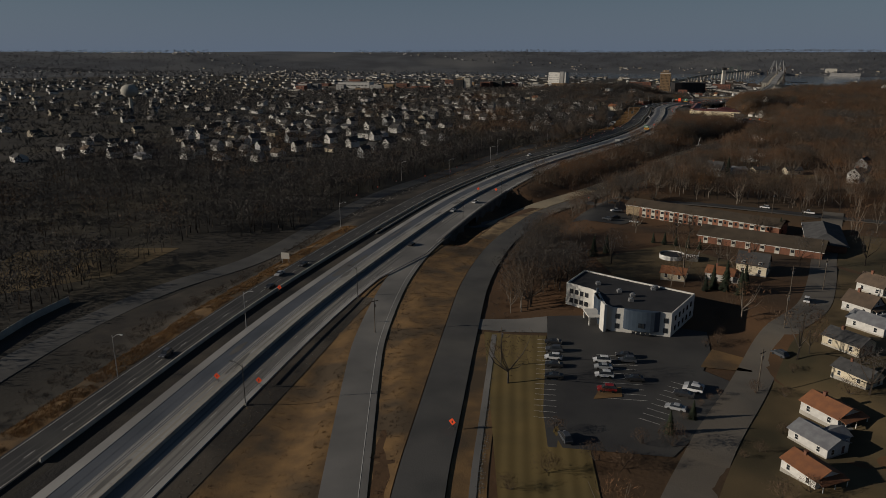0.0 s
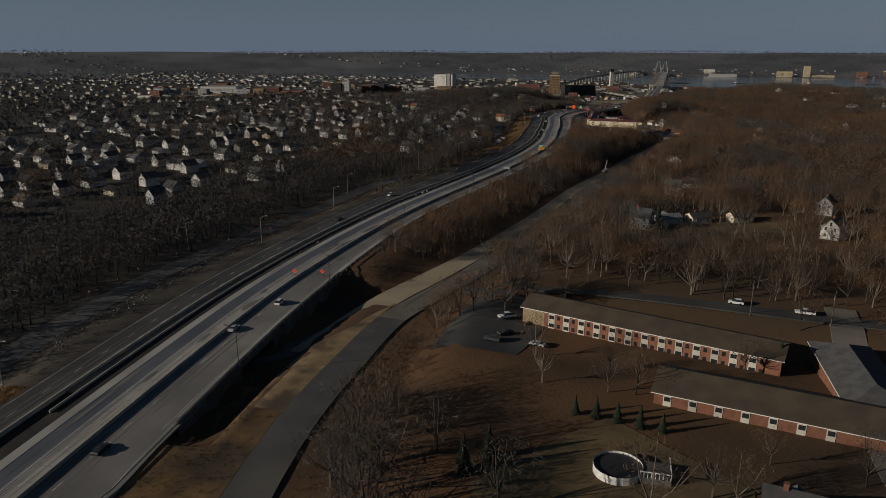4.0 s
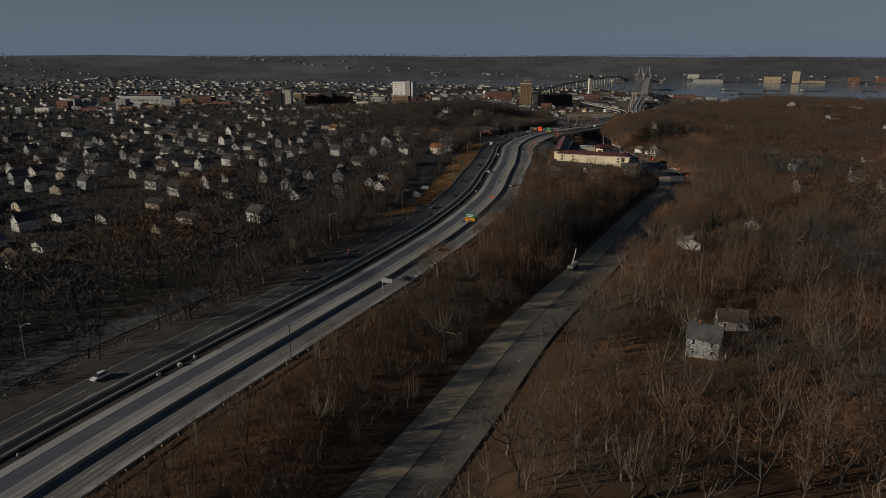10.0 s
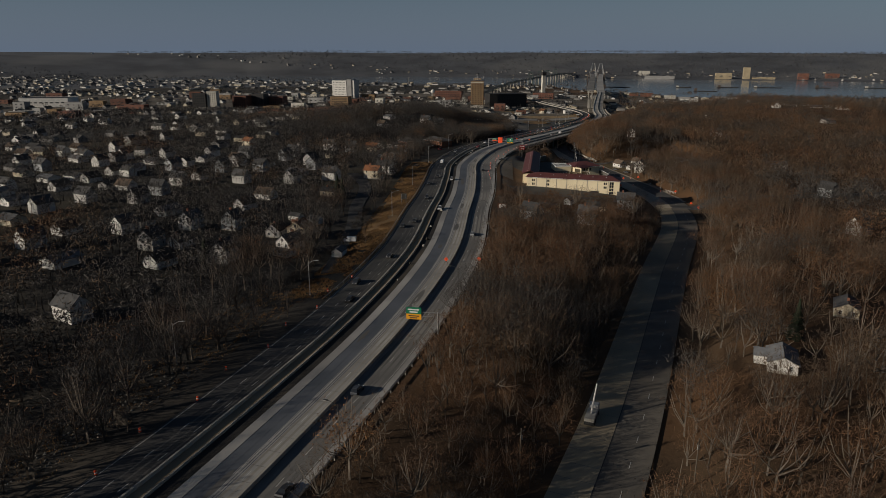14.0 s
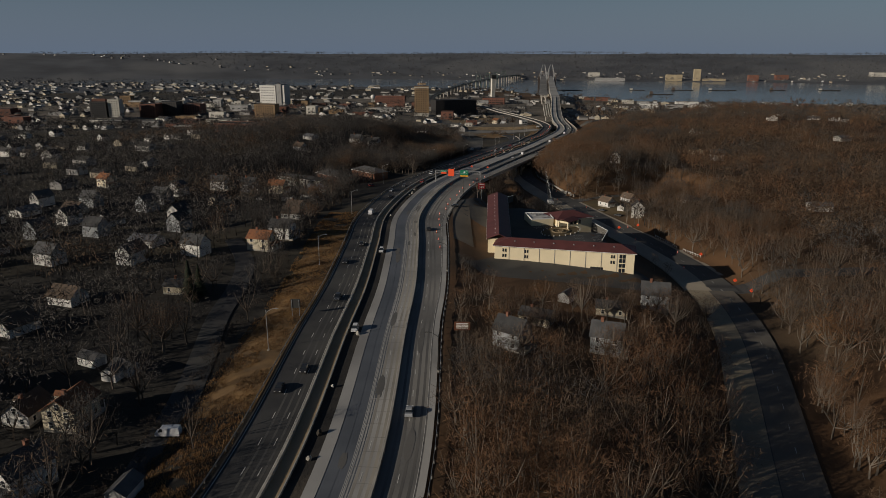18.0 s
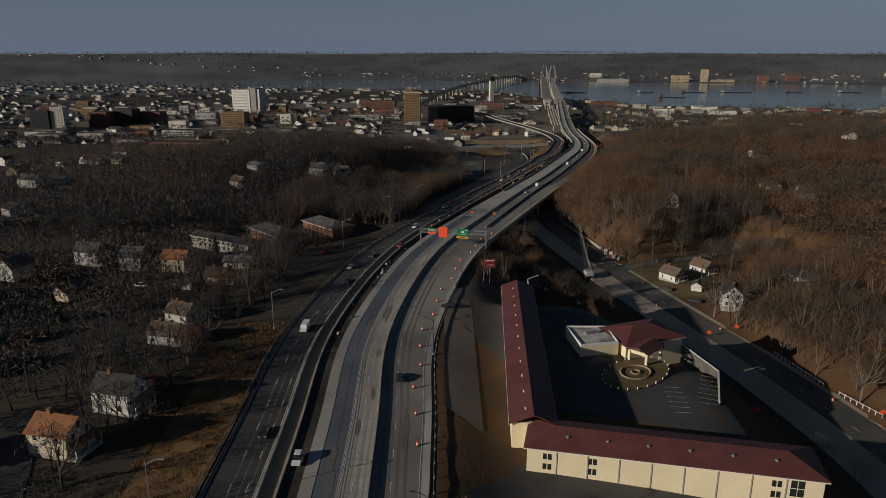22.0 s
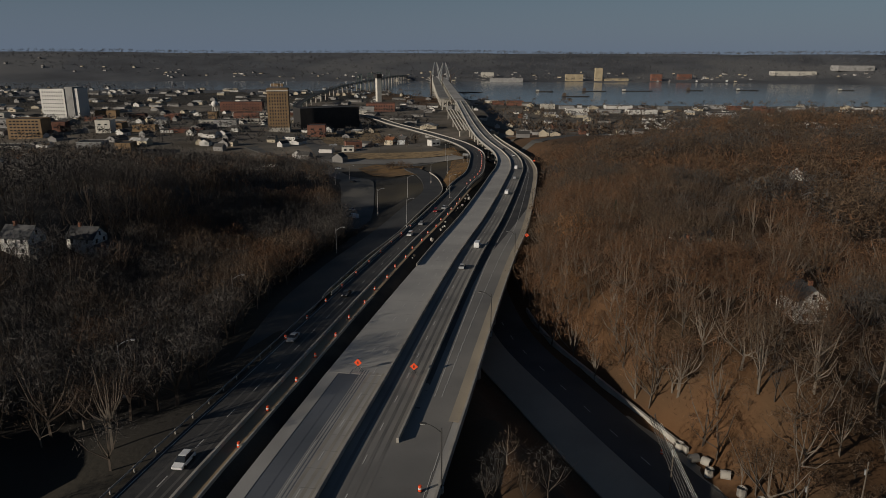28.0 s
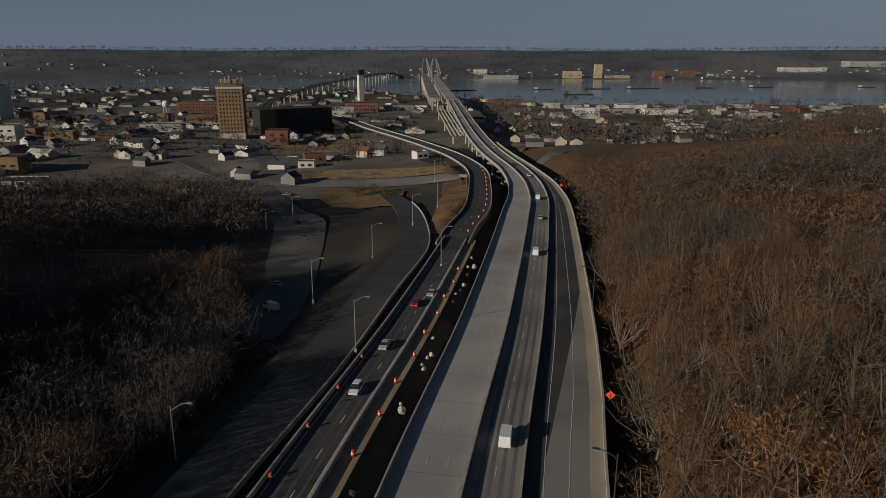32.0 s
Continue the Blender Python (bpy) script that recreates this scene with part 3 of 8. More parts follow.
setting(ribbon("underpass_road", UNDER, 0, UNDER.length, -5.5, 5.5, 0.1, OLDASPH, lambda s: np.interp(s, [0, 40, UNDER.length], [-6.35, -6.3, -4.5])), "shaded road running below the motorway", "road")
setting(ribbon("access_road", ACCESS, 0, ACCESS.length, -3.6, 3.6, 0.2, ASPHALT, gz(ACCESS)), "grey access road below the motorway bank", "road")
setting(ribbon("side_street", BRANCH2, 8, BRANCH2.length, -4, 4, 0.3, OLDASPH, gz(BRANCH2)), "worn side street climbing the wooded slope", "road")

# verges and patches of ground


def drape(name, line, s0, s1, a, b, lift, m, label, category="grass", n=5, ds=5.0):
    k = max(2, int((s1 - s0) / ds))
    ss = np.linspace(s0, s1, k)
    fa = a(ss) if callable(a) else np.full(k, float(a))
    fb = b(ss) if callable(b) else np.full(k, float(b))
    v = []
    for j in range(n):
        x, y = line.at(ss, fa + (fb - fa) * j / (n - 1))
        v.append(np.stack([x, y, ground_z(x, y) + lift], -1))
    v = np.stack(v, 1).reshape(-1, 3)
    i = np.arange(k * n).reshape(k, n)
    q = np.stack([i[:-1, :-1], i[1:, :-1], i[1:, 1:], i[:-1, 1:]], -1).reshape(-1, 4)[:, ::-1]
    ob = mesh(name, v, np.ascontiguousarray(q), m)
    ob.data.polygons.foreach_set("use_smooth", np.ones(len(q), bool))
    return setting(ob, label, category)


def patch(name, poly, lift, m, label, category="ground", cell=5.0):
    """A sheet laid on the ground inside a polygon."""
    bm = bmesh.new()
    bm.faces.new([bm.verts.new((x, y, 0)) for x, y in poly])
    xs, ys = [p[0] for p in poly], [p[1] for p in poly]
    for axis, lo, hi in ((Vector((1, 0, 0)), min(xs), max(xs)), (Vector((0, 1, 0)), min(ys), max(ys))):
        for c in np.arange(lo + cell, hi, cell):
            bmesh.ops.bisect_plane(bm, geom=bm.verts[:] + bm.edges[:] + bm.faces[:], plane_co=axis * float(c), plane_no=axis)
    co = np.array([v.co for v in bm.verts])
    z = ground_z(co[:, 0], co[:, 1]) + lift
    for v, h in zip(bm.verts, z):
        v.co.z = h
    bmesh.ops.recalc_face_normals(bm, faces=bm.faces)
    me = bpy.data.meshes.new(name)
    bm.to_mesh(me)
    bm.free()
    me.materials.append(m)
    me.polygons.foreach_set("use_smooth", np.ones(len(me.polygons), bool))
    if sum(p.normal.z for p in me.polygons) < 0:
        me.flip_normals()
    return setting(new(name, me), label, category)


def to_motorway(ss):
    q = HWY.near(*LOW.at(ss))
    return -(q[1] - right_edge(q[0]) - 0.5)


drape("verge", LOW, by_y(LOW, -20), by_y(LOW, 315), to_motorway, -5.2, 0.13, VERGE, "tan dry grass banks between street, ramp and motorway", n=16)
drape("verge_left", HWY, S0, S(310), lambda s: left_edge(s) - 8, lambda s: left_edge(s) - 0.4, 0.12, VERGE, "tan grass edge of the motorway", n=4)
drape("verge_bank", HWY, S(770), S(935), lambda s: left_edge(s) - 15, lambda s: left_edge(s) - 0.6, 0.12, VERGE, "golden dry grass bank beside the motorway", n=6)
drape("verge_island", RAMPL, 30, 230, -20, -6.2, 0.3, VERGE, "golden grass island between ramps", n=5)
drape("works_dirt", HWY, S(170), S(700), lambda s: np.interp(s, [S(170), S(330), S(520), S(700)], [-62, -56, -54, -40]), lambda s: left_edge(s) - 0.5, 0.09, DIRT, "bare dirt of roadworks", "ground", 8)
drape("median_dirt", HWY, S0, S(1250), -17.0, -13.2, 0.22, TRENCH, "dark dirt trench in the median", "ground", 3)
drape("creek_bank", HWY, S(20), S(225), lambda s: right_edge(s) + 0.3, lambda s: right_edge(s) + np.interp(s, [S(20), S(170), S(300)], [4.5, 7, 6]), 0.2, DIRT, "stony drainage ditch", "ground", 3)
setting(ribbon("footpath", LOW, by_y(LOW, 20), by_y(LOW, 188), 9.2, 10.6, 0.2, WORNCONC, gz(LOW)), "concrete footpath beside the frontage road", "pavement")
drape("verge_path", LOW, by_y(LOW, 20), by_y(LOW, 188), 5.1, 12.5, 0.1, VERGE, "dull grass beside the footpath", n=5)
drape("kerb_path", LOW, by_y(LOW, 870), by_y(LOW, 1090), 11.4, 13.6, 0.22, TANCONC, "concrete pavement at the foot of the slope", "pavement", 3)
drape("yards", STREET, 20, STREET.length - 40, 4.6, 40, 0.1, LAWN, "brown winter yards between the houses", n=9)
drape("bank_gravel", LOW, by_y(LOW, 300), by_y(LOW, 376), lambda s: np.interp(LOW.at(s)[1], [300, 330, 352, 376], [-16, -16, -9.4, -5.2]), -5.1, 0.16, SAND, "tan gravel and grass bank beside the street", n=4)
patch("lawn", [(9, 70), (25, 70), (30, 125), (22.5, 140), (29.5, 184), (12, 189)], 0.13, STRIPES, "mown winter lawn with tan stripes", "lawn")
patch("parking_lot", [(30, 186), (22.6, 141), (21.5, 126), (46, 122), (65, 143), (72, 153), (66, 161), (72, 172), (76, 186), (46, 199), (32, 199)], 0.14, ASPHALT, "dark asphalt parking lot with white bays", "parking lot")
patch("driveway", [(10, 191), (10, 199.5), (31.9, 199), (30.1, 186.2)], 0.16, WORNCONC, "concrete driveway apron", "driveway")
patch("lot_island", [(66, 163), (78, 160), (80, 168), (73, 174)], 0.22, VERGE, "grass island at the lot entrance", "grass")
patch("lot_island_small", [(35, 146), (42, 147), (43, 152), (37, 150)], 0.25, VERGE, "kerbed planting island", "grass")
patch("motel_court", [(323, 985), (331, 905), (365, 880), (384, 930), (372, 1000), (350, 1000)], 0.12, ASPHALT, "dark asphalt motel courtyard", "parking lot")
patch("motel_verge", [(328, 985), (303, 912), (308, 900), (336, 980)], 0.14, TOWNDIRT, "bare strip with a path behind the motel", "ground")
patch("motel_yard", [(296, 880), (300, 868), (352, 838), (372, 850), (366, 860), (312, 888)], 0.12, ASPHALT, "asphalt yard before the motel", "parking lot")
patch("brick_lot", [(62, 330), (84, 318), (98, 338), (104, 352), (88, 372), (78, 362)], 0.14, ASPHALT, "dark asphalt lot beside brick apartments", "parking lot")
patch("back_lawn", [(62, 232), (100, 232), (112, 250), (96, 282), (60, 262)], 0.12, LAWN, "winter back garden lawn", "lawn")
patch("house_lawn", [(178, 418), (232, 416), (240, 440), (180, 438)], 0.12, LAWN, "winter front lawn", "lawn")
patch("house_lawn_far", [(433, 1033), (452, 1034), (466, 1033), (468, 1000), (446, 990), (431, 998)], 0.12, LAWN, "front lawn beside the street", "lawn")
patch("field", [(-185, 235), (-130, 262), (-118, 300), (-190, 300)], 0.1, LAWN, "dull grass field beyond the works", "grass")
patch("town_ground", [(440, 1500), (560, 1480), (740, 1560), (940, 2000), (980, 2400), (300, 2450), (-400, 2100), (-300, 1750), (200, 1640)], 0.3, TOWNDIRT, "bare winter town ground", "ground", 24.0)
patch("cross_street", [(525, 1547), (630, 1488), (620, 1470), (519, 1528)], 0.72, WORNCONC, "pale concrete cross street in the town", "road", 8.0)
patch("town_avenue", [(574, 1782), (588, 1782), (538, 1541), (525, 1548.5)], 0.66, OLDASPH, "worn asphalt avenue into the town", "road", 8.0)
patch("street_verge", [(553, 1567), (640, 1513), (634, 1490), (546, 1538)], 0.6, SAND, "dirt and paved verge along the cross street", "ground", 8.0)
patch("empty_lot", [(608, 1814), (694, 1820), (655, 1708), (579, 1674)], 0.6, SAND, "empty tan gravel lot in the town", "parking lot", 8.0)
patch("grass_island", [(538, 1494), (558, 1505), (586, 1474), (557, 1428), (536, 1458)], 0.75, VERGE, "kerbed dry grass island between ramps", "grass", 8.0)
patch("flat_ground", [(790, 1560), (1000, 1480), (1700, 1300), (2000, 1800), (1300, 2280), (1000, 2280)], 0.3, TOWNDIRT, "bare riverside flats", "ground", 60.0)

# ---- shapes ----


def box(bm, x0, y0, z0, x1, y1, z1, bevel=0.0):
    r = bmesh.ops.create_cube(bm, size=1.0, matrix=Matrix.LocRotScale(((x0 + x1) / 2, (y0 + y1) / 2, (z0 + z1) / 2), None, (x1 - x0, y1 - y0, z1 - z0)))
    if bevel:
        e = list({e for v in r["verts"] for e in v.link_edges})
        bmesh.ops.bevel(bm, geom=e, offset=bevel, segments=1, affect="EDGES")
    return bm


def rod(bm, a, b, r0, r1=None, n=6):
    a, b = Vector(a), Vector(b)
    d = b - a
    bmesh.ops.create_cone(bm, cap_ends=True, segments=n, radius1=r0, radius2=r0 if r1 is None else r1, depth=d.length,
                          matrix=Matrix.Translation((a + b) / 2) @ d.to_track_quat("Z", "Y").to_matrix().to_4x4())
    return bm


def prism(bm, poly, z0, z1):
    lo = [bm.verts.new((x, y, z0)) for x, y in poly]
    hi = [bm.verts.new((x, y, z1)) for x, y in poly]
    n = len(poly)
    bm.faces.new(lo[::-1])
    bm.faces.new(hi)
    for i in range(n):
        bm.faces.new((lo[i], lo[(i + 1) % n], hi[(i + 1) % n], hi[i]))
    return bm


def part(name, bm, material, parent=None, label="", m=None):
    """Links a bmesh as one mesh object, under a thing or a part."""
    me = bpy.data.meshes.new(name)
    bmesh.ops.recalc_face_normals(bm, faces=bm.faces)
    bm.to_mesh(me)
    bm.free()
    me.materials.append(material)
    ob = new(name, me)
    ob.parent = parent
    if m is not None:
        ob.matrix_basis = m
    return tagged(ob, label)


def again(ob, m, parent=None):
    """One more piece on the same mesh."""
    o = new(ob.name.split(".")[0], ob.data)
    o.parent, o.matrix_basis = parent or ob.parent, m
    return o


def B():
    return bmesh.new()


def thing(name, label, category, group="", m=None):
    e = new(name)
    e.empty_display_size = 0.5
    if m is not None:
        e.matrix_basis = m
    return tagged(e, label, category, group)


def place(x, y, yaw=0.0, dz=0.0, z=None):
    return pose(x, y, (gh(x, y) if z is None else z) + dz, 0, 0, math.degrees(yaw))


# ---- barriers, rails, markings ----
WALLC = mat("barrier concrete", (0.40, 0.37, 0.32), (0.30, 0.28, 0.245), 0.85, 0.25, 3.0, 0.15)


# weathered dark concrete; its tone also holds the retaining wall's shade
STAINSHADE = mat("dark stained concrete", (0.13, 0.12, 0.105), (0.075, 0.07, 0.062), 0.9, 0.2, 2.0, 0.2)


def wall_along(name, line, s0, s1, side, z0, h, w, m, label, zf):
    f = side if callable(side) else (lambda ss: np.full_like(ss, float(side)))
    return setting(ribbon(name, line, s0, s1, lambda ss: f(ss) - w / 2, lambda ss: f(ss) + w / 2, z0 + h, m, zf, h + 0.3, 4.0), label, "barrier")


wall_along("barrier_middle", HWY, S0, S1, 0.0, 0, 1.0, 0.5, WALLC, "concrete barrier down the middle of the motorway", hwy_z)
# wall face turned from the sun, its shade painted in by the dark concrete
for a_, b_, low_, high_ in ((300, 331, -7.2, 0.85), (331, 351, -1.6, 0.85), (351, 404, -7.2, 0.85)):
    wall_along("retaining_wall", HWY, S(a_), S(b_), lambda s: right_edge(s) + 0.32, low_, high_ - low_, 0.5, STAINSHADE, "tall concrete retaining wall with a parapet", hwy_z)
wall_along("barrier_left", HWY, S(120), S(1312), -20.55, 0, 0.9, 0.45, WALLC, "concrete barrier beside the asphalt lanes", hwy_z)
wall_along("barrier_trench", HWY, S(300), S(1150), -17.1, 0, 0.5, 0.3, WALLC, "low kerb wall along the median trench", hwy_z)
wall_along("parapet_right", HWY, S(1000), S(1590), right_edge, 0, 0.95, 0.4, WALLC, "pale concrete parapet of the viaduct", hwy_z)
wall_along("parapet_mid", HWY, S(1085), S1, 8.35, 0, 0.95, 0.4, WALLC, "concrete barrier between carriageway and ramp", hwy_z)
wall_along("parapet_left", HWY, S(1180), S1, lambda s: np.interp(s, [S(1106.2), S(1181.2), S(1359.4), S(1462.5)], [-13.1, -11.6, -11.4, -7.5]), 0, 0.9, 0.3, WALLC, "concrete parapet with exposed rebar", hwy_z)
wall_along("parapet_outer", HWY, S(1150), S(1315), lambda s: left_edge(s) - 0.2, 0, 0.9, 0.35, WALLC, "concrete parapet beside the asphalt lanes", hwy_z)
rz = lambda s: np.interp(RAMPL.at(s)[1], [1312.5, 1500, 1781.2], [-9.9, -14.1, -18.8])
wall_along("parapet_loop_left", RAMPL, 0, RAMPL.length, -5.7, 0, 0.9, 0.35, WALLC, "concrete parapet of the curving ramp", rz)
wall_along("parapet_loop_right", RAMPL, 0, RAMPL.length, 5.7, 0, 0.9, 0.35, WALLC, "concrete parapet of the curving ramp", rz)
xz = lambda s: np.interp(EXIT.at(s)[1], [1128, 1200, 1320, 1470], [-1.7, -7.3, -11.7, -22.2])
wall_along("parapet_exit", EXIT, 55, EXIT.length - 40, 7.1, 0, 0.8, 0.35, WALLC, "concrete wall of the exit ramp", xz)
wall_along("retaining_wall", LOW, by_y(LOW, 1072), by_y(LOW, 1160), 14.2, 0, 1.5, 0.6, WALLC, "low concrete retaining wall below the wooded slope", low_z)

# marks painted on the roads, each its own little sheet
def dashes(name, line, s0, s1, sides, zf, lift, m, on=3.0, gap=8.4, w=0.16, label="white lane lines painted on the road"):
    v, f = [], []
    for side in sides:
        for s in np.arange(s0, s1, on + gap):
            sd = side(s) if callable(side) else side
            o = len(v)
            for a, b in ((s, -w / 2), (s, w / 2), (s + on, w / 2), (s + on, -w / 2)):
                x, y = line.at(a, sd + b)
                v.append((float(x), float(y), float(np.ravel(zf(a))[0]) + lift))
            f.append([o, o + 1, o + 2, o + 3])
    return tagged(mesh(name, v, f, m), label, "road marking", kind="stuff")


dashes("lane_line", HWY, S0, S(1290), (lambda s: float(left_edge(s)) + 5.2, lambda s: float(left_edge(s)) + 8.6), hwy_z, 0.075, PAINT)
dashes("lane_line", HWY, S0, S(1105), (-3.1,), hwy_z, 0.095, PAINT)
dashes("lane_line", HWY, S(1107), S(1700), (-6.5, -3.2), hwy_z, 0.095, PAINT)
dashes("lane_line", HWY, S0, S(1700), (4.3,), hwy_z, 0.085, PAINT)
dashes("edge_line", HWY, S0, S(1300), (lambda s: float(left_edge(s)) + 0.8, lambda s: -21.3), hwy_z, 0.075, PAINT, 6.0, 0.0, 0.14)
dashes("edge_line", HWY, S0, S(1080), (lambda s: float(right_edge(s)) - 1.9, -5.6), hwy_z, 0.098, PAINT, 6.0, 0.0, 0.12)
dashes("edge_line", HWY, S(1100), S(1590), (11.5, lambda s: float(right_edge(s)) - 5.4), hwy_z, 0.09, PAINT, 6.0, 0.0, 0.14)
dashes("lane_line", LOW, by_y(LOW, 380), by_y(LOW, 1150), (4.6,), low_z, 0.09, PAINT)
dashes("edge_line", LOW, by_y(LOW, 370), by_y(LOW, 845), (-0.85,), low_z, 0.09, ASPHALT, 6.0, 0.0, 0.25)
dashes("edge_line", RAMP1, 0, RAMP1.length - 10, (2.9,), ramp_z, 0.15, PAINT, 6.0, 0.0, 0.14)
dashes("lane_line", RAMPL, 0, RAMPL.length - 10, (0.0,), rz, 0.085, PAINT)


def joints(name, line, s0, s1, a, b, every, zf, lift, m):
    """Saw-cut joints across a concrete lane."""
    v, f = [], []
    for s in np.arange(s0, s1, every):
        o = len(v)
        for ss, sd in ((s, a), (s, b), (s + 0.12, b), (s + 0.12, a)):
            x, y = line.at(ss, sd)
            v.append((float(x), float(y), float(np.ravel(zf(ss))[0]) + lift))
        f.append([o, o + 1, o + 2, o + 3])
    return tagged(mesh(name, v, f, m), "dark saw-cut joints in the concrete", "road joint", kind="stuff")


joints("slab_joint", HWY, S0, S(1105), -5.9, -0.4, 5.5, hwy_z, 0.085, WORNCONC)
joints("slab_joint", HWY, S(1110), S1 - 5, -10.8, -0.4, 12.0, hwy_z, 0.085, WORNCONC)
joints("slab_joint", LOW, by_y(LOW, 350), by_y(LOW, 845), -9.3, -1.0, 6.0, low_z, 0.075, WORNCONC)
# dark seams and tyre-worn strips lengthwise
dashes("road_seam", HWY, S0, S(1105), (-5.7, -5.1, -4.5, -8.0), hwy_z, 0.084, NEWCONC, 6.0, 0.15, 0.22, "dark seams along the concrete lanes")
dashes("worn_track", HWY, S0, S(1105), (-3.9, -2.3, -0.9), hwy_z, 0.080, TRACK, 6.0, 0.0, 0.6, "worn tyre tracks on the concrete")
dashes("worn_track", HWY, S0, S(1500), (2.0, 3.6, 5.3, 6.9), hwy_z, 0.072, TRACKD, 6.0, 0.0, 0.6, "dark tyre tracks on the carriageway")
dashes("worn_track", HWY, S0, S(1300), (-22.6, -24.4, -26.2), hwy_z, 0.062, OLDASPH, 6.0, 0.0, 0.5, "pale tyre tracks on the asphalt")

wr = random.Random(12)
v, f = [], []
for i in range(100):
    s, d0 = wr.uniform(S0, S(1040)), wr.choice((wr.uniform(-5.6, -1.2), wr.uniform(0.8, 6.6), wr.uniform(-10, -6.4) if i % 3 else 5.0))
    L, w, o = wr.uniform(2.5, 11), wr.uniform(0.5, 1.3), len(v)
    n = 10
    for k in range(n):
        a = k * 6.283 / n
        x, y = HWY.at(s + L * math.cos(a) * wr.uniform(0.75, 1.1), d0 + w * math.sin(a) * wr.uniform(0.7, 1.1))
        v.append((float(x), float(y), float(hwy_z(s + L * math.cos(a))) + 0.088))
    f.append(list(range(o, o + n)))
tagged(mesh("road_stain", v, f, TRACKD), "dark worn stains on the concrete lanes", "road stain", kind="stuff")

# guard rail
rail = thing("guard_rail", "long galvanised guard rail on wooden posts", "guard rail")
gs = np.arange(S(330), S(960), 5.0)
post0 = part("post", box(B(), -0.09, -0.09, -0.4, 0.09, 0.09, 0.75), WALLC, rail)
for i, s in enumerate(gs):
    x, y = HWY.at(s, float(right_edge(s)) + 0.9)
    if i == 0:
        post0.matrix_basis = pose(float(x), float(y), float(hwy_z(s)))
    else:
        again(post0, pose(float(x), float(y), float(hwy_z(s)), 0, 0, math.degrees(HWY.heading(s))))
ribbon("beam", HWY, S(160), S(1000), lambda s: right_edge(s) + 0.74, lambda s: right_edge(s) + 0.82, 0.78, STEEL, hwy_z, 0.34, 4.0, rail)
rail2 = thing("guard_rail", "long galvanised guard rail beside dry grass", "guard rail")
ribbon("beam", HWY, S(690), S(1150), lambda s: left_edge(s) - 0.9, lambda s: left_edge(s) - 0.8, 0.78, STEEL, hwy_z, 0.34, 4.0, rail2)
for s in np.arange(S(700), S(1120), 6.0):
    x, y = HWY.at(s, float(left_edge(s)) - 0.98)
    again(post0, pose(float(x), float(y), float(hwy_z(s)), 0, 0, math.degrees(HWY.heading(s))), rail2)

# viaduct piers
for s in np.arange(S(1100), S1, 38.0):
    re, z = float(right_edge(s)), float(hwy_z(s)) - 1.4
    for a, b in ((-9.5, 6.5), (10.5, re - 1.0)):
        x, y = HWY.at(s, (a + b) / 2)
        g = gh(x, y)
        if z - g < 2.2 or b - a < 3:
            continue
        pier = thing("bridge_pier", "concrete bridge pier with a hammerhead cap", "bridge pier", "viaduct piers", pose(float(x), float(y), g, 0, 0, math.degrees(HWY.heading(s)) - 90))
        w = (b - a) / 2
        part("cap", box(B(), -w, -0.9, z - g - 1.3, w, 0.9, z - g, 0.1), WALLC, pier)
        for k in (-0.55, 0.55):
            part("column", rod(B(), (k * w, 0, -0.3), (k * w, 0, z - g - 1.2), 0.8, n=12), WALLC, pier)

# ---- trees ----
rng = np.random.default_rng(7)


def branch_prism(a, b, r0, r1):
    """A three-sided tapered limb as vertices and triangles."""
    d = b - a
    d = d / (np.linalg.norm(d) + 1e-9)
    u = np.cross(d, (0.3, 0.9, 0.2))
    u /= np.linalg.norm(u) + 1e-9
    w = np.cross(d, u)
    ring = [math.cos(k * 2.0944) * u + math.sin(k * 2.0944) * w for k in range(3)]
    v = [a + r0 * q for q in ring] + [b + r1 * q for q in ring]
    return v, [(0, 1, 4), (0, 4, 3), (1, 2, 5), (1, 5, 4), (2, 0, 3), (2, 3, 5)]


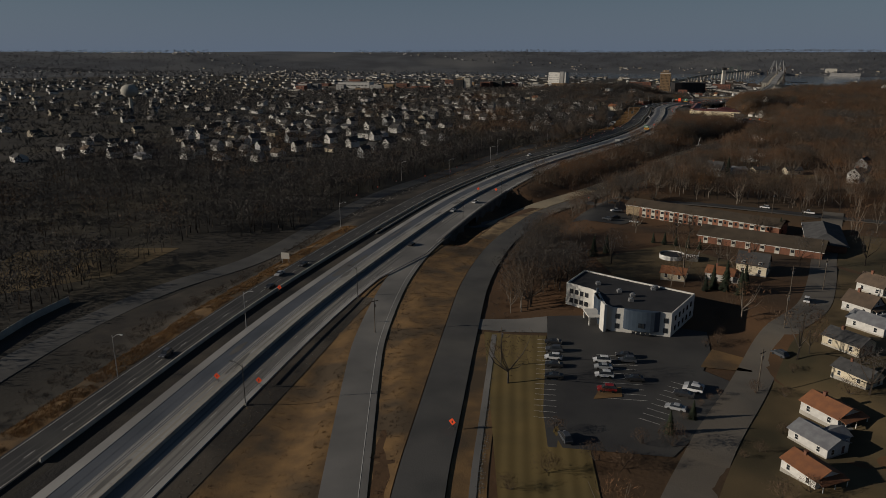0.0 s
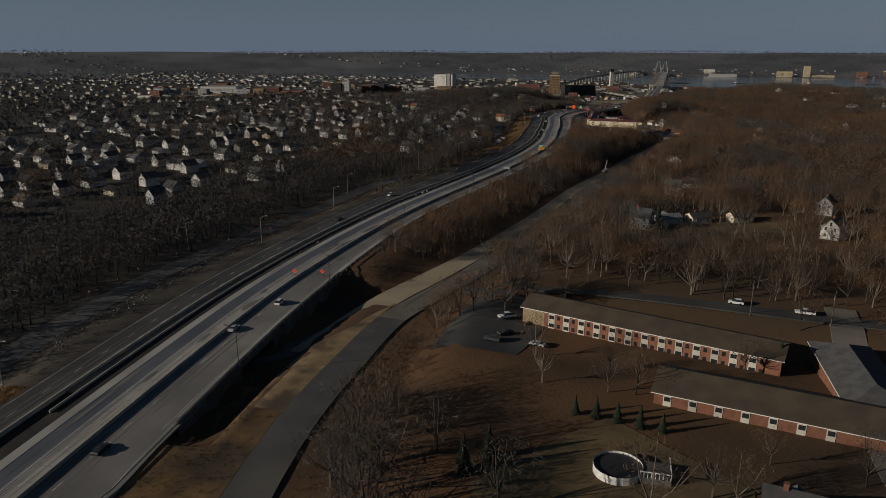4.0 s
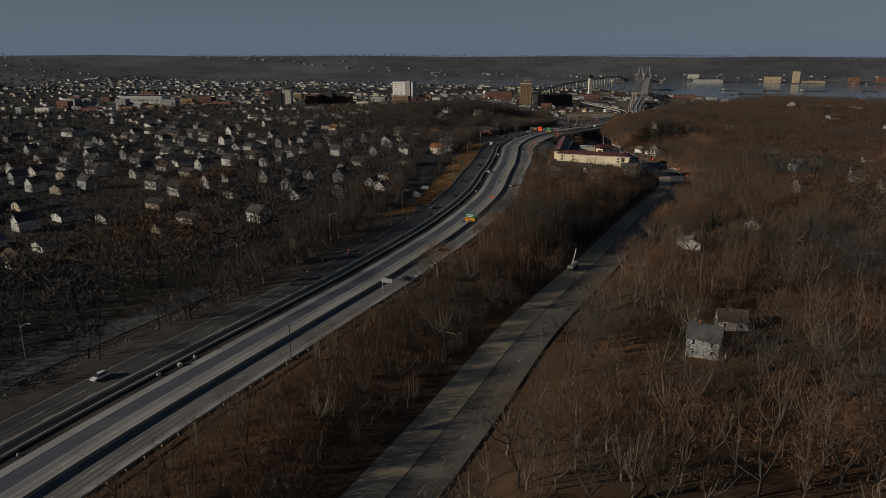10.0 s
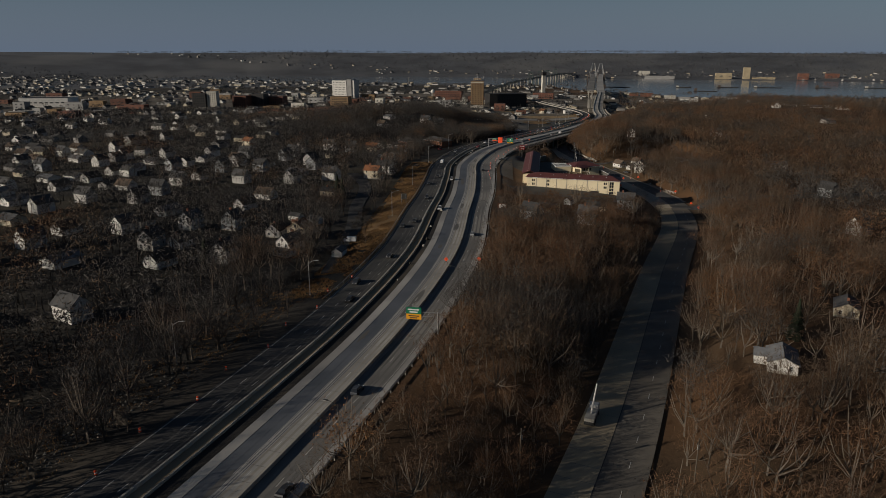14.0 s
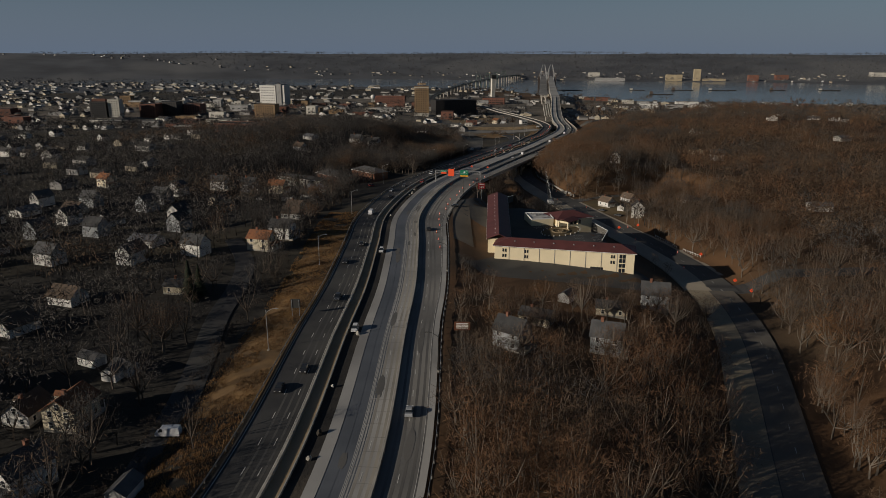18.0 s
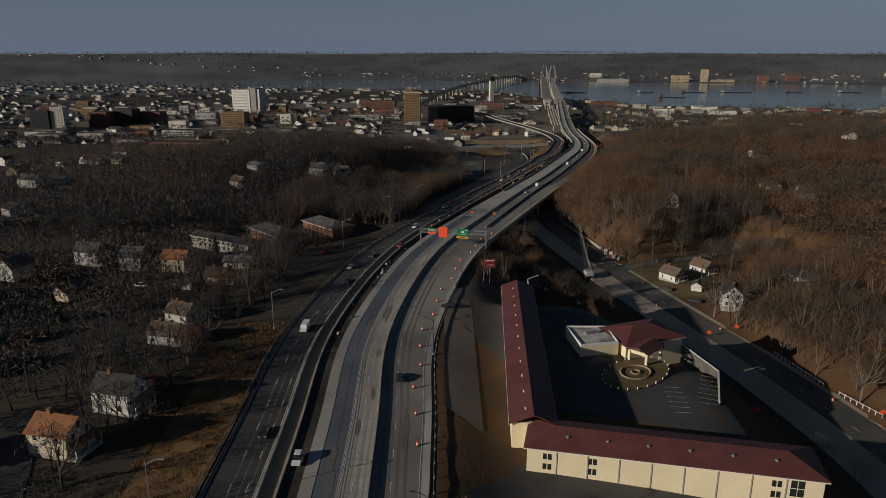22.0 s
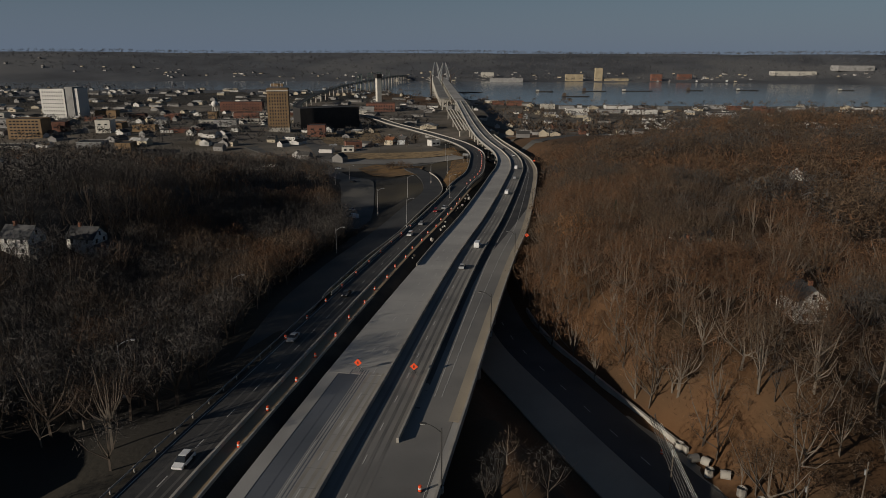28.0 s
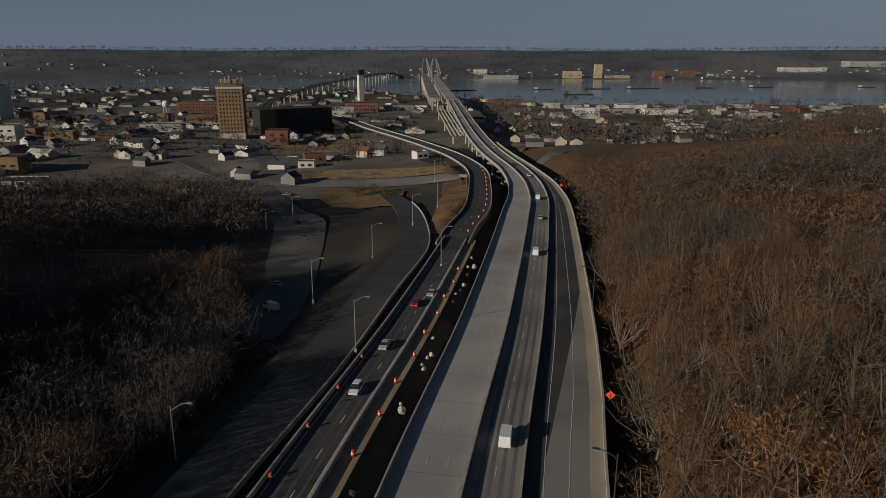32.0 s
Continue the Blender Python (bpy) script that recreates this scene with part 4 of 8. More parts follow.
def tree_arrays(seed, limbs, twigs, width, spread=0.34, leaves=0, low=0.3, reach=(0.06, 0.13), lobes=7):
    """A bare tree of height 1: (wood vertices, triangles), (twig vertices, triangles). The twigs fill round lobes of a domed crown."""
    r = np.random.default_rng(seed)
    wv, wf, tv, tf = [], [], [], []

    def limb(a, b, r0, r1):
        v, f = branch_prism(np.array(a), np.array(b), r0, r1)
        o = len(wv)
        wv.extend(v)
        wf.extend([tuple(o + k for k in t) for t in f])

    fork = np.array([r.normal(0, 0.015), r.normal(0, 0.015), low + 0.08 * r.random()])
    limb((0, 0, -0.02), fork, 0.02, 0.014)
    balls = []
    for i in range(lobes):
        az = i * 2.4 + r.normal(0, 0.35)
        out = spread * (0.0 if i == 0 else 0.35 + 0.4 * r.random())
        size = spread * (0.5 + 0.22 * r.random())
        z = 1.0 - size * 1.05 if i == 0 else low + 0.12 + (0.86 - low - size) * (0.25 + 0.75 * r.random())
        balls.append((np.array([math.cos(az) * out, math.sin(az) * out, z]), size))
    for i in range(limbs):
        c, size = balls[i % lobes]
        a = fork * (0.75 + 0.25 * r.random())
        end = c + r.normal(0, 0.45 * size, 3) + np.array([0, 0, 0.35 * size])
        mid = a + (end - a) * 0.5 + np.array([(end - a)[0] * 0.12, (end - a)[1] * 0.12, -0.03])
        limb(a, mid, 0.011, 0.007)
        limb(mid, end, 0.007, 0.002)
    for i in range(twigs):
        c, size = balls[i % lobes]
        u = r.normal(0, 1, 3)
        u /= np.linalg.norm(u) + 1e-9
        u[2] = abs(u[2]) if r.random() < 0.7 else u[2]
        p = c + u * size * (0.45 + 0.6 * r.random()) * np.array([1, 1, 0.85])
        n = u + r.normal(0, 0.42, 3)
        n /= np.linalg.norm(n) + 1e-9
        d = np.cross(n, r.normal(0, 1, 3))
        d /= np.linalg.norm(d) + 1e-9
        d = d + 0.35 * u + np.array([0, 0, 0.25])
        d /= np.linalg.norm(d) + 1e-9
        q = np.cross(n, d)
        q *= width * (0.6 + 0.8 * r.random()) / (np.linalg.norm(q) + 1e-9)
        o = len(tv)
        tv.extend([p - q / 2, p + d * (reach[0] + (reach[1] - reach[0]) * r.random()), p + q / 2])
        tf.append((o, o + 1, o + 2))
    for i in range(leaves):
        c, size = balls[r.integers(lobes)]
        p = c + r.normal(0, 0.5, 3) * size
        u, w = r.normal(0, 0.016, 3), r.normal(0, 0.016, 3)
        o = len(tv)
        tv.extend([p, p + u, p + w])
        tf.append((o, o + 1, o + 2))
    wood = (np.array(wv), np.array(wf)) if limbs else (np.array(wv)[:6], np.array(wf)[:6])
    return wood, (np.array(tv), np.array(tf))


def near_line(line, x, y, lo, hi):
    s, d = line.near(x, y)
    inside = (s > 0.5) & (s < line.length - 0.5)
    return inside & (d > lo) & (d < hi)


BUILT = []  # places of buildings: x, y, radius


def free(x, y, tall=True):
    """Where trees may stand."""
    ok = np.ones(np.shape(x), bool)
    s, d = HWY.near(x, y)
    ok &= ~((d > left_edge(s) - 5) & (d < right_edge(s) + (5 if tall else 2.5)))
    for line, a, b in ((LOW, -11.5, 13.5), (RAMP1, -7, 7), (LEFTRD, -9, 9), (STREET, -7, 7), (SIDE, -7, 7), (EXIT, -7, 10), (AVENUE, -11, 11), (CROSS, -9, 9), (BRANCH, -8, 8), (BRANCH2, -6, 6), (RAMPL, -9, 9), (ACCESS, -6, 6)):
        ok &= ~near_line(line, x, y, a, b)
    for bx, by, br in BUILT:
        ok &= (x - bx) ** 2 + (y - by) ** 2 > br * br
    for pad in PADS[:5]:
        ok &= pad_of(x, y, pad) > 1.0
    u, v = river(x, y)
    return ok & ~((u > -30) & (v < 30))


def density(x, y):
    """Trees for each square metre."""
    s, d = HWY.near(x, y)
    sl, dl = LOW.near(x, y)
    u = (x - 414) * 0.48 + (y - 1116) * 0.877
    w = np.full(x.shape, 1 / 110.0)
    right = d > 0
    mid = right & (dl < 0)
    w = np.where(mid, np.where((y > 420) & (y < 1020), 1 / 9.0, 0), w)
    w = np.where(mid & (y > 812) & (y < 985) & (x > 318), 0, w)
    w = np.where(mid & (y > 1010) & (y < 1090), 1 / 18.0, w)
    far_r = right & (dl > 0)
    w = np.where(far_r, np.where(y < 190, 1 / 300.0, 1 / 22.0), w)
    w = np.where(far_r & (x < 50) & (y > 195) & (y < 300), 1 / 8.0, w)
    w = np.where(far_r & (x > 48) & (y > 195) & (y < 285), 1 / 260.0, w)
    w = np.where(far_r & (x > 190) & (y < 430), 1 / 45.0, w)
    w = np.where(far_r & (y > 880), 1 / 17.0, w)
    w = np.where(mid & (y > 700) & (y < 880) & (x > 270), 1 / 14.0, w)
    w = np.where(far_r & (x > 50) & (x < 168) & (y > 285) & (y < 348), 1 / 350.0, w)
    w = np.where((x > 163) & (x < 246) & (y > 408) & (y < 456), 1 / 350.0, w)
    w = np.where((x > 245) & (x < 261) & (y > 531) & (y < 549), 1 / 400.0, w)
    w = np.where((x > 429) & (x < 476) & (y > 985) & (y < 1044), 1 / 900.0, w)
    w = np.where(mid & (x > 400) & (y > 975), 0, w)
    w = np.where(mid & (x > 294) & (x < 384) & (y > 838) & (y < 1000), 0, w)
    w = np.where(far_r & (y > 1040) & (dl < 70), 1 / 11.0, w)
    left = d < 0
    w = np.where(left & (y < 320), np.where(x < -150 + (y - 150) * 0.2, 1 / 20.0, 0), w)
    w = np.where(left & (y >= 320) & (y < 700), np.where(d < -60, np.where((d > -135) | ((x < -40) & (y < 520)), 1 / 16.0, 1 / 25.0), 0), w)
    w = np.where(left & (y >= 540) & (y < 760) & (d >= -75), 1 / 26.0, w)
    w = np.where(left & (y >= 700) & (y < 1090), np.where(d > -50, 0.002, np.where((d > -92) & (y > 760) & (y < 970), 1 / 30.0, 1 / 25.0)), w)
    w = np.where((u > 400) & (x > 380) & (x < 820), np.where((x > 520) & (x < 650) & (y > 1500) & (y < 1800), 1 / 120.0, 1 / 900.0), w)
    w = np.where((u > 560), 1 / 700.0, w)
    w = np.where((u > 560) & (x < 100), 1 / 300.0, w)
    w = np.where(left & (y >= 1110) & (u < np.where(x < 475, 540, 420)) & (d > -330), 1 / 17.0, w)
    w = np.where(left & (y >= 1120) & (d > -115) & (u < 420), 1 / 9.0, w)
    w = np.where(left & (y >= 1110) & (y < 1345) & (EXIT.near(x, y)[1] > -9), 0, np.where(left & (y >= 1110) & (y < 1345) & (d > -75), 1 / 9.0, w))
    w = np.where(left & (y > 1205) & (x > np.interp(y, [1205, 1245, 1286, 1356, 1452, 1700], [413, 437, 449, 471, 497, 480])), 0, w)
    return w


def scatter(x0, x1, y0, y1, cell, seed, where, boost=1.0):
    r = np.random.default_rng(seed)
    gx, gy = np.meshgrid(np.arange(x0, x1, cell), np.arange(y0, y1, cell))
    x, y = (gx + r.random(gx.shape) * cell).ravel(), (gy + r.random(gx.shape) * cell).ravel()
    ok = where(x, y)
    x, y = x[ok], y[ok]
    ok = r.random(x.size) < density(x, y) * cell * cell * boost
    x, y = x[ok], y[ok]
    ok = free(x, y) & ((off_path(x, y) < 230) | (r.random(x.size) < 0.5))
    return x[ok], y[ok]


PATH_A, PATH_B = np.array((0.0, 0.0)), np.array((414.0, 1118.0))


def off_path(x, y):
    """Distance from the straight line of flight and beyond."""
    d = PATH_B - PATH_A
    t = np.clip(((x - PATH_A[0]) * d[0] + (y - PATH_A[1]) * d[1]) / (d @ d), 0.03, 1.12)
    return np.hypot(x - PATH_A[0] - t * d[0], y - PATH_A[1] - t * d[1])


def in_view(x, y):
    """The wedge that lies ahead of the flight."""
    return (y > 60) & (x > -160 - 0.62 * y) & (x < 120 + 1.55 * np.maximum(y - 60, 0) + 0.25 * y)


def plant(name, kinds, x, y, hmin, hmax, mats, label, seed):
    """Many trees joined into one mesh."""
    if len(x) == 0:
        return
    r = np.random.default_rng(seed)
    z = ground_z(x, y)
    pick = r.integers(len(kinds), size=len(x))
    vs, fs, ms, o = [], [], [], 0
    for k, ((wv, wf), (tv, tf)) in enumerate(kinds):
        sel = np.where(pick == k)[0]
        if len(sel) == 0:
            continue
        base = np.vstack([wv, tv])
        tri = np.vstack([wf, tf + len(wv)])
        mi = np.concatenate([np.zeros(len(wf), int), np.ones(len(tf), int)])
        h = hmin + (hmax - hmin) * r.random(len(sel))
        wide = h * (0.75 + 0.5 * r.random(len(sel)))
        a = r.random(len(sel)) * 6.283
        c, s = np.cos(a), np.sin(a)
        X = (base[None, :, 0] * c[:, None] - base[None, :, 1] * s[:, None]) * wide[:, None] + x[sel][:, None]
        Y = (base[None, :, 0] * s[:, None] + base[None, :, 1] * c[:, None]) * wide[:, None] + y[sel][:, None]
        Z = base[None, :, 2] * h[:, None] + z[sel][:, None]
        vs.append(np.stack([X, Y, Z], -1).reshape(-1, 3))
        fs.append((tri[None] + (np.arange(len(sel)) * len(base))[:, None, None] + o).reshape(-1, 3))
        ms.append(np.tile(mi, len(sel)))
        o += len(sel) * len(base)
    ob = mesh(name, np.vstack(vs), np.vstack(fs), mats)
    ob.data.polygons.foreach_set("material_index", np.concatenate(ms).astype(np.int32))
    return tagged(ob, label, "trees", kind="stuff")

# ---- houses ----
WHITE = mat("white siding", (0.64, 0.62, 0.58), (0.50, 0.485, 0.455), 0.75, 0.5, 6.0, 0.1, space="object", vary=0.12)
CREAM = mat("cream siding", (0.60, 0.52, 0.38), (0.52, 0.45, 0.33), 0.75, 0.5, 6.0, 0.1, space="object", vary=0.15)
GREYS = mat("grey siding", (0.36, 0.37, 0.37), (0.28, 0.29, 0.30), 0.75, 0.5, 6.0, 0.1, space="object", vary=0.2)
BRICK = mat("red brick", (0.23, 0.10, 0.06), (0.16, 0.075, 0.048), 0.85, 0.6, 8.0, 0.3, space="object", vary=0.15)
ROOFG = mat("grey shingles", (0.085, 0.083, 0.082), (0.055, 0.055, 0.056), 0.9, 0.4, 5.0, 0.3, space="object", vary=0.35)
ROOFB = mat("brown shingles", (0.12, 0.085, 0.06), (0.08, 0.06, 0.045), 0.9, 0.4, 5.0, 0.3, space="object", vary=0.3)
ROOFR = mat("orange brown shingles", (0.24, 0.10, 0.045), (0.17, 0.075, 0.04), 0.9, 0.4, 5.0, 0.3, space="object", vary=0.2)
ROOFP = mat("pale weathered shingles", (0.19, 0.195, 0.20), (0.13, 0.13, 0.14), 0.9, 0.4, 5.0, 0.3, space="object", vary=0.2)
GLASS = mat("dark window glass", (0.025, 0.03, 0.035), (0.02, 0.022, 0.026), 0.12, 1.0, space="object", spec=0.6)
TRIM = mat("white trim", (0.74, 0.73, 0.7), (0.66, 0.65, 0.62), 0.6, 1.0, space="object")
DOOR = mat("dark door", (0.12, 0.05, 0.035), (0.09, 0.04, 0.03), 0.6, 1.0, space="object")


def gable_wall(w, d, h, rise, x0=0.0, y0=0.0):
    """Walls with gable ends at y = +-d/2; ridge along y."""
    bm = B()
    prof = [(-w / 2, 0), (w / 2, 0), (w / 2, h), (0, h + rise), (-w / 2, h)]
    a = [bm.verts.new((x0 + x, y0 - d / 2, z)) for x, z in prof]
    b = [bm.verts.new((x0 + x, y0 + d / 2, z)) for x, z in prof]
    bm.faces.new(a)
    bm.faces.new(b[::-1])
    for i in range(5):
        bm.faces.new((a[i], b[i], b[(i + 1) % 5], a[(i + 1) % 5]))
    return bm


def roof_slab(bm, w, d, h, rise, side, over=0.45, t=0.18, x0=0.0, y0=0.0):
    """One slope of a gable roof, a slab with eaves."""
    k = rise / (w / 2)
    ex = w / 2 + over
    pts = [(0.0, h + rise + t), (side * ex, h - over * k + t), (side * ex, h - over * k), (0.0, h + rise)]
    a = [bm.verts.new((x0 + x, y0 - d / 2 - over, z)) for x, z in pts]
    b = [bm.verts.new((x0 + x, y0 + d / 2 + over, z)) for x, z in pts]
    bm.faces.new(a)
    bm.faces.new(b[::-1])
    for i in range(4):
        bm.faces.new((a[i], b[i], b[(i + 1) % 4], a[(i + 1) % 4]))
    return bm


def window(parent, x, y, z, w, h, yaw, trim=TRIM):
    """A framed window set in a wall; yaw turns its face from -y."""
    m = pose(x, y, z, 0, 0, math.degrees(yaw))
    f = part("window", box(B(), -w / 2 - 0.1, -0.07, -h / 2 - 0.1, w / 2 + 0.1, 0.06, h / 2 + 0.1), trim, parent, "", m)
    bm = B()
    box(bm, -w / 2, -0.09, 0.03, w / 2, -0.06, h / 2)
    box(bm, -w / 2, -0.09, -h / 2, w / 2, -0.06, -0.03)
    part("pane", bm, GLASS, f)
    return f


def win_copy(f, parent, x, y, z, yaw):
    o = again(f, pose(x, y, z, 0, 0, math.degrees(yaw)), parent)
    again(f.children[0], Matrix(), o)
    return o


def house(kind, w, d, h, rise, wall, roof, label, rows, chimney=True, porch=True, dormer=False, wing=None):
    e = thing("house", label, "house", "suburban houses")
    part("wall", gable_wall(w, d, h, rise), wall, e)
    part("foundation", box(B(), -w / 2 - 0.05, -d / 2 - 0.05, -1.6, w / 2 + 0.05, d / 2 + 0.05, 0.35), WALLC, e)
    part("roof", roof_slab(roof_slab(B(), w, d, h, rise, 1), w, d, h, rise, -1), roof, e)
    f = None
    for row in range(rows):
        z = 1.6 + row * 2.7
        for sx in (-1, 1):
            for k in (-0.28, 0.28):
                spot = (sx * w / 2, k * d, z, sx * math.pi / 2)
                f = win_copy(f, e, *spot) if f else window(e, *spot[:3], 0.95, 1.35, spot[3])
        for sy in (-1, 1):
            for k in ((-0.25, 0.25) if row or sy > 0 else (-0.25,)):
                win_copy(f, e, k * w, sy * d / 2, z, 0 if sy < 0 else math.pi)
    if rise > 2.4:
        for sy in (-1, 1):
            win_copy(f, e, 0, sy * d / 2, h + rise * 0.35, 0 if sy < 0 else math.pi)
    part("door", box(B(), w * 0.18, -d / 2 - 0.08, 0.3, w * 0.18 + 0.95, -d / 2 + 0.02, 2.4), DOOR, e)
    if chimney:
        bm = box(B(), -0.45, d * 0.15, h, 0.35, d * 0.15 + 0.8, h + rise + 1.0)
        part("chimney", box(bm, -0.52, d * 0.15 - 0.07, h + rise + 1.0, 0.42, d * 0.15 + 0.87, h + rise + 1.15), BRICK, e)
    if porch:
        p = part("porch", box(B(), -w / 2, -d / 2 - 1.9, -0.6, w / 2, -d / 2 - 0.06, 0.35), WALLC, e)
        bm = B()
        v = [bm.verts.new(q) for q in ((-w / 2 - 0.2, -d / 2 - 2.2, 2.5), (w / 2 + 0.2, -d / 2 - 2.2, 2.5), (w / 2 + 0.2, -d / 2 - 0.02, 3.1), (-w / 2 - 0.2, -d / 2 - 0.02, 3.1))]
        fc = bm.faces.new(v)
        r = bmesh.ops.extrude_face_region(bm, geom=[fc])
        bmesh.ops.translate(bm, verts=[q for q in r["geom"] if isinstance(q, bmesh.types.BMVert)], vec=(0, 0, 0.16))
        part("porch_roof", bm, roof, e)
        for k in (-0.94, 0.0, 0.94):
            part("porch_post", box(B(), k * w / 2 - 0.08, -d / 2 - 2.0, 0.35, k * w / 2 + 0.08, -d / 2 - 1.84, 2.6), TRIM, e)
    if dormer:
        part("dormer", gable_wall(1.8, 1.8, 1.3, 0.7), wall, e, "", pose(w * 0.28, 0, h + rise * 0.2, 0, 0, 90))
        part("dormer_roof", roof_slab(roof_slab(B(), 1.8, 1.8, 1.3, 0.7, 1, 0.2, 0.1), 1.8, 1.8, 1.3, 0.7, -1, 0.2, 0.1), roof, e, "", pose(w * 0.28, 0, h + rise * 0.2 + 0.02, 0, 0, 90))
    if wing:
        ww, wd, wh, wr, wx, wy = wing
        part("wing_wall", gable_wall(ww, wd, wh, wr), wall, e, "", pose(wx, wy, 0, 0, 0, 90))
        part("wing_roof", roof_slab(roof_slab(B(), ww, wd, wh, wr, 1), ww, wd, wh, wr, -1), roof, e, "", pose(wx, wy, 0.02, 0, 0, 90))
        win_copy(f, e, wx + wd / 2, wy, 1.6, math.pi / 2)
    return e


HOUSES = [
    house("a", 7.2, 9.5, 5.4, 3.0, WHITE, ROOFG, "white two-storey gabled house with a front porch", 2),
    house("b", 7.6, 10.0, 3.4, 3.2, WHITE, ROOFB, "white storey-and-a-half cottage with brown shingles", 1, True, True, True),
    house("c", 8.0, 11.5, 3.1, 2.0, CREAM, ROOFG, "cream single-storey bungalow with grey shingles", 1, True, False),
    house("d", 7.4, 9.0, 5.5, 3.4, GREYS, ROOFG, "grey two-storey house with steep gables", 2, True, True),
    house("e", 8.2, 12.0, 3.0, 1.9, WHITE, ROOFP, "white ranch house with pale weathered roof", 1, False, False, False, (5.5, 6.5, 2.9, 1.4, 4.5, -1.0)),
    house("f", 7.8, 9.5, 5.2, 2.6, CREAM, ROOFR, "cream house with orange brown roof", 2, True, True, True),
    house("g", 8.0, 10.0, 5.3, 2.6, BRICK, ROOFB, "red brick two-storey gabled house", 2, True, False),
    house("h", 8.2, 10.5, 3.0, 1.9, WHITE, ROOFR, "white bungalow with orange brown roof", 1, True, True),
    house("i", 7.6, 10.0, 4.0, 3.4, CREAM, ROOFG, "cream storey-and-a-half house with grey shingles", 2, True, False, True),
    house("j", 5.6, 8.0, 2.6, 1.6, CREAM, ROOFR, "cream detached garage with brown roof", 1, False, False),
]
SHED = thing("garage", "small white detached garage with grey roof", "garage", "garages")
part("wall", gable_wall(4.2, 6.4, 2.5, 1.3), WHITE, SHED)
part("roof", roof_slab(roof_slab(B(), 4.2, 6.4, 2.5, 1.3, 1, 0.3, 0.12), 4.2, 6.4, 2.5, 1.3, -1, 0.3, 0.12), ROOFG, SHED)
part("garage_door", box(B(), -1.5, -3.28, 0.05, 1.5, -3.16, 2.2), GREYS, SHED)
used = set()


def put_house(k, x, y, yaw, dz=0.0, label="", size=1.0):
    src = HOUSES[k] if k >= 0 else SHED
    m = place(x, y, yaw, dz) @ Matrix.Scale(size, 4)
    if k in used:
        ob = copy_thing(src, m)
    else:
        used.add(k)
        src.matrix_basis, ob = m, src
    if label:
        ob["label"] = label
    BUILT.append((x, y, 6.0 if k >= 0 else 4.0))
    return ob


# houses that stand near the flight, seen singly
for k, x, y, yaw, lab in [
        (2, 106, 168, 0.5, "white bungalow with a porch beside the street"), (4, 120, 181, 0.5, "long white garage-fronted ranch house"), (7, 85, 137, 0.42, "bungalow with bright orange brown roof"),
        (4, 77, 126.5, 0.42, "house with pale grey weathered roof"), (7, 69, 114, 0.35, "white bungalow with orange brown roof and porch"), (2, 98, 150, 0.45, "white bungalow among parked cars"),
        (1, 126, 196, 0.5, ""), (1, 142, 216, 0.5, ""), (8, 111.5, 238.5, 0.98, "cream gabled house with grey roof behind the office"), (7, 97.3, 231.3, 0.98, "low white ranch house with brown roof beside spruces"),
        (3, 174, 441, 0.9, "white timber-framed house among dark trees"), (4, 191, 448, 1.7, "white two-storey house with grey roof"), (2, 206, 448, 1.65, "white garage wing with grey roof"),
        (2, 226, 446, 1.6, "low ranch house with orange brown roof"), (0, 243, 404, 2.2, ""), (1, 445.5, 1016, 0.25, "white house with steep brown gables on the lawn"),
        (1, 464, 1019, 0.2, "white cottage with brown roof behind another"), (0, 440, 973, 2.5, "white two-storey house with porch below the woods"), (0, 491, 1081, 2.6, "large white house on the wooded bluff"),
        (3, 505, 1131, 2.4, "dark shingled house high on the bluff"), (0, 208, 1073, 1.1, ""), (3, 225, 1063, 1.1, "white house with steep gable and porch"),
        (5, 241, 1056, 1.1, "cream house with steep gable and porch"), (1, 256, 1034, 1.2, "white cottage under a bare tree"), (4, 264, 1052, 1.2, ""), (1, 240, 975, 1.0, "white house with red brick gable"),
        (0, 107, 786, 2.7, ""), (0, 120, 818, 2.6, ""), (3, 139, 815, 2.6, ""), (1, 158, 799, 2.7, ""), (5, 168, 794, 2.7, "cream gabled house lit by low sun"), (0, 137, 763, 2.7, ""),
        (1, 118, 786, 2.6, ""), (3, 345, 822, 1.0, ""), (3, 309, 794, 0.9, "grey gabled house hidden among bare trees"), (2, 326, 819, 1.0, ""), (2, 298, 818, 0.8, ""), (3, 283, 804, 0.6, "grey gabled house half hidden by twigs"), (2, 190, 878, 1.1, "low white house behind a spruce"), (0, 231, 936, 1.0, "white house with steep gables above the bank"), (5, 221, 921, 1.0, "cream gabled house above the bank"), (1, 252, 545, 1.2, "white house among bare trees")]:
    put_house(k, x, y, yaw, 0.25, lab, 0.87 if y < 200 else 1.0)
for k, x, y, yaw, lab in [(0, 324, 1220, 0.9, "white two-storey house deep among bare trees"), (0, 341, 1228, 0.9, "white gabled house above the wooded slope"), (4, 286, 1228, 0.6, "long pale house on the wooded hill"), (0, 317, 1400, 0.8, "white house at the edge of town"),
                          (1, 273, 1196, 0.7, "white cottage hidden by twigs"), (4, 284, 626, 2.5, "long pale house in the oak woods"), (2, 331, 654, 2.4, "cream bungalow on a brown lawn"), (3, 273, 449, 2.3, "white house with dormers among oaks"),
                          (0, 163, 769, -0.75, "white gabled house beside the access road"), (1, 244, 993, 0.8, "small red-gabled white cottage"), (5, 143, 1093, 0.7, "house with orange brown roof"), (3, 234, 530, 0.9, "dark timbered house with white trim")]:
    put_house(k, x, y, yaw, 0.25, lab)
    BUILT.append((x - 4, y - 6, 10.0))
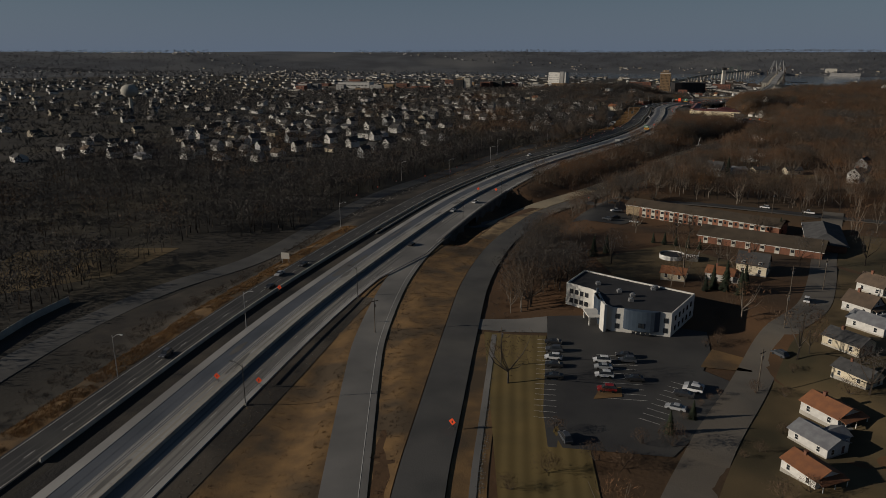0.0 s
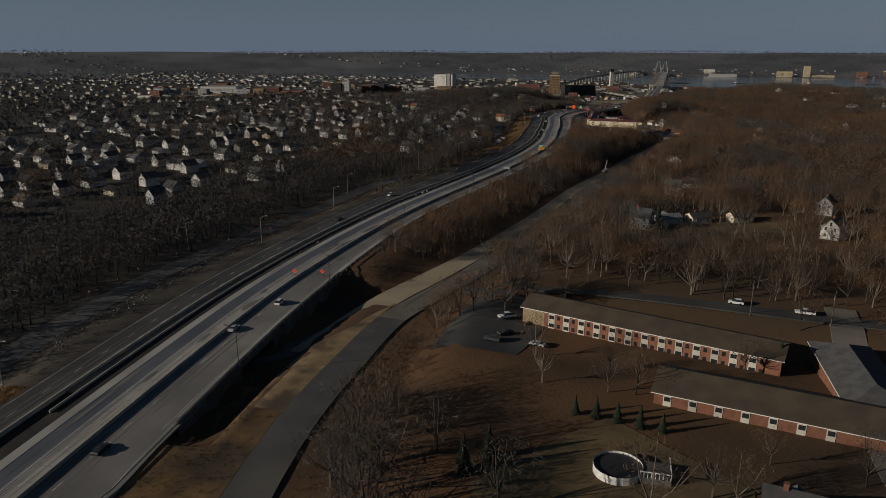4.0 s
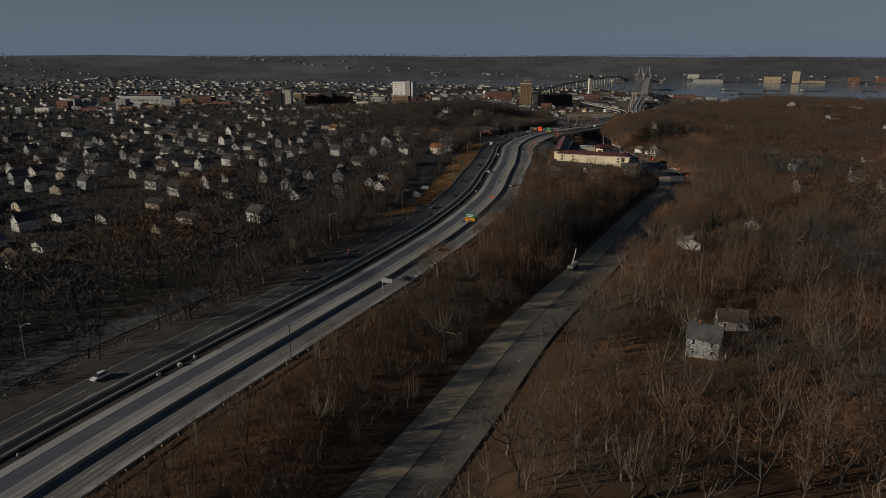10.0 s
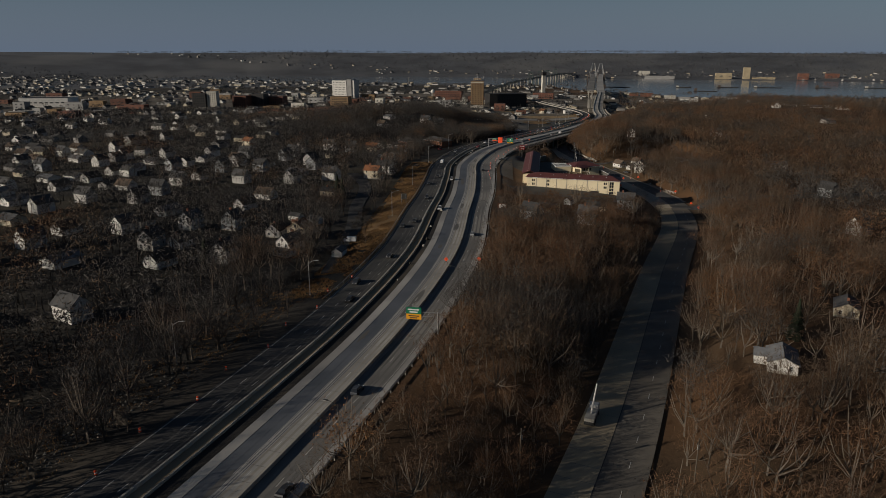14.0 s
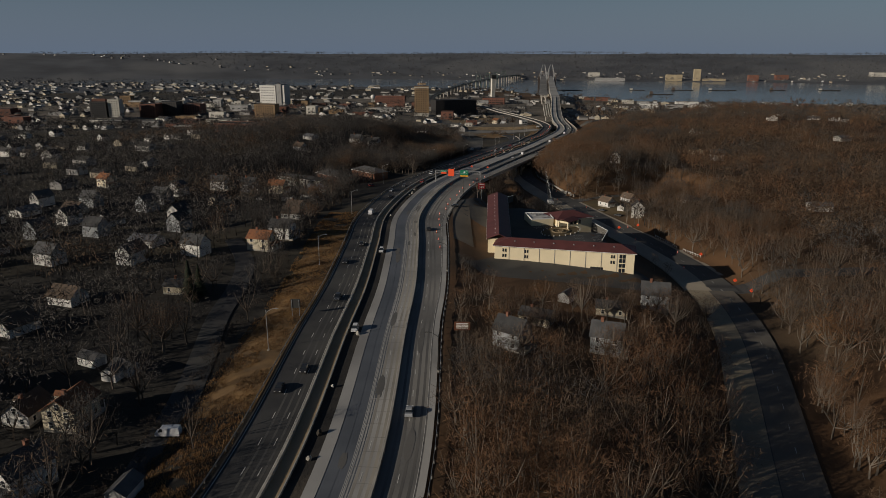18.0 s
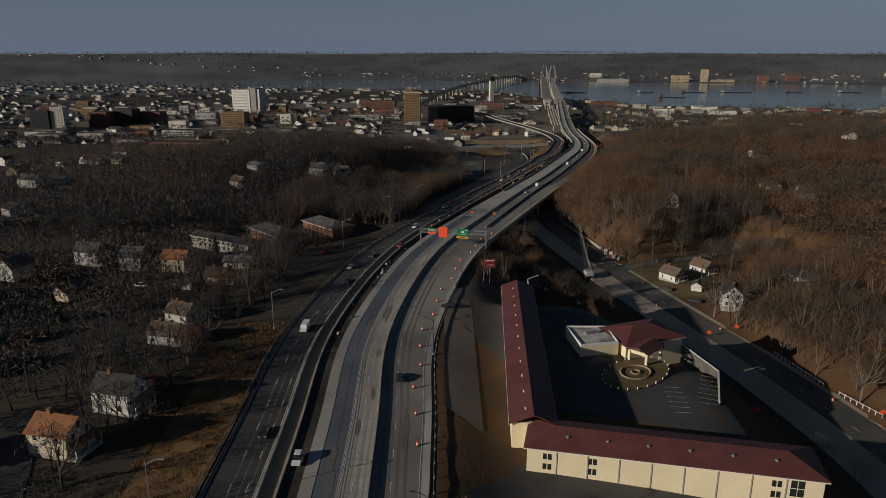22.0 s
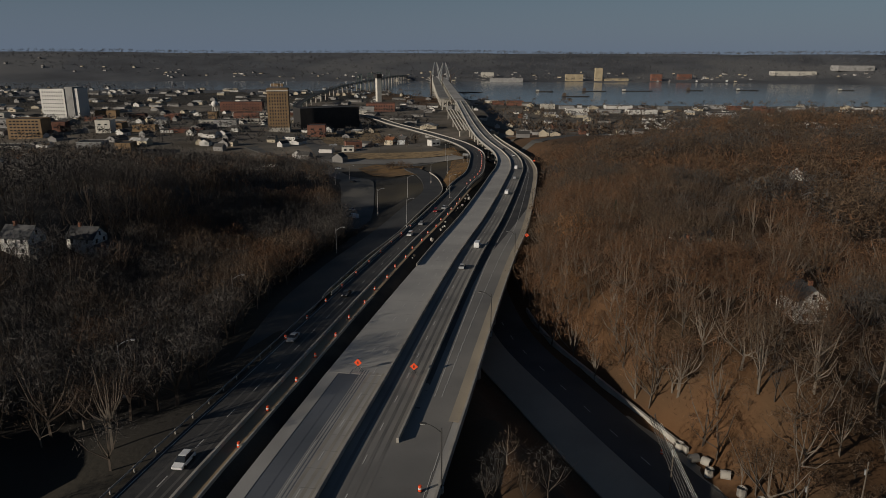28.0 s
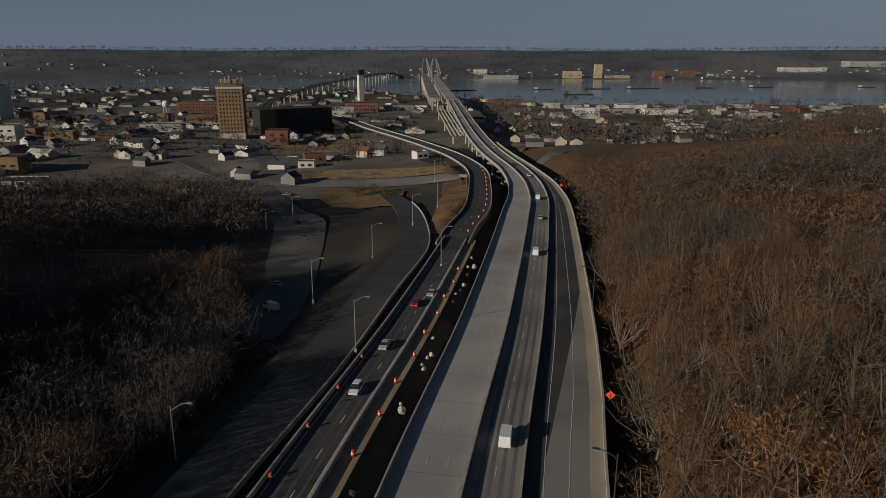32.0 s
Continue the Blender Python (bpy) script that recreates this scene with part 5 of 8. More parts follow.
put_house(-1, 177, 818, 0.8, 0.1)
for k, x, y, lab in [(5, 617, 1607, "cream house beside bare town trees"), (3, 640, 1628, "grey house with hipped porch in the town"), (0, 652, 1672, "white house on the edge of the empty lot")]:
    put_house(k, x, y, 0.6, 0.4, lab)
put_house(-1, 168, 826, 0.8, 0.1)
put_house(9, 81.3, 232.8, 1.08, 0.2)
put_house(-1, 244, 1031, 1.1, 0.1)
put_house(-1, 446.5, 1000, 2.3, 0.2)
put_house(-1, 182, 760, 2.7, 0.1)
put_house(-1, 175, 816, 2.6, 0.1)
put_house(-1, 317, 833, 2.2, 0.1)
# plainer houses farther off, a few pixels each
def small_house(w, d, h, rise, wall, roof, label):
    e = thing("house", label, "house", "suburban houses")
    part("wall", gable_wall(w, d, h, rise), wall, e)
    part("roof", roof_slab(roof_slab(B(), w, d, h, rise, 1), w, d, h, rise, -1), roof, e)
    return e


SMALL = [small_house(7.2, 9.5, 5.2, 3.2, WHITE, ROOFG, "white gabled house among bare trees"), small_house(7.8, 10, 3.2, 3.0, WHITE, ROOFB, "white cottage with brown roof"),
         small_house(8, 11, 3.1, 2.0, CREAM, ROOFG, "cream bungalow among bare trees"), small_house(7.4, 9, 5.4, 3.3, GREYS, ROOFG, "grey gabled house among trees"),
         small_house(8, 10, 5.0, 2.5, BRICK, ROOFB, "brick house with brown shingle roof"), small_house(8.5, 12, 3.0, 1.8, WHITE, ROOFP, "white ranch house with pale roof")]
hr = random.Random(5)
small_used, count = set(), 0


def put_small(k, x, y, yaw):
    m = place(x, y, yaw, 0.1)
    if k in small_used:
        copy_thing(SMALL[k], m)
    else:
        small_used.add(k)
        SMALL[k].matrix_basis = m
    BUILT.append((x, y, 6.5))


for row in range(15):
    for col in range(34):
        u, v = -66 - row * 31 - hr.uniform(-5, 5), 330 + col * 23 + hr.uniform(-6, 6)
        x, y = u + v * 0.36, v - u * 0.1
        if hr.random() < (0.35 if row < 5 and col < 17 else 0.2) or count > 190:
            continue
        s, d = HWY.near(x, y)
        if d[0] > -88 or (d[0] > -130 and y < 700) or (y > 1060 and x > 60) or y < 400 or (x < -60 and y < 520):
            continue
        if any((x - bx) ** 2 + (y - by) ** 2 < 15 ** 2 for bx, by, br in BUILT):
            continue
        put_small(hr.choice((0, 0, 1, 1, 0, 2, 3, 5)), x, y, hr.choice((-0.7, 0.87, 2.44, 0.87)) + hr.uniform(-0.08, 0.08))
        count += 1
for i in range(60):
    x, y = hr.uniform(330, 900), hr.uniform(420, 1240)
    s, d = LOW.near(x, y)
    if d[0] < 55 or any((x - bx) ** 2 + (y - by) ** 2 < 26 ** 2 for bx, by, br in BUILT):
        continue
    put_small(hr.choice((0, 1, 2, 3, 5)), x, y, hr.uniform(-0.6, 0.6) + hr.choice((0, 1.57)))

# ---- buildings ----
OFFW = mat("pale office panels", (0.62, 0.60, 0.55), (0.55, 0.53, 0.49), 0.7, 0.4, 4.0, space="object")
OFFB = mat("dark blue cladding", (0.05, 0.07, 0.095), (0.04, 0.055, 0.08), 0.45, 0.5, space="object")
ROOFT = mat("dark flat roofing", (0.045, 0.044, 0.045), (0.032, 0.032, 0.034), 0.85, 0.15, 3.0, 0.1, space="object")
ROOFW = mat("stained white flat roof", (0.5, 0.49, 0.46), (0.33, 0.32, 0.3), 0.8, 0.35, 2.0, space="object", c3=(0.16, 0.155, 0.15))
STUCCO = mat("cream stucco", (0.78, 0.67, 0.46), (0.70, 0.60, 0.41), 0.85, 0.12, 3.0, 0.1, space="object")
TILE = mat("maroon metal roof", (0.128, 0.045, 0.041), (0.096, 0.036, 0.034), 0.6, 0.2, 3.0, space="object")
BROWNR = mat("brown shingle roof", (0.085, 0.065, 0.045), (0.06, 0.047, 0.034), 0.9, 0.2, 4.0, 0.3, space="object")
STONE = mat("tan field stone", (0.34, 0.26, 0.16), (0.22, 0.165, 0.105), 0.9, 1.4, 4.0, 0.5, space="object")
TAN = mat("tan brick", (0.25, 0.165, 0.09), (0.19, 0.125, 0.07), 0.85, 0.15, 2.0, space="object")
DARKB = mat("dark brown facade", (0.035, 0.032, 0.03), (0.025, 0.024, 0.024), 0.6, 0.2, 2.0, space="object")
GREYB = mat("grey concrete facade", (0.30, 0.295, 0.285), (0.22, 0.215, 0.21), 0.8, 0.12, 2.0, space="object", vary=0.25)
BRICKD = mat("dark town brick", (0.17, 0.075, 0.05), (0.11, 0.055, 0.042), 0.85, 0.12, 2.0, space="object", vary=0.35)
PALE = mat("pale town facade", (0.52, 0.49, 0.43), (0.42, 0.4, 0.35), 0.8, 0.12, 2.0, space="object", vary=0.2)
bmw = box(B(), -0.5, -0.06, -0.5, 0.5, 0.06, 0.5)
PANE_MESH = bpy.data.meshes.new("pane_sheet")
bmw.to_mesh(PANE_MESH)
bmw.free()
PANE_MESH.materials.append(GLASS)


def glaze(parent, p, q, z, n, w, h, margin=0.1, name="window", step_out=0.03):
    """A row of n windows along the wall from p to q (outside to the right), in the parent's space."""
    p, q = Vector((p[0], p[1])), Vector((q[0], q[1]))
    d = q - p
    yaw = math.atan2(d.y, d.x)
    out = Vector((d.y, -d.x)).normalized() * step_out
    for i in range(n):
        c = p + d * (margin + (1 - 2 * margin) * (i + 0.5) / n) + out
        o = new(name, PANE_MESH)
        o.parent = parent
        o.matrix_basis = Matrix.LocRotScale((c.x, c.y, z), Euler((0, 0, yaw)), (w, 1, h))


def flat_building(name, poly, z0, z1, wall, roof, label, category="building", cap=None, group=""):
    """A flat-roofed building on a polygon (anticlockwise), with a parapet on each side."""
    cx, cy = sum(p[0] for p in poly) / len(poly), sum(p[1] for p in poly) / len(poly)
    loc = [(x - cx, y - cy) for x, y in poly]
    e = thing(name, label, category, group, pose(cx, cy, z0))
    h = z1 - z0
    part("wall", prism(B(), loc, -2.5, h - 0.35), wall, e)
    part("roof", prism(B(), [(x * 0.985, y * 0.985) for x, y in loc], h - 0.33, h - 0.2), roof, e)
    bm = B()
    for i in range(len(loc)):
        a, b = Vector(loc[i]), Vector(loc[(i + 1) % len(loc)])
        d, k = b - a, len(bm.verts)
        box(bm, 0, 0.0, h - 0.36, d.length, 0.35, h + 0.25)
        bm.verts.ensure_lookup_table()
        bmesh.ops.transform(bm, matrix=pose(a.x, a.y, 0, 0, 0, math.degrees(math.atan2(d.y, d.x))), verts=bm.verts[k:])
    part("parapet", bm, cap or wall, e)
    BUILT.append((cx, cy, max(math.hypot(x, y) for x, y in loc) + 2))
    return e, loc


def box_poly(cx, cy, w, d, yaw):
    c, s = math.cos(yaw), math.sin(yaw)
    return [(cx + x * c - y * s, cy + x * s + y * c) for x, y in ((-w / 2, -d / 2), (w / 2, -d / 2), (w / 2, d / 2), (-w / 2, d / 2))]


# office beside the lot
OFF = [(39.3, 209.5), (46.2, 202.6), (47.3, 199.5), (47.0, 190.0), (48.7, 186.9), (64.3, 182.4), (76.4, 198.9), (60.8, 211.2), (47.6, 222.5)]
off, loc = flat_building("office_building", OFF, 1.2, 8.4, OFFW, ROOFT, "pale two-storey office with dark blue curved bay and flat roof", "office")
for z in (2.0, 5.0):
    glaze(off, loc[0], loc[1], z, 4, 1.3, 1.5, 0.12)
    glaze(off, loc[5], loc[6], z, 5, 1.2, 1.5, 0.08)
    glaze(off, loc[4], loc[5], z, 2, 1.2, 1.5, -0.32)
a, b = Vector(loc[4]), Vector(loc[5])
mid, dr = (a + b) / 2, (b - a).normalized()
bay = [tuple(mid + dr * (5.0 * math.cos(t)) + Vector((dr.y, -dr.x)) * (1.7 * math.sin(t))) for t in np.linspace(math.pi, 0, 13)]
part("curved_bay", prism(B(), bay[::-1], 1.6, 7.6), OFFB, off, "dark blue curved bay")
glaze(off, mid - dr * 2.6 + Vector((dr.y, -dr.x)) * 1.55, mid + dr * 2.6 + Vector((dr.y, -dr.x)) * 1.55, 1.0, 4, 1.0, 0.9, 0.0)
glaze(off, mid - dr * 0.9 + Vector((dr.y, -dr.x)) * 1.72, mid + dr * 0.9 + Vector((dr.y, -dr.x)) * 1.72, 3.4, 2, 0.7, 1.4, 0.0)
c = Vector(loc[3])
part("entrance_fin", box(B(), -0.4, -0.6, -0.5, 0.4, 2.6, 8.6, 0.05), OFFW, off, "", pose(c.x - 0.6, c.y - 3.2, 0, 0, 0, 8))
part("entrance_fin", box(B(), -0.3, -0.4, -0.5, 0.3, 0.4, 9.2, 0.05), OFFB, off, "", pose(c.x - 0.2, c.y + 8.8, 0))
part("canopy", box(B(), -4.4, -3.2, 2.7, 0.4, 3.8, 3.1, 0.05), OFFW, off, "white entrance canopy", pose(c.x, c.y + 4.0, 0, 0, 0, 4))
for k in (-2.6, 3.0):
    part("canopy_post", box(B(), -4.2, k, -0.2, -3.8, k + 0.4, 2.7), OFFW, off, "", pose(c.x, c.y + 4.0, 0, 0, 0, 4))
curve = [(c.x - 0.5, c.y + 2.2)] + [(c.x - 1.9 + 2.0 * math.cos(t), c.y + 5.6 + 3.2 * math.sin(t)) for t in np.linspace(-1.2, 1.2, 8)] + [(c.x - 0.5, c.y + 9)]
part("curved_entrance", prism(B(), curve, 0, 7.8), OFFB, off, "dark blue curved entrance wall")
for x, y in ((-4, 8), (1, 1), (4, -3), (2.5, -7), (12, 3), (13, 4)):
    bm = box(B(), x - 0.7, y - 0.7, 7.0, x + 0.7, y + 0.7, 7.9, 0.05)
    part("roof_unit", rod(bm, (x, y, 7.9), (x, y, 8.15), 0.4, 0.5, 8), STEEL, off)

# above-ground pool with a deck
pool = thing("swimming_pool", "round above-ground pool with white railed deck", "pool", m=place(89.5, 260.5, -0.4, 0.1) @ Matrix.Scale(1.25, 4))
bm = B()
bmesh.ops.create_cone(bm, cap_ends=False, segments=28, radius1=3.8, radius2=3.8, depth=1.4, matrix=Matrix.Translation((0, 0, 0.7)))
part("pool_wall", bm, TRIM, pool)
bm = B()
bmesh.ops.create_circle(bm, cap_ends=True, segments=28, radius=3.75, matrix=Matrix.Translation((0, 0, 1.05)))
part("cover", bm, DARKB, pool, "dark winter cover")
part("deck", box(B(), 3.2, -2.4, 0, 7.8, 2.4, 1.2), OLDASPH, pool)
for k in range(9):
    part("baluster", box(B(), 3.2 + k * 0.56, -2.4, 1.2, 3.3 + k * 0.56, -2.3, 2.2), TRIM, pool)
part("handrail", box(box(B(), 3.2, -2.45, 2.15, 7.8, -2.3, 2.3), 7.7, -2.4, 2.15, 7.85, 2.4, 2.3), TRIM, pool)


def long_block(name, a, b, w, z0, eave, rise, wall, roof, label, category, hip=True):
    """A long low block with a pitched roof from a to b (middle line)."""
    a, b = Vector(a), Vector(b)
    d = b - a
    L = d.length
    e = thing(name, label, category, "", pose(a.x, a.y, z0, 0, 0, math.degrees(math.atan2(d.y, d.x))))
    part("wall", box(B(), 0, -w / 2, -5.0, L, w / 2, eave - z0), wall, e)
    h, o, t = eave - z0, 0.7, 0.22
    k = w / 2 if hip else -o
    for side in (-1, 1):
        bm = B()
        lo = [(-o, side * (w / 2 + o), h - 0.1), (L + o, side * (w / 2 + o), h - 0.1), (L - k, 0, h + rise), (k, 0, h + rise)]
        v0 = [bm.verts.new(p) for p in lo]
        v1 = [bm.verts.new((p[0], p[1], p[2] + t)) for p in lo]
        bm.faces.new(v0)
        bm.faces.new(v1)
        for i in range(4):
            bm.faces.new((v0[i], v0[(i + 1) % 4], v1[(i + 1) % 4], v1[i]))
        part("roof", bm, roof, e)
    for x0, x1 in ((-o, k), (L + o, L - k)):
        if hip:
            bm = B()
            v0 = [bm.verts.new(p) for p in ((x0, -w / 2 - o, h - 0.1), (x0, w / 2 + o, h - 0.1), (x1, 0, h + rise))]
            v1 = [bm.verts.new((v.co.x, v.co.y, v.co.z + t)) for v in v0]
            bm.faces.new(v0)
            bm.faces.new(v1)
            for i in range(3):
                bm.faces.new((v0[i], v0[(i + 1) % 3], v1[(i + 1) % 3], v1[i]))
            part("roof_hip", bm, roof, e)
    for side in (-1, 1):
        part("gutter", box(B(), -o, side * (w / 2 + o) - 0.08, h - 0.25, L + o, side * (w / 2 + o) + 0.08, h - 0.08), TRIM, e)
    n = max(2, int(L / 14))
    for i in range(n):
        p = a + d * ((i + 0.5) / n)
        BUILT.append((p.x, p.y, w / 2 + 5))
    return e, L


# motel: two wings and a lobby
mw, L = long_block("motel_wing", (316.6, 893), (351.4, 976.5), 9.2, 0.8, 7.0, 2.0, STUCCO, TILE, "cream motel wing with long maroon roof", "motel", False)
for i in range(22):
    x = 3 + i * (L - 6) / 21
    if i % 2 == 0:
        part("roof_vent", rod(rod(B(), (x, 1.6, 7.2), (x, 1.6, 8.0), 0.18), (x + 0.7, 1.6, 7.2), (x + 0.7, 1.6, 7.9), 0.18), TRIM, mw)
ms, L2 = long_block("motel_block", (314.5, 890.5), (362.5, 861.5), 11.0, 0.8, 6.6, 2.0, STUCCO, TILE, "cream stucco motel block with maroon hipped roof", "motel")
for i in range(8):
    x = 6 + i * 6.2
    part("pilaster", box(B(), x - 0.12, -5.62, -4.5, x + 0.12, -5.45, 5.6), WALLC, ms)
for i in range(6):
    x = 8 + i * 8
    part("roof_vent", rod(B(), (x, -2.6, 6.4), (x, -2.6, 7.4), 0.35, 0.35, 8), STEEL, ms)
for x in (3.0, 12.0, L2 - 9.5):
    glaze(ms, (x, -5.5), (x + 2.2, -5.5), 3.9, 2, 0.7, 1.3, 0.05)
    glaze(ms, (x, -5.5), (x + 2.2, -5.5), 1.6, 2, 0.7, 1.3, 0.05)
for z in (-1.6, 0.4, 2.4, 4.2):
    glaze(ms, (L2 - 6, -5.5), (L2 - 3.4, -5.5), z, 2, 1.1, 1.6, 0.0)
    glaze(ms, (L2, -4), (L2, -1), z, 2, 1.1, 1.6, 0.0)
    glaze(ms, (L2, 1), (L2, 4), z, 2, 1.1, 1.6, 0.0)
part("garage_door", box(B(), L2 - 17, -5.62, -4.8, L2 - 12, -5.4, -0.8), DARKB, ms, "dark open garage bay")
lob, L3 = long_block("motel_lobby", (362.5, 934.5), (382.0, 935.0), 14.0, 0.6, 4.0, 2.4, STUCCO, TILE, "cream motel lobby with maroon hipped roof", "motel")
glaze(lob, (L3, -5), (L3, 5), 1.6, 5, 1.2, 2.0, 0.05)
glaze(lob, (4, -7), (14, -7), 1.4, 4, 1.4, 2.0, 0.05)
ann, loc = flat_building("motel_annex", [(350.2, 931), (361.5, 929.5), (364.5, 941), (353, 945)], 0.8, 4.4, STUCCO, ROOFW, "low motel annex with stained white flat roof", "motel", TRIM)
for k in (0.3, 0.5, 0.7):
    part("roof_unit", box(B(), -4 + 8 * k, 1.0, 3.2, -2.8 + 8 * k, 2.4, 4.1, 0.05), STEEL, ann)
port = thing("porte_cochere", "maroon-roofed motel entrance canopy on cream arches", "canopy", m=pose(367, 924.5, 0.8, 0, 0, -62))
part("roof", roof_slab(roof_slab(B(), 6, 9, 3.4, 1.2, 1, 0.3), 6, 9, 3.4, 1.2, -1, 0.3), TILE, port)
for k in (-2.6, 2.6):
    for y in (-4.2, 4.2):
        part("pillar", box(B(), k - 0.35, y - 0.35, -0.5, k + 0.35, y + 0.35, 3.3), STUCCO, port)
part("gable", prism(B(), [(-3, -4.35), (3, -4.35), (3, -4.1), (-3, -4.1)], 2.6, 3.5), STUCCO, port)
garden = thing("garden_circle", "oval lawn with a round fountain ring and posts", "garden", m=pose(359, 917, 1.0, 0, 0, 25))
bm = B()
bmesh.ops.create_circle(bm, cap_ends=True, segments=36, radius=1.0, matrix=Matrix.Diagonal((9.0, 5.2, 1, 1)))
part("turf", bm, LAWN, garden, "", pose(0, 0, 0.06))
garden.scale = (1.35, 1.35, 1)
for r_ in (3.4, 1.0):
    bm = B()
    pr = [(r_ * math.cos(t), r_ * 0.8 * math.sin(t)) for t in np.linspace(0, 2 * math.pi, 28, False)]
    for i in range(28):
        (x0, y0), (x1, y1) = pr[i], pr[(i + 1) % 28]
        rod(bm, (x0, y0, 0.25), (x1, y1, 0.25), 0.28, n=4)
    part("stone_ring", bm, STONE, garden)
for i in range(22):
    t = i * 2 * math.pi / 22
    part("white_post", rod(B(), (9 * math.cos(t), 5.2 * math.sin(t), 0), (9 * math.cos(t), 5.2 * math.sin(t), 0.6), 0.12), TRIM, garden)
cwall = thing("court_wall", "low dark wall with white coping round the motel court", "wall", m=pose(0, 0, 0.4))
for (x0, y0), (x1, y1) in (((382.8, 929.5), (380.6, 910.5)), ((380.6, 910.5), (368.8, 896)), ((356, 975), (366, 998)), ((366, 998), (372, 1001))):
    d = Vector((x1 - x0, y1 - y0))
    at = pose(x0, y0, 0, 0, 0, math.degrees(math.atan2(d.y, d.x)))
    run = part("wall_run", box(B(), 0, -0.15, -3, d.length, 0.15, 0.75), STAINSHADE, cwall, "dark stained concrete wall", at)
    part("coping", box(B(), 0, -0.2, 0.75, d.length, 0.2, 0.9), TRIM, run, "white painted coping")

# brick apartments
ba, L = long_block("brick_apartments", (97.0, 348.5), (152.0, 301.0), 13.0, -0.9, 4.6, 2.3, BRICK, BROWNR, "long red brick apartments with brown roof and white panels", "apartment block", False)
part("stone_end", box(B(), -0.06, -6.56, -3, 7.0, -6.0, 5.3), STONE, ba, "tan field stone end wall")
for i in range(13):
    x = 9.5 + i * 4.7
    part("white_panel", box(B(), x - 1.0, -6.62, -0.4, x + 1.0, -6.4, 5.2), PALE, ba)
    glaze(ba, (x - 0.8, -6.64), (x + 0.8, -6.64), 3.9, 1, 1.5, 1.1, 0)
    glaze(ba, (x - 0.8, -6.64), (x + 0.8, -6.64), 1.3, 1, 1.5, 1.1, 0)
    glaze(ba, (x + 1.7, -6.5), (x + 2.7, -6.5), 3.9, 1, 0.9, 1.2, 0)
    glaze(ba, (x + 1.7, -6.5), (x + 2.7, -6.5), 1.3, 1, 0.9, 1.2, 0)
part("stair_rail", box(B(), 2.0, -9.5, 0.3, 2.2, -6.6, 1.2), STONE, ba)
b2, L = long_block("brick_apartments_near", (113.3, 292.6), (151.8, 265.4), 15.0, 0.6, 4.0, 3.0, BRICK, BROWNR, "brick apartment wing with wide brown roof", "apartment block", False)
for i in range(7):
    x = 3 + i * 5.6
    part("white_panel", box(B(), x - 0.9, -7.62, -0.4, x + 0.9, -7.4, 3.2), PALE, b2)
    glaze(b2, (x - 0.7, -7.64), (x + 0.7, -7.64), 2.0, 1, 1.3, 1.1, 0)
b3, L = long_block("brick_apartments_end", (155, 270), (170, 304), 14.0, 0.6, 4.0, 3.0, BRICK, ROOFG, "brick apartment wing with grey roof", "apartment block")
for lab, p, q in (("two-storey brick apartment house with dark hipped roof", (277.8, 1108), (288, 1086)), ("brick apartment house under trees beside the motorway", (303.5, 1114), (314, 1091.5))):
    e, L = long_block("apartment_house", p, q, 12.0, -2.6, 3.4, 2.4, BRICK, ROOFG, lab, "apartment block")
    for z in (1.3, 4.0):
        glaze(e, (0, 5.9), (0, -5.9), z, 3, 1.1, 1.3)
        glaze(e, (2, -6.0), (L - 2, -6.0), z, 5, 1.1, 1.3)
e, L = long_block("row_house", (249, 1103), (272, 1076), 8.0, -1.5, 3.2, 1.4, PALE, ROOFG, "long pale two-storey row house", "row house", False)
glaze(e, (1, -4), (L - 1, -4), 1.3, 9, 1.0, 1.3)
glaze(e, (1, -4), (L - 1, -4), 3.6, 9, 1.0, 1.3)

# town on the flats below the bluff
def tower(name, cx, cy, w, d, z1, yaw, wall, label, rows, cols, ww=1.3, wh=1.7, z0=None, sides=(0, 1), cat="building"):
    z0 = gh(cx, cy) if z0 is None else z0
    e, loc = flat_building(name, box_poly(cx, cy, w, d, yaw), z0, z1, wall, ROOFT, label, cat)
    h = z1 - z0
    for s in sides:
        p, q = loc[s], loc[(s + 1) % 4]
        n = cols if s % 2 == 0 else max(2, int(cols * d / w))
        for r in range(rows):
            glaze(e, p, q, h * (r + 0.7) / (rows + 0.5), n, ww, wh, 0.06, step_out=0.05)
    return e


tt = tower("hotel_tower", 573, 1843, 25, 22, 23.0, -0.35, TAN, "tan brick fifteen-storey hotel tower with ornate crown", 13, 7, 1.3, 2.0, sides=(0, 3))
part("crown", box(B(), -12.9, -11.4, 49.0, 12.9, 11.4, 50.4), PALE, tt, "pale stone cornice", pose(0, 0, 0, 0, 0, math.degrees(-0.35)))
part("base_storey", box(B(), -12.8, -11.3, -2, 12.8, 11.3, 5.5), PALE, tt, "pale stone base", pose(0, 0, 0, 0, 0, math.degrees(-0.35)))
part("penthouse", box(B(), -7, -5, 54.2, 7, 5, 57.5), TAN, tt, "", pose(0, 0, 0, 0, 0, math.degrees(-0.35)))
for k in range(6):
    part("mast", rod(B(), (-10 + k * 4, -6, 54), (-10 + k * 4, -6, 58 + (k % 3) * 1.5), 0.2, n=4), STEEL, tt)
wt = tower("white_office_tower", 336, 2130, 36, 26, 14.5, -0.6, WHITE, "white eleven-storey office tower with rows of windows", 8, 9, 1.6, 1.6, sides=(0,))
part("grey_core", box(B(), 18.2, -12, -2, 30, 14, 47.0), GREYB, wt, "grey service core", pose(0, 0, 0, 0, 0, -34))
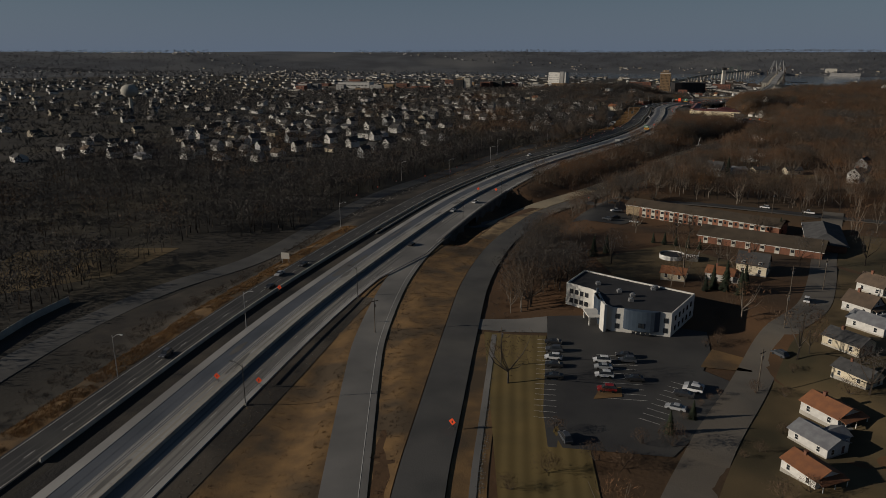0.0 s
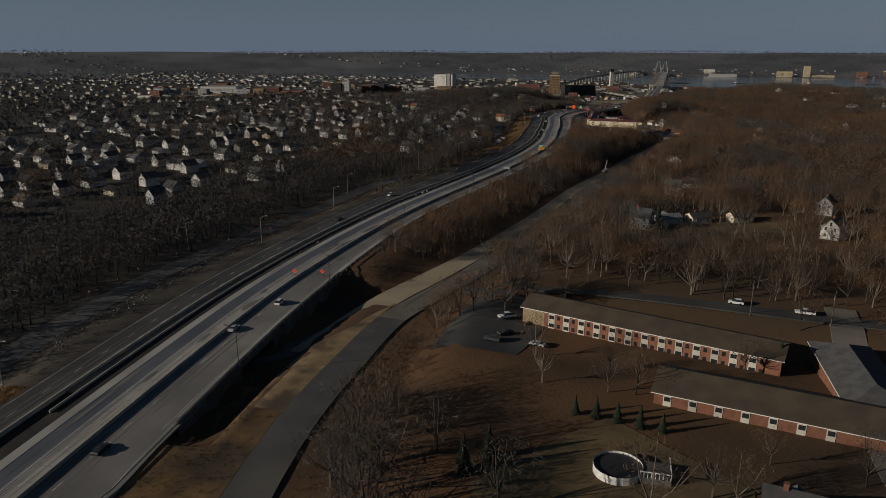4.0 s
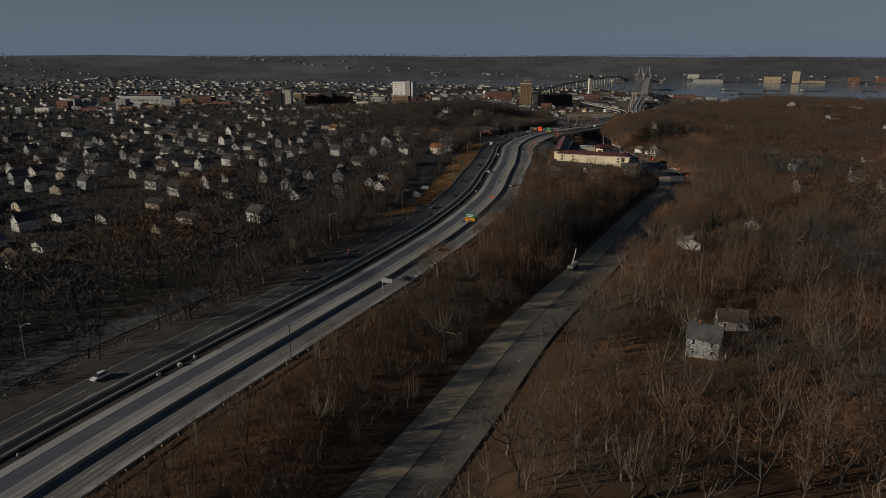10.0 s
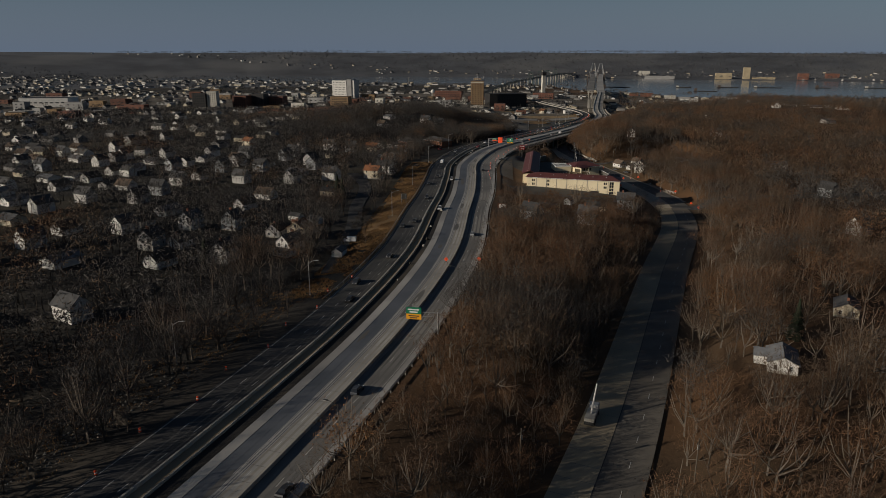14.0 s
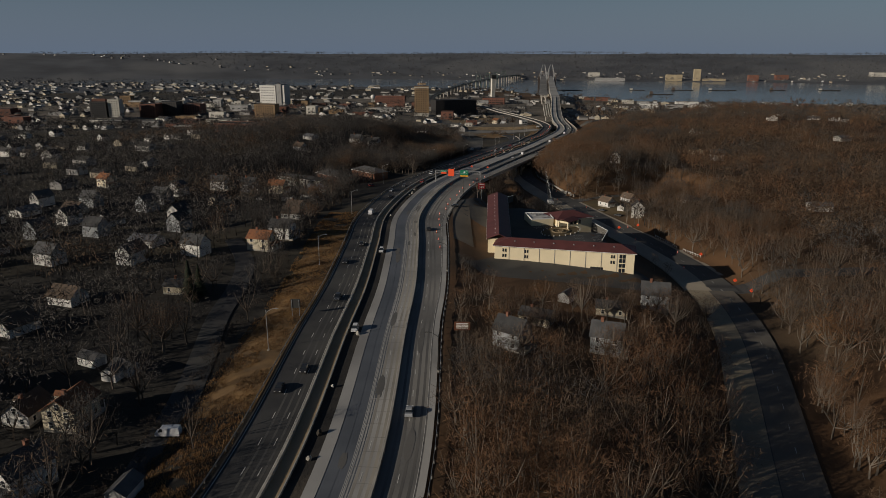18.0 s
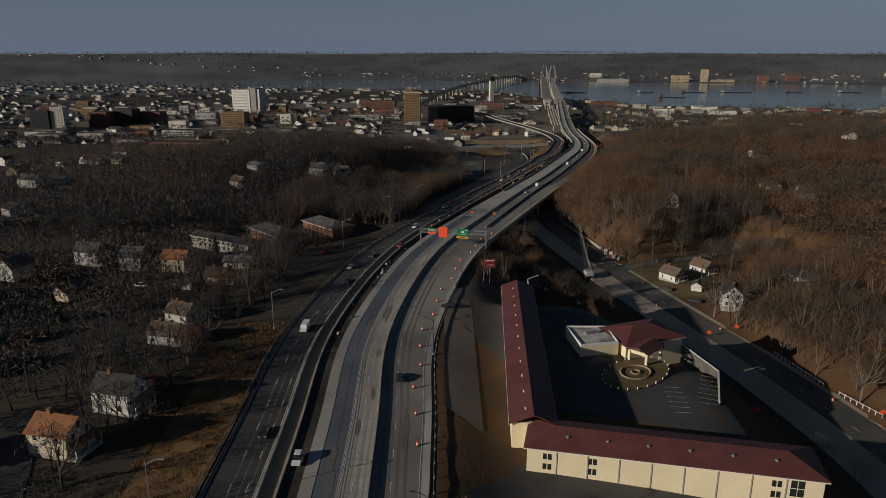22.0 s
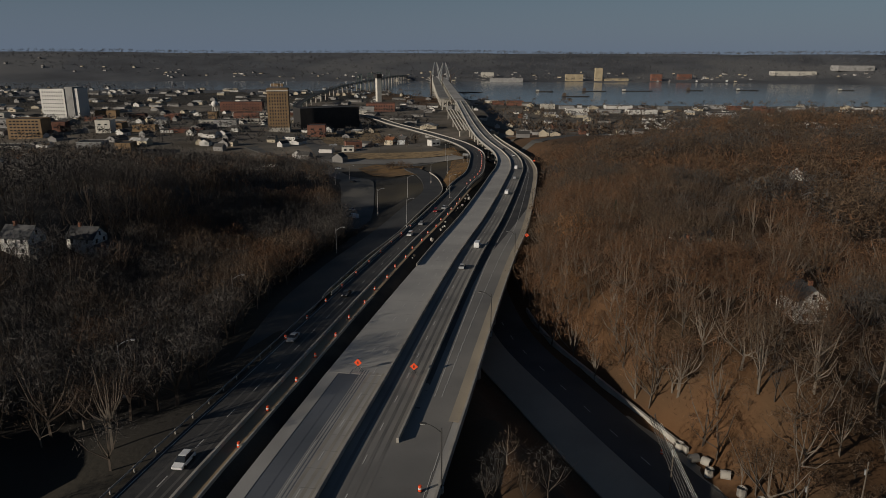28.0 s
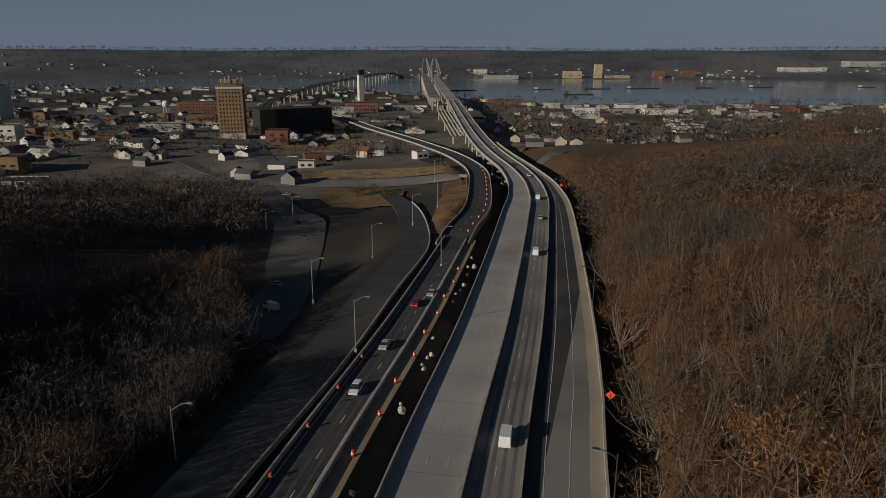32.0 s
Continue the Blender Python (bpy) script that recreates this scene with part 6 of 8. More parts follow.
part("white_slab", box(B(), 30, -10, -2, 36, 14, 45.0), WHITE, wt, "", pose(0, 0, 0, 0, 0, -34))
tower("dark_box_building", 646, 1880, 80, 32, -4.0, 0.0, DARKB, "long black glass-faced building", 4, 14, 4.4, 2.2, sides=())
st = thing("stack_tower", "tall white tower with a black top", "tower", m=pose(905, 2310, -34))
part("shaft", prism(B(), [(-4.5, -4.5), (4.5, -4.5), (4.5, 4.5), (-4.5, 4.5)], 0, 50), PALE, st)
part("cap", box(B(), -5.6, -5.6, 50, 5.6, 5.6, 58.5, 0.3), DARKB, st, "black louvred cap")
tower("brick_works", 835, 2137, 50, 24, -20, -0.45, BRICKD, "red brick riverside works by river building", 2, 10, 2, 2.4, sides=(0,))
tower("brick_row", 617, 2241, 72, 20, -18, -0.42, BRICKD, "row of red brick town buildings", 3, 14, 1.6, 1.9, sides=(0,))
tower("pale_row", 543, 1972, 88, 14, -23.5, -0.25, PALE, "long pale low commercial building", 1, 16, 3, 1.6, sides=(0,))
tower("slab_tower", 66, 1902, 18, 16, 6.0, -0.3, PALE, "pale nine-storey concrete slab tower", 8, 4, 1.5, 1.6, sides=(0, 3))
tower("slab_tower", 42, 1905, 26, 14, 2.0, -0.3, DARKB, "dark nine-storey glass office slab", 8, 6, 2, 1.6, sides=(0,))
tower("tan_block", 305, 1873, 36, 22, -5.0, -0.45, TAN, "tan brick seven-storey office block", 6, 8, 2.4, 1.5, sides=(0,))
tower("parking_deck", 230, 1808, 46, 26, -22.0, -0.47, PALE, "white open concrete parking deck", 3, 7, 5.0, 1.4, sides=(0,))
tower("parking_deck", 288, 1780, 38, 26, -22.5, -0.47, PALE, "white open concrete parking deck", 3, 6, 5.0, 1.4, sides=(0,))
tower("brick_block", 118, 1925, 28, 26, -4.0, -0.4, BRICKD, "tall dark brick hotel block", 6, 6, 1.6, 1.7, sides=(0,))
tower("brick_block", 150, 1942, 30, 26, -2.0, -0.4, DARKB, "dark flat-roofed town block", 6, 6, 1.6, 1.7, sides=(0,))
tower("brick_block", 186, 1955, 34, 24, -8.0, -0.4, BRICKD, "red brick office block downtown", 5, 7, 1.6, 1.7, sides=(0,))
tower("small_tower", 53, 2240, 22, 18, -8, -0.3, TAN, "tan brick riverside apartment tower", 5, 5, 1.5, 1.6, sides=(0,))
tower("school", 243, 1405, 60, 22, 9.5, -0.45, BRICKD, "long red brick school with flat roof", 2, 14, 2.0, 2.0, sides=(0,))
tower("office_left", -85, 1760, 60, 24, -14, -0.2, GREYB, "grey low riverside office block", 3, 12, 2.5, 1.6, sides=(0,))
tower("arena", -245, 2010, 90, 50, -8, -0.15, WHITE, "white curved-roof arena by the river", 1, 8, 6, 2.0, sides=(0,))
tr = random.Random(9)
small = 0
for i in range(900):
    x, y = tr.uniform(-420, 940), tr.uniform(1520, 2150)
    s, d = HWY.near(x, y)
    sr, drr = RAMPL.near(x, y)
    if abs(d[0]) < 75 or abs(drr[0]) < 26 or d[0] > 0 or gh(x, y) > -18 or small > 100 or (430 < x < 720 and y < 1790):
        continue
    w, dp, h = tr.uniform(12, 38), tr.uniform(10, 22), tr.choice((5, 6, 7, 9, 11, 14))
    if any((x - bx) ** 2 + (y - by) ** 2 < (br * 0.9 + max(w, dp) / 2) ** 2 for bx, by, br in BUILT):
        continue
    wall = tr.choice((BRICKD, BRICKD, GREYB, PALE, TAN, GREYB))
    e = tower("town_building", x, y, w, dp, gh(x, y) + h, -0.4, wall, {BRICKD: "low dark brick town building", GREYB: "low grey town building", PALE: "low pale town building", TAN: "low tan town building"}[wall], 1 if h < 12 else 2, max(2, int(w / 10)), 3.2, 1.6, sides=(0,))
    small += 1
for i, (x, y) in enumerate(((562, 1578), (574, 1596), (640, 1560), (600, 1655))):
    w = (11, 15, 9, 20, 10)[i % 5]
    wall = (PALE, BRICKD, WHITE, TAN)[i % 4]
    tower("corner_shop", x, y, w, 9, gh(x, y) + (4.5, 6.5, 5.0)[i % 3], -0.4 + 0.2 * (i % 3), wall, {PALE: "pale flat-roofed corner shop", BRICKD: "brick flat-roofed corner shop", WHITE: "white flat-roofed corner shop", TAN: "tan flat-roofed corner shop"}[wall], 1, 2, 2.4, 1.6, sides=(0,))
# riverside flats to the right of the bridge: sheds and houses
for i in range(500):
    x, y = tr.uniform(740, 1700), tr.uniform(1330, 2250)
    s, d = HWY.near(x, y)
    u, v = river(np.array([x]), np.array([y]))
    if d[0] < 40 or gh(x, y) > -24 or u[0] > -60 or small > 165:
        continue
    if any((x - bx) ** 2 + (y - by) ** 2 < (br + 10) ** 2 for bx, by, br in BUILT):
        continue
    if tr.random() < 0.6 and u[0] < -300:
        put_small(tr.choice((0, 1, 3, 4, 5)), x, y, tr.choice((-0.5, 1.07)) + tr.uniform(-0.1, 0.1))
    else:
        w = tr.uniform(16, 50)
        wall = tr.choice((PALE, GREYB, BRICKD, WHITE))
        tower("warehouse", x, y, w, w * 0.5, gh(x, y) + tr.uniform(5, 9), -0.5 + tr.choice((0, 0, 0.4)), wall, {PALE: "pale low riverside warehouse shed", GREYB: "grey low riverside storage shed", BRICKD: "brick riverside works by river", WHITE: "white low riverside warehouse shed"}[wall], 1, 3, 2.5, 1.5, sides=())
    small += 1

# ---- river, bridges, far bank ----
GREENST = mat("dark green bridge steel", (0.045, 0.075, 0.065), (0.035, 0.055, 0.05), 0.55, 0.3, space="object")
WHITEST = mat("pale arch steel", (0.30, 0.30, 0.29), (0.25, 0.25, 0.24), 0.5, 0.3, space="object")
RUSTST = mat("brown girder steel", (0.10, 0.075, 0.06), (0.07, 0.055, 0.045), 0.7, 0.3, space="object")
MAIN = Line([(951.6, 2057.8), (1040, 2240), (1160, 2480), (1320, 2800), (1480, 3120), (1620, 3420)])
bz = lambda s: np.interp(s, [0, 300, 850, 1300, 1540], [-15, -11, -7, -14, -26])
setting(ribbon("bridge_deck", MAIN, 0, MAIN.length, -9, 9, 0.1, CONCRETE, bz, 2.2, 20.0), "pale concrete deck of the new river bridge", "bridge")
setting(ribbon("bridge_deck_twin", MAIN, 60, MAIN.length, -34, -16, 0.1, WORNCONC, bz, 2.2, 20.0), "unfinished twin deck of the new river bridge", "bridge")
for s in np.arange(40, MAIN.length - 40, 70.0):
    for off in (0, -25):
        x, y = MAIN.at(s, off)
        p = thing("bridge_pier", "tall concrete river bridge pier", "bridge pier", "river piers", pose(float(x), float(y), -38, 0, 0, math.degrees(MAIN.heading(s)) - 90))
        h = float(bz(s)) + 36
        part("cap", box(B(), -8, -1.4, h - 2.2, 8, 1.4, h, 0.1), WALLC, p)
        for k in (-4.5, 4.5):
            part("column", rod(B(), (k, 0, 0), (k, 0, h - 2), 1.3, n=8), WALLC, p)
for off, lab in ((0, "pale steel arch ribs leaning together over the river"), (-25, "half-built steel arch beside its twin")):
    a = thing("bridge_arch", lab, "bridge arch", "river arches")
    mid = 830.0
    for side in (-1, 1):
        bm = B()
        prev = None
        full = 1.0 if off == 0 else 0.62
        for t in np.linspace(-1, -1 + 2 * full, 17):
            s = mid + t * 115
            h = 50 * (1 - t * t)
            x, y = MAIN.at(s, off + side * (17 - 14 * (1 - t * t)))
            q = (float(x), float(y), float(bz(s)) - 4 + h)
            if prev:
                rod(bm, prev, q, 1.2, n=4)
            prev = q
        part("rib", bm, WHITEST, a)
    for t in np.linspace(-0.75, 0.75 if off == 0 else 0.1, 9):
        s = mid + t * 115
        h = 50 * (1 - t * t)
        for side in (-1, 1):
            p0 = MAIN.at(s, off + side * (17 - 14 * (1 - t * t)))
            p1 = MAIN.at(s, off + side * 9)
            part("hanger", rod(B(), (float(p0[0]), float(p0[1]), float(bz(s)) - 4 + h), (float(p1[0]), float(p1[1]), float(bz(s))), 0.25, n=4), STEEL, a)
for s, off in ((690, -8), (720, 14), (965, -10), (1000, 12), (640, -40), (905, -38)):
    x, y = MAIN.at(s, off)
    c = thing("tower_crane", "slender lattice construction crane on the river", "crane", "river cranes", pose(float(x), float(y), -36))
    part("mast", box(B(), -1.2, -1.2, 0, 0.9, 0.9, 46), RUSTST, c)
    part("jib", rod(B(), (0, 0, 38), (20, -8, 58), 0.6, 0.4, 4), RUSTST, c)
OLD = Line([(640, 1965), (668, 2080), (700, 2180), (760, 2310), (830, 2440), (975, 2690), (1240, 3080), (1560, 3560)])
oz = lambda s: np.interp(s, [0, 120, 500, 1000, 1500, 1800], [-24, -21, -16, -12.5, -12.5, -20])
ob_ = thing("old_bridge", "dark green suspension bridge across the river", "bridge")
for a_, b_, m_ in ((-6, 6, ASPHALT),):
    ribbon("deck", OLD, 0, OLD.length, a_, b_, 0, m_, oz, 1.0, 20.0, ob_)
for side in (-6.4, 6.4):
    ribbon("top_chord", OLD, 150, OLD.length, side - 0.3, side + 0.3, 1.8, GREENST, oz, 0.5, 20.0, ob_)
    ribbon("lower_chord", OLD, 150, OLD.length, side - 0.3, side + 0.3, -2.6, GREENST, oz, 0.9, 20.0, ob_)
    bm = B()
    for i, s in enumerate(np.arange(150, OLD.length - 14, 12.0)):
        x0, y0 = OLD.at(s, side)
        x1, y1 = OLD.at(s + 12, side)
        z0, z1 = float(oz(s)), float(oz(s + 12))
        up = i % 2
        rod(bm, (float(x0), float(y0), z0 + (1.6 if up else -2.8)), (float(x1), float(y1), z1 + (-2.8 if up else 1.6)), 0.3, n=4)
    part("web", bm, GREENST, ob_)
for s in (980, 1120, 1260, 1420):
    for side in (-6.5, 6.5):
        x, y = OLD.at(s, side)
        z = float(oz(s))
        part("tower_leg", rod(B(), (float(x), float(y), -38), (float(x), float(y), z + 20), 1.4, 1.0, 4), GREENST, ob_)
    for h in (10, 19):
        p0, p1 = OLD.at(s, -6.5), OLD.at(s, 6.5)
        part("tower_brace", rod(B(), (float(p0[0]), float(p0[1]), z + h), (float(p1[0]), float(p1[1]), z + h), 0.9, n=4), GREENST, ob_)
for s in np.arange(60, OLD.length, 55.0):
    x, y = OLD.at(s)
    part("bent", rod(B(), (float(x), float(y), -38), (float(x), float(y), float(oz(s)) - 1), 1.4, n=6), WALLC, ob_)
# girders of a bridge not yet decked
gd = thing("bridge_girders", "bare steel girders awaiting a deck", "girders")
for k in range(8):
    f = k / 7
    a, b = Vector((744 + 24 * f, 1697 - 13 * f, -21.5)), Vector((870 + 27 * f, 1957 - 14 * f, -20))
    part("girder", rod(B(), a, b, 0.9, n=4), WALLC, gd)
for f in (0.02, 0.5, 0.98):
    x, y = 744 + 126 * f + 12, 1697 + 260 * f - 7
    part("support", box(B(), x - 14, y - 1, -36, x + 14, y + 1, -22.5), WALLC, gd)
# barges
for i, (x, y) in enumerate([(1500, 2560), (1640, 2520), (1760, 2480), (1930, 2430), (2090, 2380), (1290, 2620), (2350, 2250), (1440, 2350), (2560, 2080)]):
    b = thing("barge", "long dark river barge at anchor", "barge", "barges", pose(x, y, -35.4, 0, 0, -28 + 3 * (i % 3)))
    n = 24 + 10 * (i % 3)
    part("hull", prism(B(), [(-n, -5), (n - 4, -5), (n, 0), (n - 4, 5), (-n, 5)], -0.6, 2.0), DARKB, b)
    part("deckhouse", box(B(), -n + 2, -3, 2, -n + 10, 3, 6 + i % 2 * 3), (PALE, RUSTST)[i % 2], b)
ELEVATOR = mat("weathered tan concrete", (0.40, 0.33, 0.22), (0.31, 0.255, 0.17), 0.9, 0.06, 1.0, space="object")
# far bank
for x, y, w, d, h, m, lab in [(2063, 3140, 64, 30, 24, ELEVATOR, "tan grain elevator block on the far bank"), (2130, 3080, 26, 24, 48, ELEVATOR, "tall tan grain elevator tower"), (2190, 3050, 90, 24, 10, ELEVATOR, "low tan mill on the far bank"),
                              (2330, 2985, 40, 20, 24, BRICKD, "red brick hotel on the far bank"), (2450, 2960, 50, 24, 20, BRICKD, "brick building on the far bank"), (2850, 2790, 160, 50, 14, PALE, "long pale factory on the far bank"),
                              (3080, 2700, 140, 60, 18, GREYB, "wide grey factory on the far bank"), (1790, 3190, 120, 26, 12, GREYB, "grey long riverside market hall"), (1850, 3420, 50, 24, 20, PALE, "pale building beyond the river")]:
    tower("far_bank_building", x, y, w, d, gh(x, y) + h, -0.5, m, lab, 1, 2, 1, 1, sides=())
# far houses and sheds, too small to tell apart
def far_roofs(name, n, seed, where, mats, label, big=1.0):
    r = np.random.default_rng(seed)
    x, y = r.uniform(-3400, 4000, n * 40), r.uniform(300, 4700, n * 40)
    ok = where(x, y)
    x, y = x[ok][:n], y[ok][:n]
    z = ground_z(x, y)
    base = np.array([(-1, -1, 0), (1, -1, 0), (1, 1, 0), (-1, 1, 0), (-1, -1, 1), (1, -1, 1), (1, 1, 1), (-1, 1, 1), (0, -1, 1.7), (0, 1, 1.7)], float)
    tri = np.array([(0, 1, 5), (0, 5, 4), (1, 2, 6), (1, 6, 5), (2, 3, 7), (2, 7, 6), (3, 0, 4), (3, 4, 7), (4, 5, 8), (7, 9, 6), (5, 6, 9), (5, 9, 8), (7, 4, 8), (7, 8, 9)])
    mi = np.array([0] * 10 + [1] * 4)
    a = r.choice([-0.7, 0.87], len(x)) + r.normal(0, 0.12, len(x))
    w, d, h = r.uniform(3.2, 5, len(x)) * r.uniform(1, big, len(x)), r.uniform(4, 7.5, len(x)) * r.uniform(1, big, len(x)), r.uniform(2.8, 4.6, len(x))
    c, s = np.cos(a), np.sin(a)
    bx, by = base[None, :, 0] * w[:, None], base[None, :, 1] * d[:, None]
    v = np.stack([bx * c[:, None] - by * s[:, None] + x[:, None], bx * s[:, None] + by * c[:, None] + y[:, None], base[None, :, 2] * h[:, None] + z[:, None]], -1)
    f = (tri[None] + (np.arange(len(x)) * 10)[:, None, None]).reshape(-1, 3)
    ob = mesh(name, v.reshape(-1, 3), f, mats)
    ob.data.polygons.foreach_set("material_index", np.tile(mi, len(x)).astype(np.int32))
    return tagged(ob, label, "houses", kind="stuff")


def suburb(x, y):
    s, d = HWY.near(x, y)
    u, v = river(x, y)
    o = off_path(x, y)
    return in_view(x, y) & (u < -800) & (d < -110) & (o > 250) & (o < 1900) & ~((x < -40) & (y < 520))


def suburb_right(x, y):
    u, v = river(x, y)
    return in_view(x, y) & (u < -420) & (HWY.near(x, y)[1] > 0) & (off_path(x, y) > 400) & (off_path(x, y) < 1800)


def far_bank(x, y):
    u, v = river(x, y)
    return (v > 25) & (v < 260) & in_view(x, y)


def far_hills(x, y):
    r = np.hypot(x - 206, y - 562)
    u, v = river(x, y)
    return in_view(x, y) & (r > 2500) & (r < 3450) & ((u < -60) | (v > 120))


def flats(x, y):
    u, v = river(x, y)
    return (u > -320) & (u < -30) & (v < 0) & in_view(x, y) & (np.abs(HWY.near(x, y)[1]) > 60)


def town(x, y):
    u = (x - 414) * 0.48 + (y - 1116) * 0.877
    ok = in_view(x, y) & (river(x, y)[0] < -25) & (u > 480) & (u < 1750) & (np.abs(HWY.near(x, y)[1]) > 45) & (np.abs(RAMPL.near(x, y)[1]) > 30) & (np.abs(CROSS.near(x, y)[1]) > 14) & (np.abs(AVENUE.near(x, y)[1]) > 16)
    for bx, by, br in BUILT:
        ok &= (x - bx) ** 2 + (y - by) ** 2 > (br + 9) ** 2
    return ok & (x > -900) & (ground_z(x, y) < -22)


WHITEF, CREAMF, GREYF = (mat(n, c, None, 0.8, 0.05, 0.6) for n, c in (("far white siding", (0.62, 0.60, 0.56)), ("far cream siding", (0.46, 0.40, 0.30)), ("far grey siding", (0.24, 0.23, 0.22))))
ROOFF = mat("far shingles", (0.07, 0.066, 0.062), (0.05, 0.048, 0.046), 0.9, 0.05, 0.6)
for i, m in enumerate((WHITEF, CREAMF, GREYF)):
    far_roofs("far_houses", (520, 260, 300)[i], 50 + i, suburb, [m, ROOFF], "distant suburban houses among bare trees")
    far_roofs("far_houses_right", (90, 70, 90)[i], 60 + i, suburb_right, [m, ROOFF], "distant houses in the woods")
    far_roofs("far_bank_houses", (30, 30, 50)[i], 70 + i, far_bank, [m, ROOFF], "distant buildings on the far bank")
    far_roofs("far_hill_houses", (70, 50, 110)[i], 110 + i, far_hills, [m, ROOFF], "tiny distant buildings among far woods")
    far_roofs("town_houses", (130, 180, 280)[i], 90 + i, town, [(WHITEF, CREAMF, GREYF)[i], (ROOFF, ROOFW, ROOFF)[i]], "low town buildings and sheds by the river", 2.4)
    far_roofs("flats_houses", (60, 50, 70)[i], 80 + i, flats, [m, ROOFF], "small riverside buildings")
# water tower
w = thing("water_tower", "pale bulb-shaped water tower on a slim stem", "water tower", m=place(-392, 890))
bm = B()
bmesh.ops.create_uvsphere(bm, u_segments=24, v_segments=12, radius=1.0, matrix=Matrix.LocRotScale((0, 0, 27), None, (10.5, 10.5, 8.0)))
part("tank", bm, PALE, w)
part("stem", rod(rod(B(), (0, 0, 0), (0, 0, 20), 2.4, 2.0, 12), (0, 0, 19), (0, 0, 22), 2.0, 6.0, 12), PALE, w)
part("foot", rod(B(), (0, 0, -1), (0, 0, 3), 5.0, 2.4, 12), PALE, w)
w2 = thing("small_water_tower", "small white water tower on legs in town", "water tower", m=pose(548, 2120, gh(548, 2120)))
bm = B()
bmesh.ops.create_uvsphere(bm, u_segments=16, v_segments=8, radius=1.0, matrix=Matrix.LocRotScale((0, 0, 22), None, (5, 5, 5)))
part("tank", bm, WHITE, w2)
for k in range(4):
    part("leg", rod(B(), (4 * math.cos(k * 1.57), 4 * math.sin(k * 1.57), 0), (3 * math.cos(k * 1.57), 3 * math.sin(k * 1.57), 20), 0.4), PALE, w2)

# ---- street furniture ----
ORANGE = mat("orange reflective sheeting", (0.85, 0.10, 0.03), (0.8, 0.09, 0.03), 0.5, 2.0, space="object")
GREENSIGN = mat("green sign sheeting", (0.01, 0.17, 0.09), (0.01, 0.15, 0.08), 0.5, 2.0, space="object")
AMBER = mat("amber sign sheeting", (0.8, 0.36, 0.02), (0.75, 0.33, 0.02), 0.5, 2.0, space="object")
BROWNSIGN = mat("brown sign sheeting", (0.13, 0.05, 0.025), (0.12, 0.045, 0.024), 0.5, 2.0, space="object")
WOODP = mat("weathered pole wood", (0.13, 0.105, 0.08), (0.09, 0.075, 0.06), 0.9, 1.0, 6.0, 0.3, space="object")
DARKM = mat("dark painted steel", (0.05, 0.048, 0.045), (0.04, 0.04, 0.038), 0.5, 1.0, space="object")
LENS = mat("lamp lens", (0.55, 0.55, 0.52), (0.5, 0.5, 0.48), 0.3, 1.0, space="object")


def lamp(steel, h, arm, label):
    e = thing("street_lamp", label, "street lamp", "street lamps")
    part("pole", rod(B(), (0, 0, -1.0), (0, 0, h), 0.13, 0.08, 8), steel, e)
    bm = B()
    prev = (0, 0, h - 0.8)
    for i in range(1, 7):
        t = i / 6
        q = (arm * t, 0, h - 0.8 + 1.3 * math.sin(t * 1.5))
        rod(bm, prev, q, 0.07, n=6)
        prev = q
    part("arm", bm, steel, e)
    head = part("lamp_head", box(B(), arm - 0.1, -0.2, h + 0.4, arm + 0.9, 0.2, h + 0.6, 0.05), steel, e)
    part("lens", box(B(), arm + 0.1, -0.15, h + 0.34, arm + 0.8, 0.15, h + 0.41), LENS, head)
    part("base", box(B(), -0.3, -0.3, -0.6, 0.3, 0.3, 0.4, 0.04), WALLC, e)
    return e


L1, L2_ = lamp(STEEL, 12.0, 2.6, "tall galvanised street lamp with curved arm"), lamp(DARKM, 10.5, 2.4, "dark slender street lamp at the motorway edge")
first = True
for x, y in [(-83.5, 162.6), (-49.5, 326), (-27, 449), (4, 448), (35, 512), (43, 552), (93, 622), (128.7, 668), (167, 712), (214, 815), (240, 890), (270, 975), (310, 1070), (343, 1126), (374, 1168), (-59.3, 195)]:
    m = place(x, y, math.radians(-20))
    (copy_thing(L1, m) if not first else setattr(L1, "matrix_basis", m))
    first = False
for x, y, z in [(424.3, 1226, -11), (466, 1252, -8.5), (471, 1296, -12), (505, 1333, -14), (514, 1300, -9), (540, 1372, -14), (566, 1398, -14), (598, 1460, -15), (486, 1400, -21), (505, 1425, -21)]:
    copy_thing(L1, pose(x, y, z, 0, 0, -25))
first = True
for y in (150, 225, 330, 395, 470, 545, 620, 700, 790, 870, 945, 1012, 1075, 1130, 1190, 1260):
    s = S(y)
    x, yy = HWY.at(s, float(right_edge(s)) + 0.3)
    m = pose(float(x), float(yy), float(hwy_z(s)), 0, 0, math.degrees(HWY.heading(s)) + 90)
    (copy_thing(L2_, m) if not first else setattr(L2_, "matrix_basis", m))
    first = False

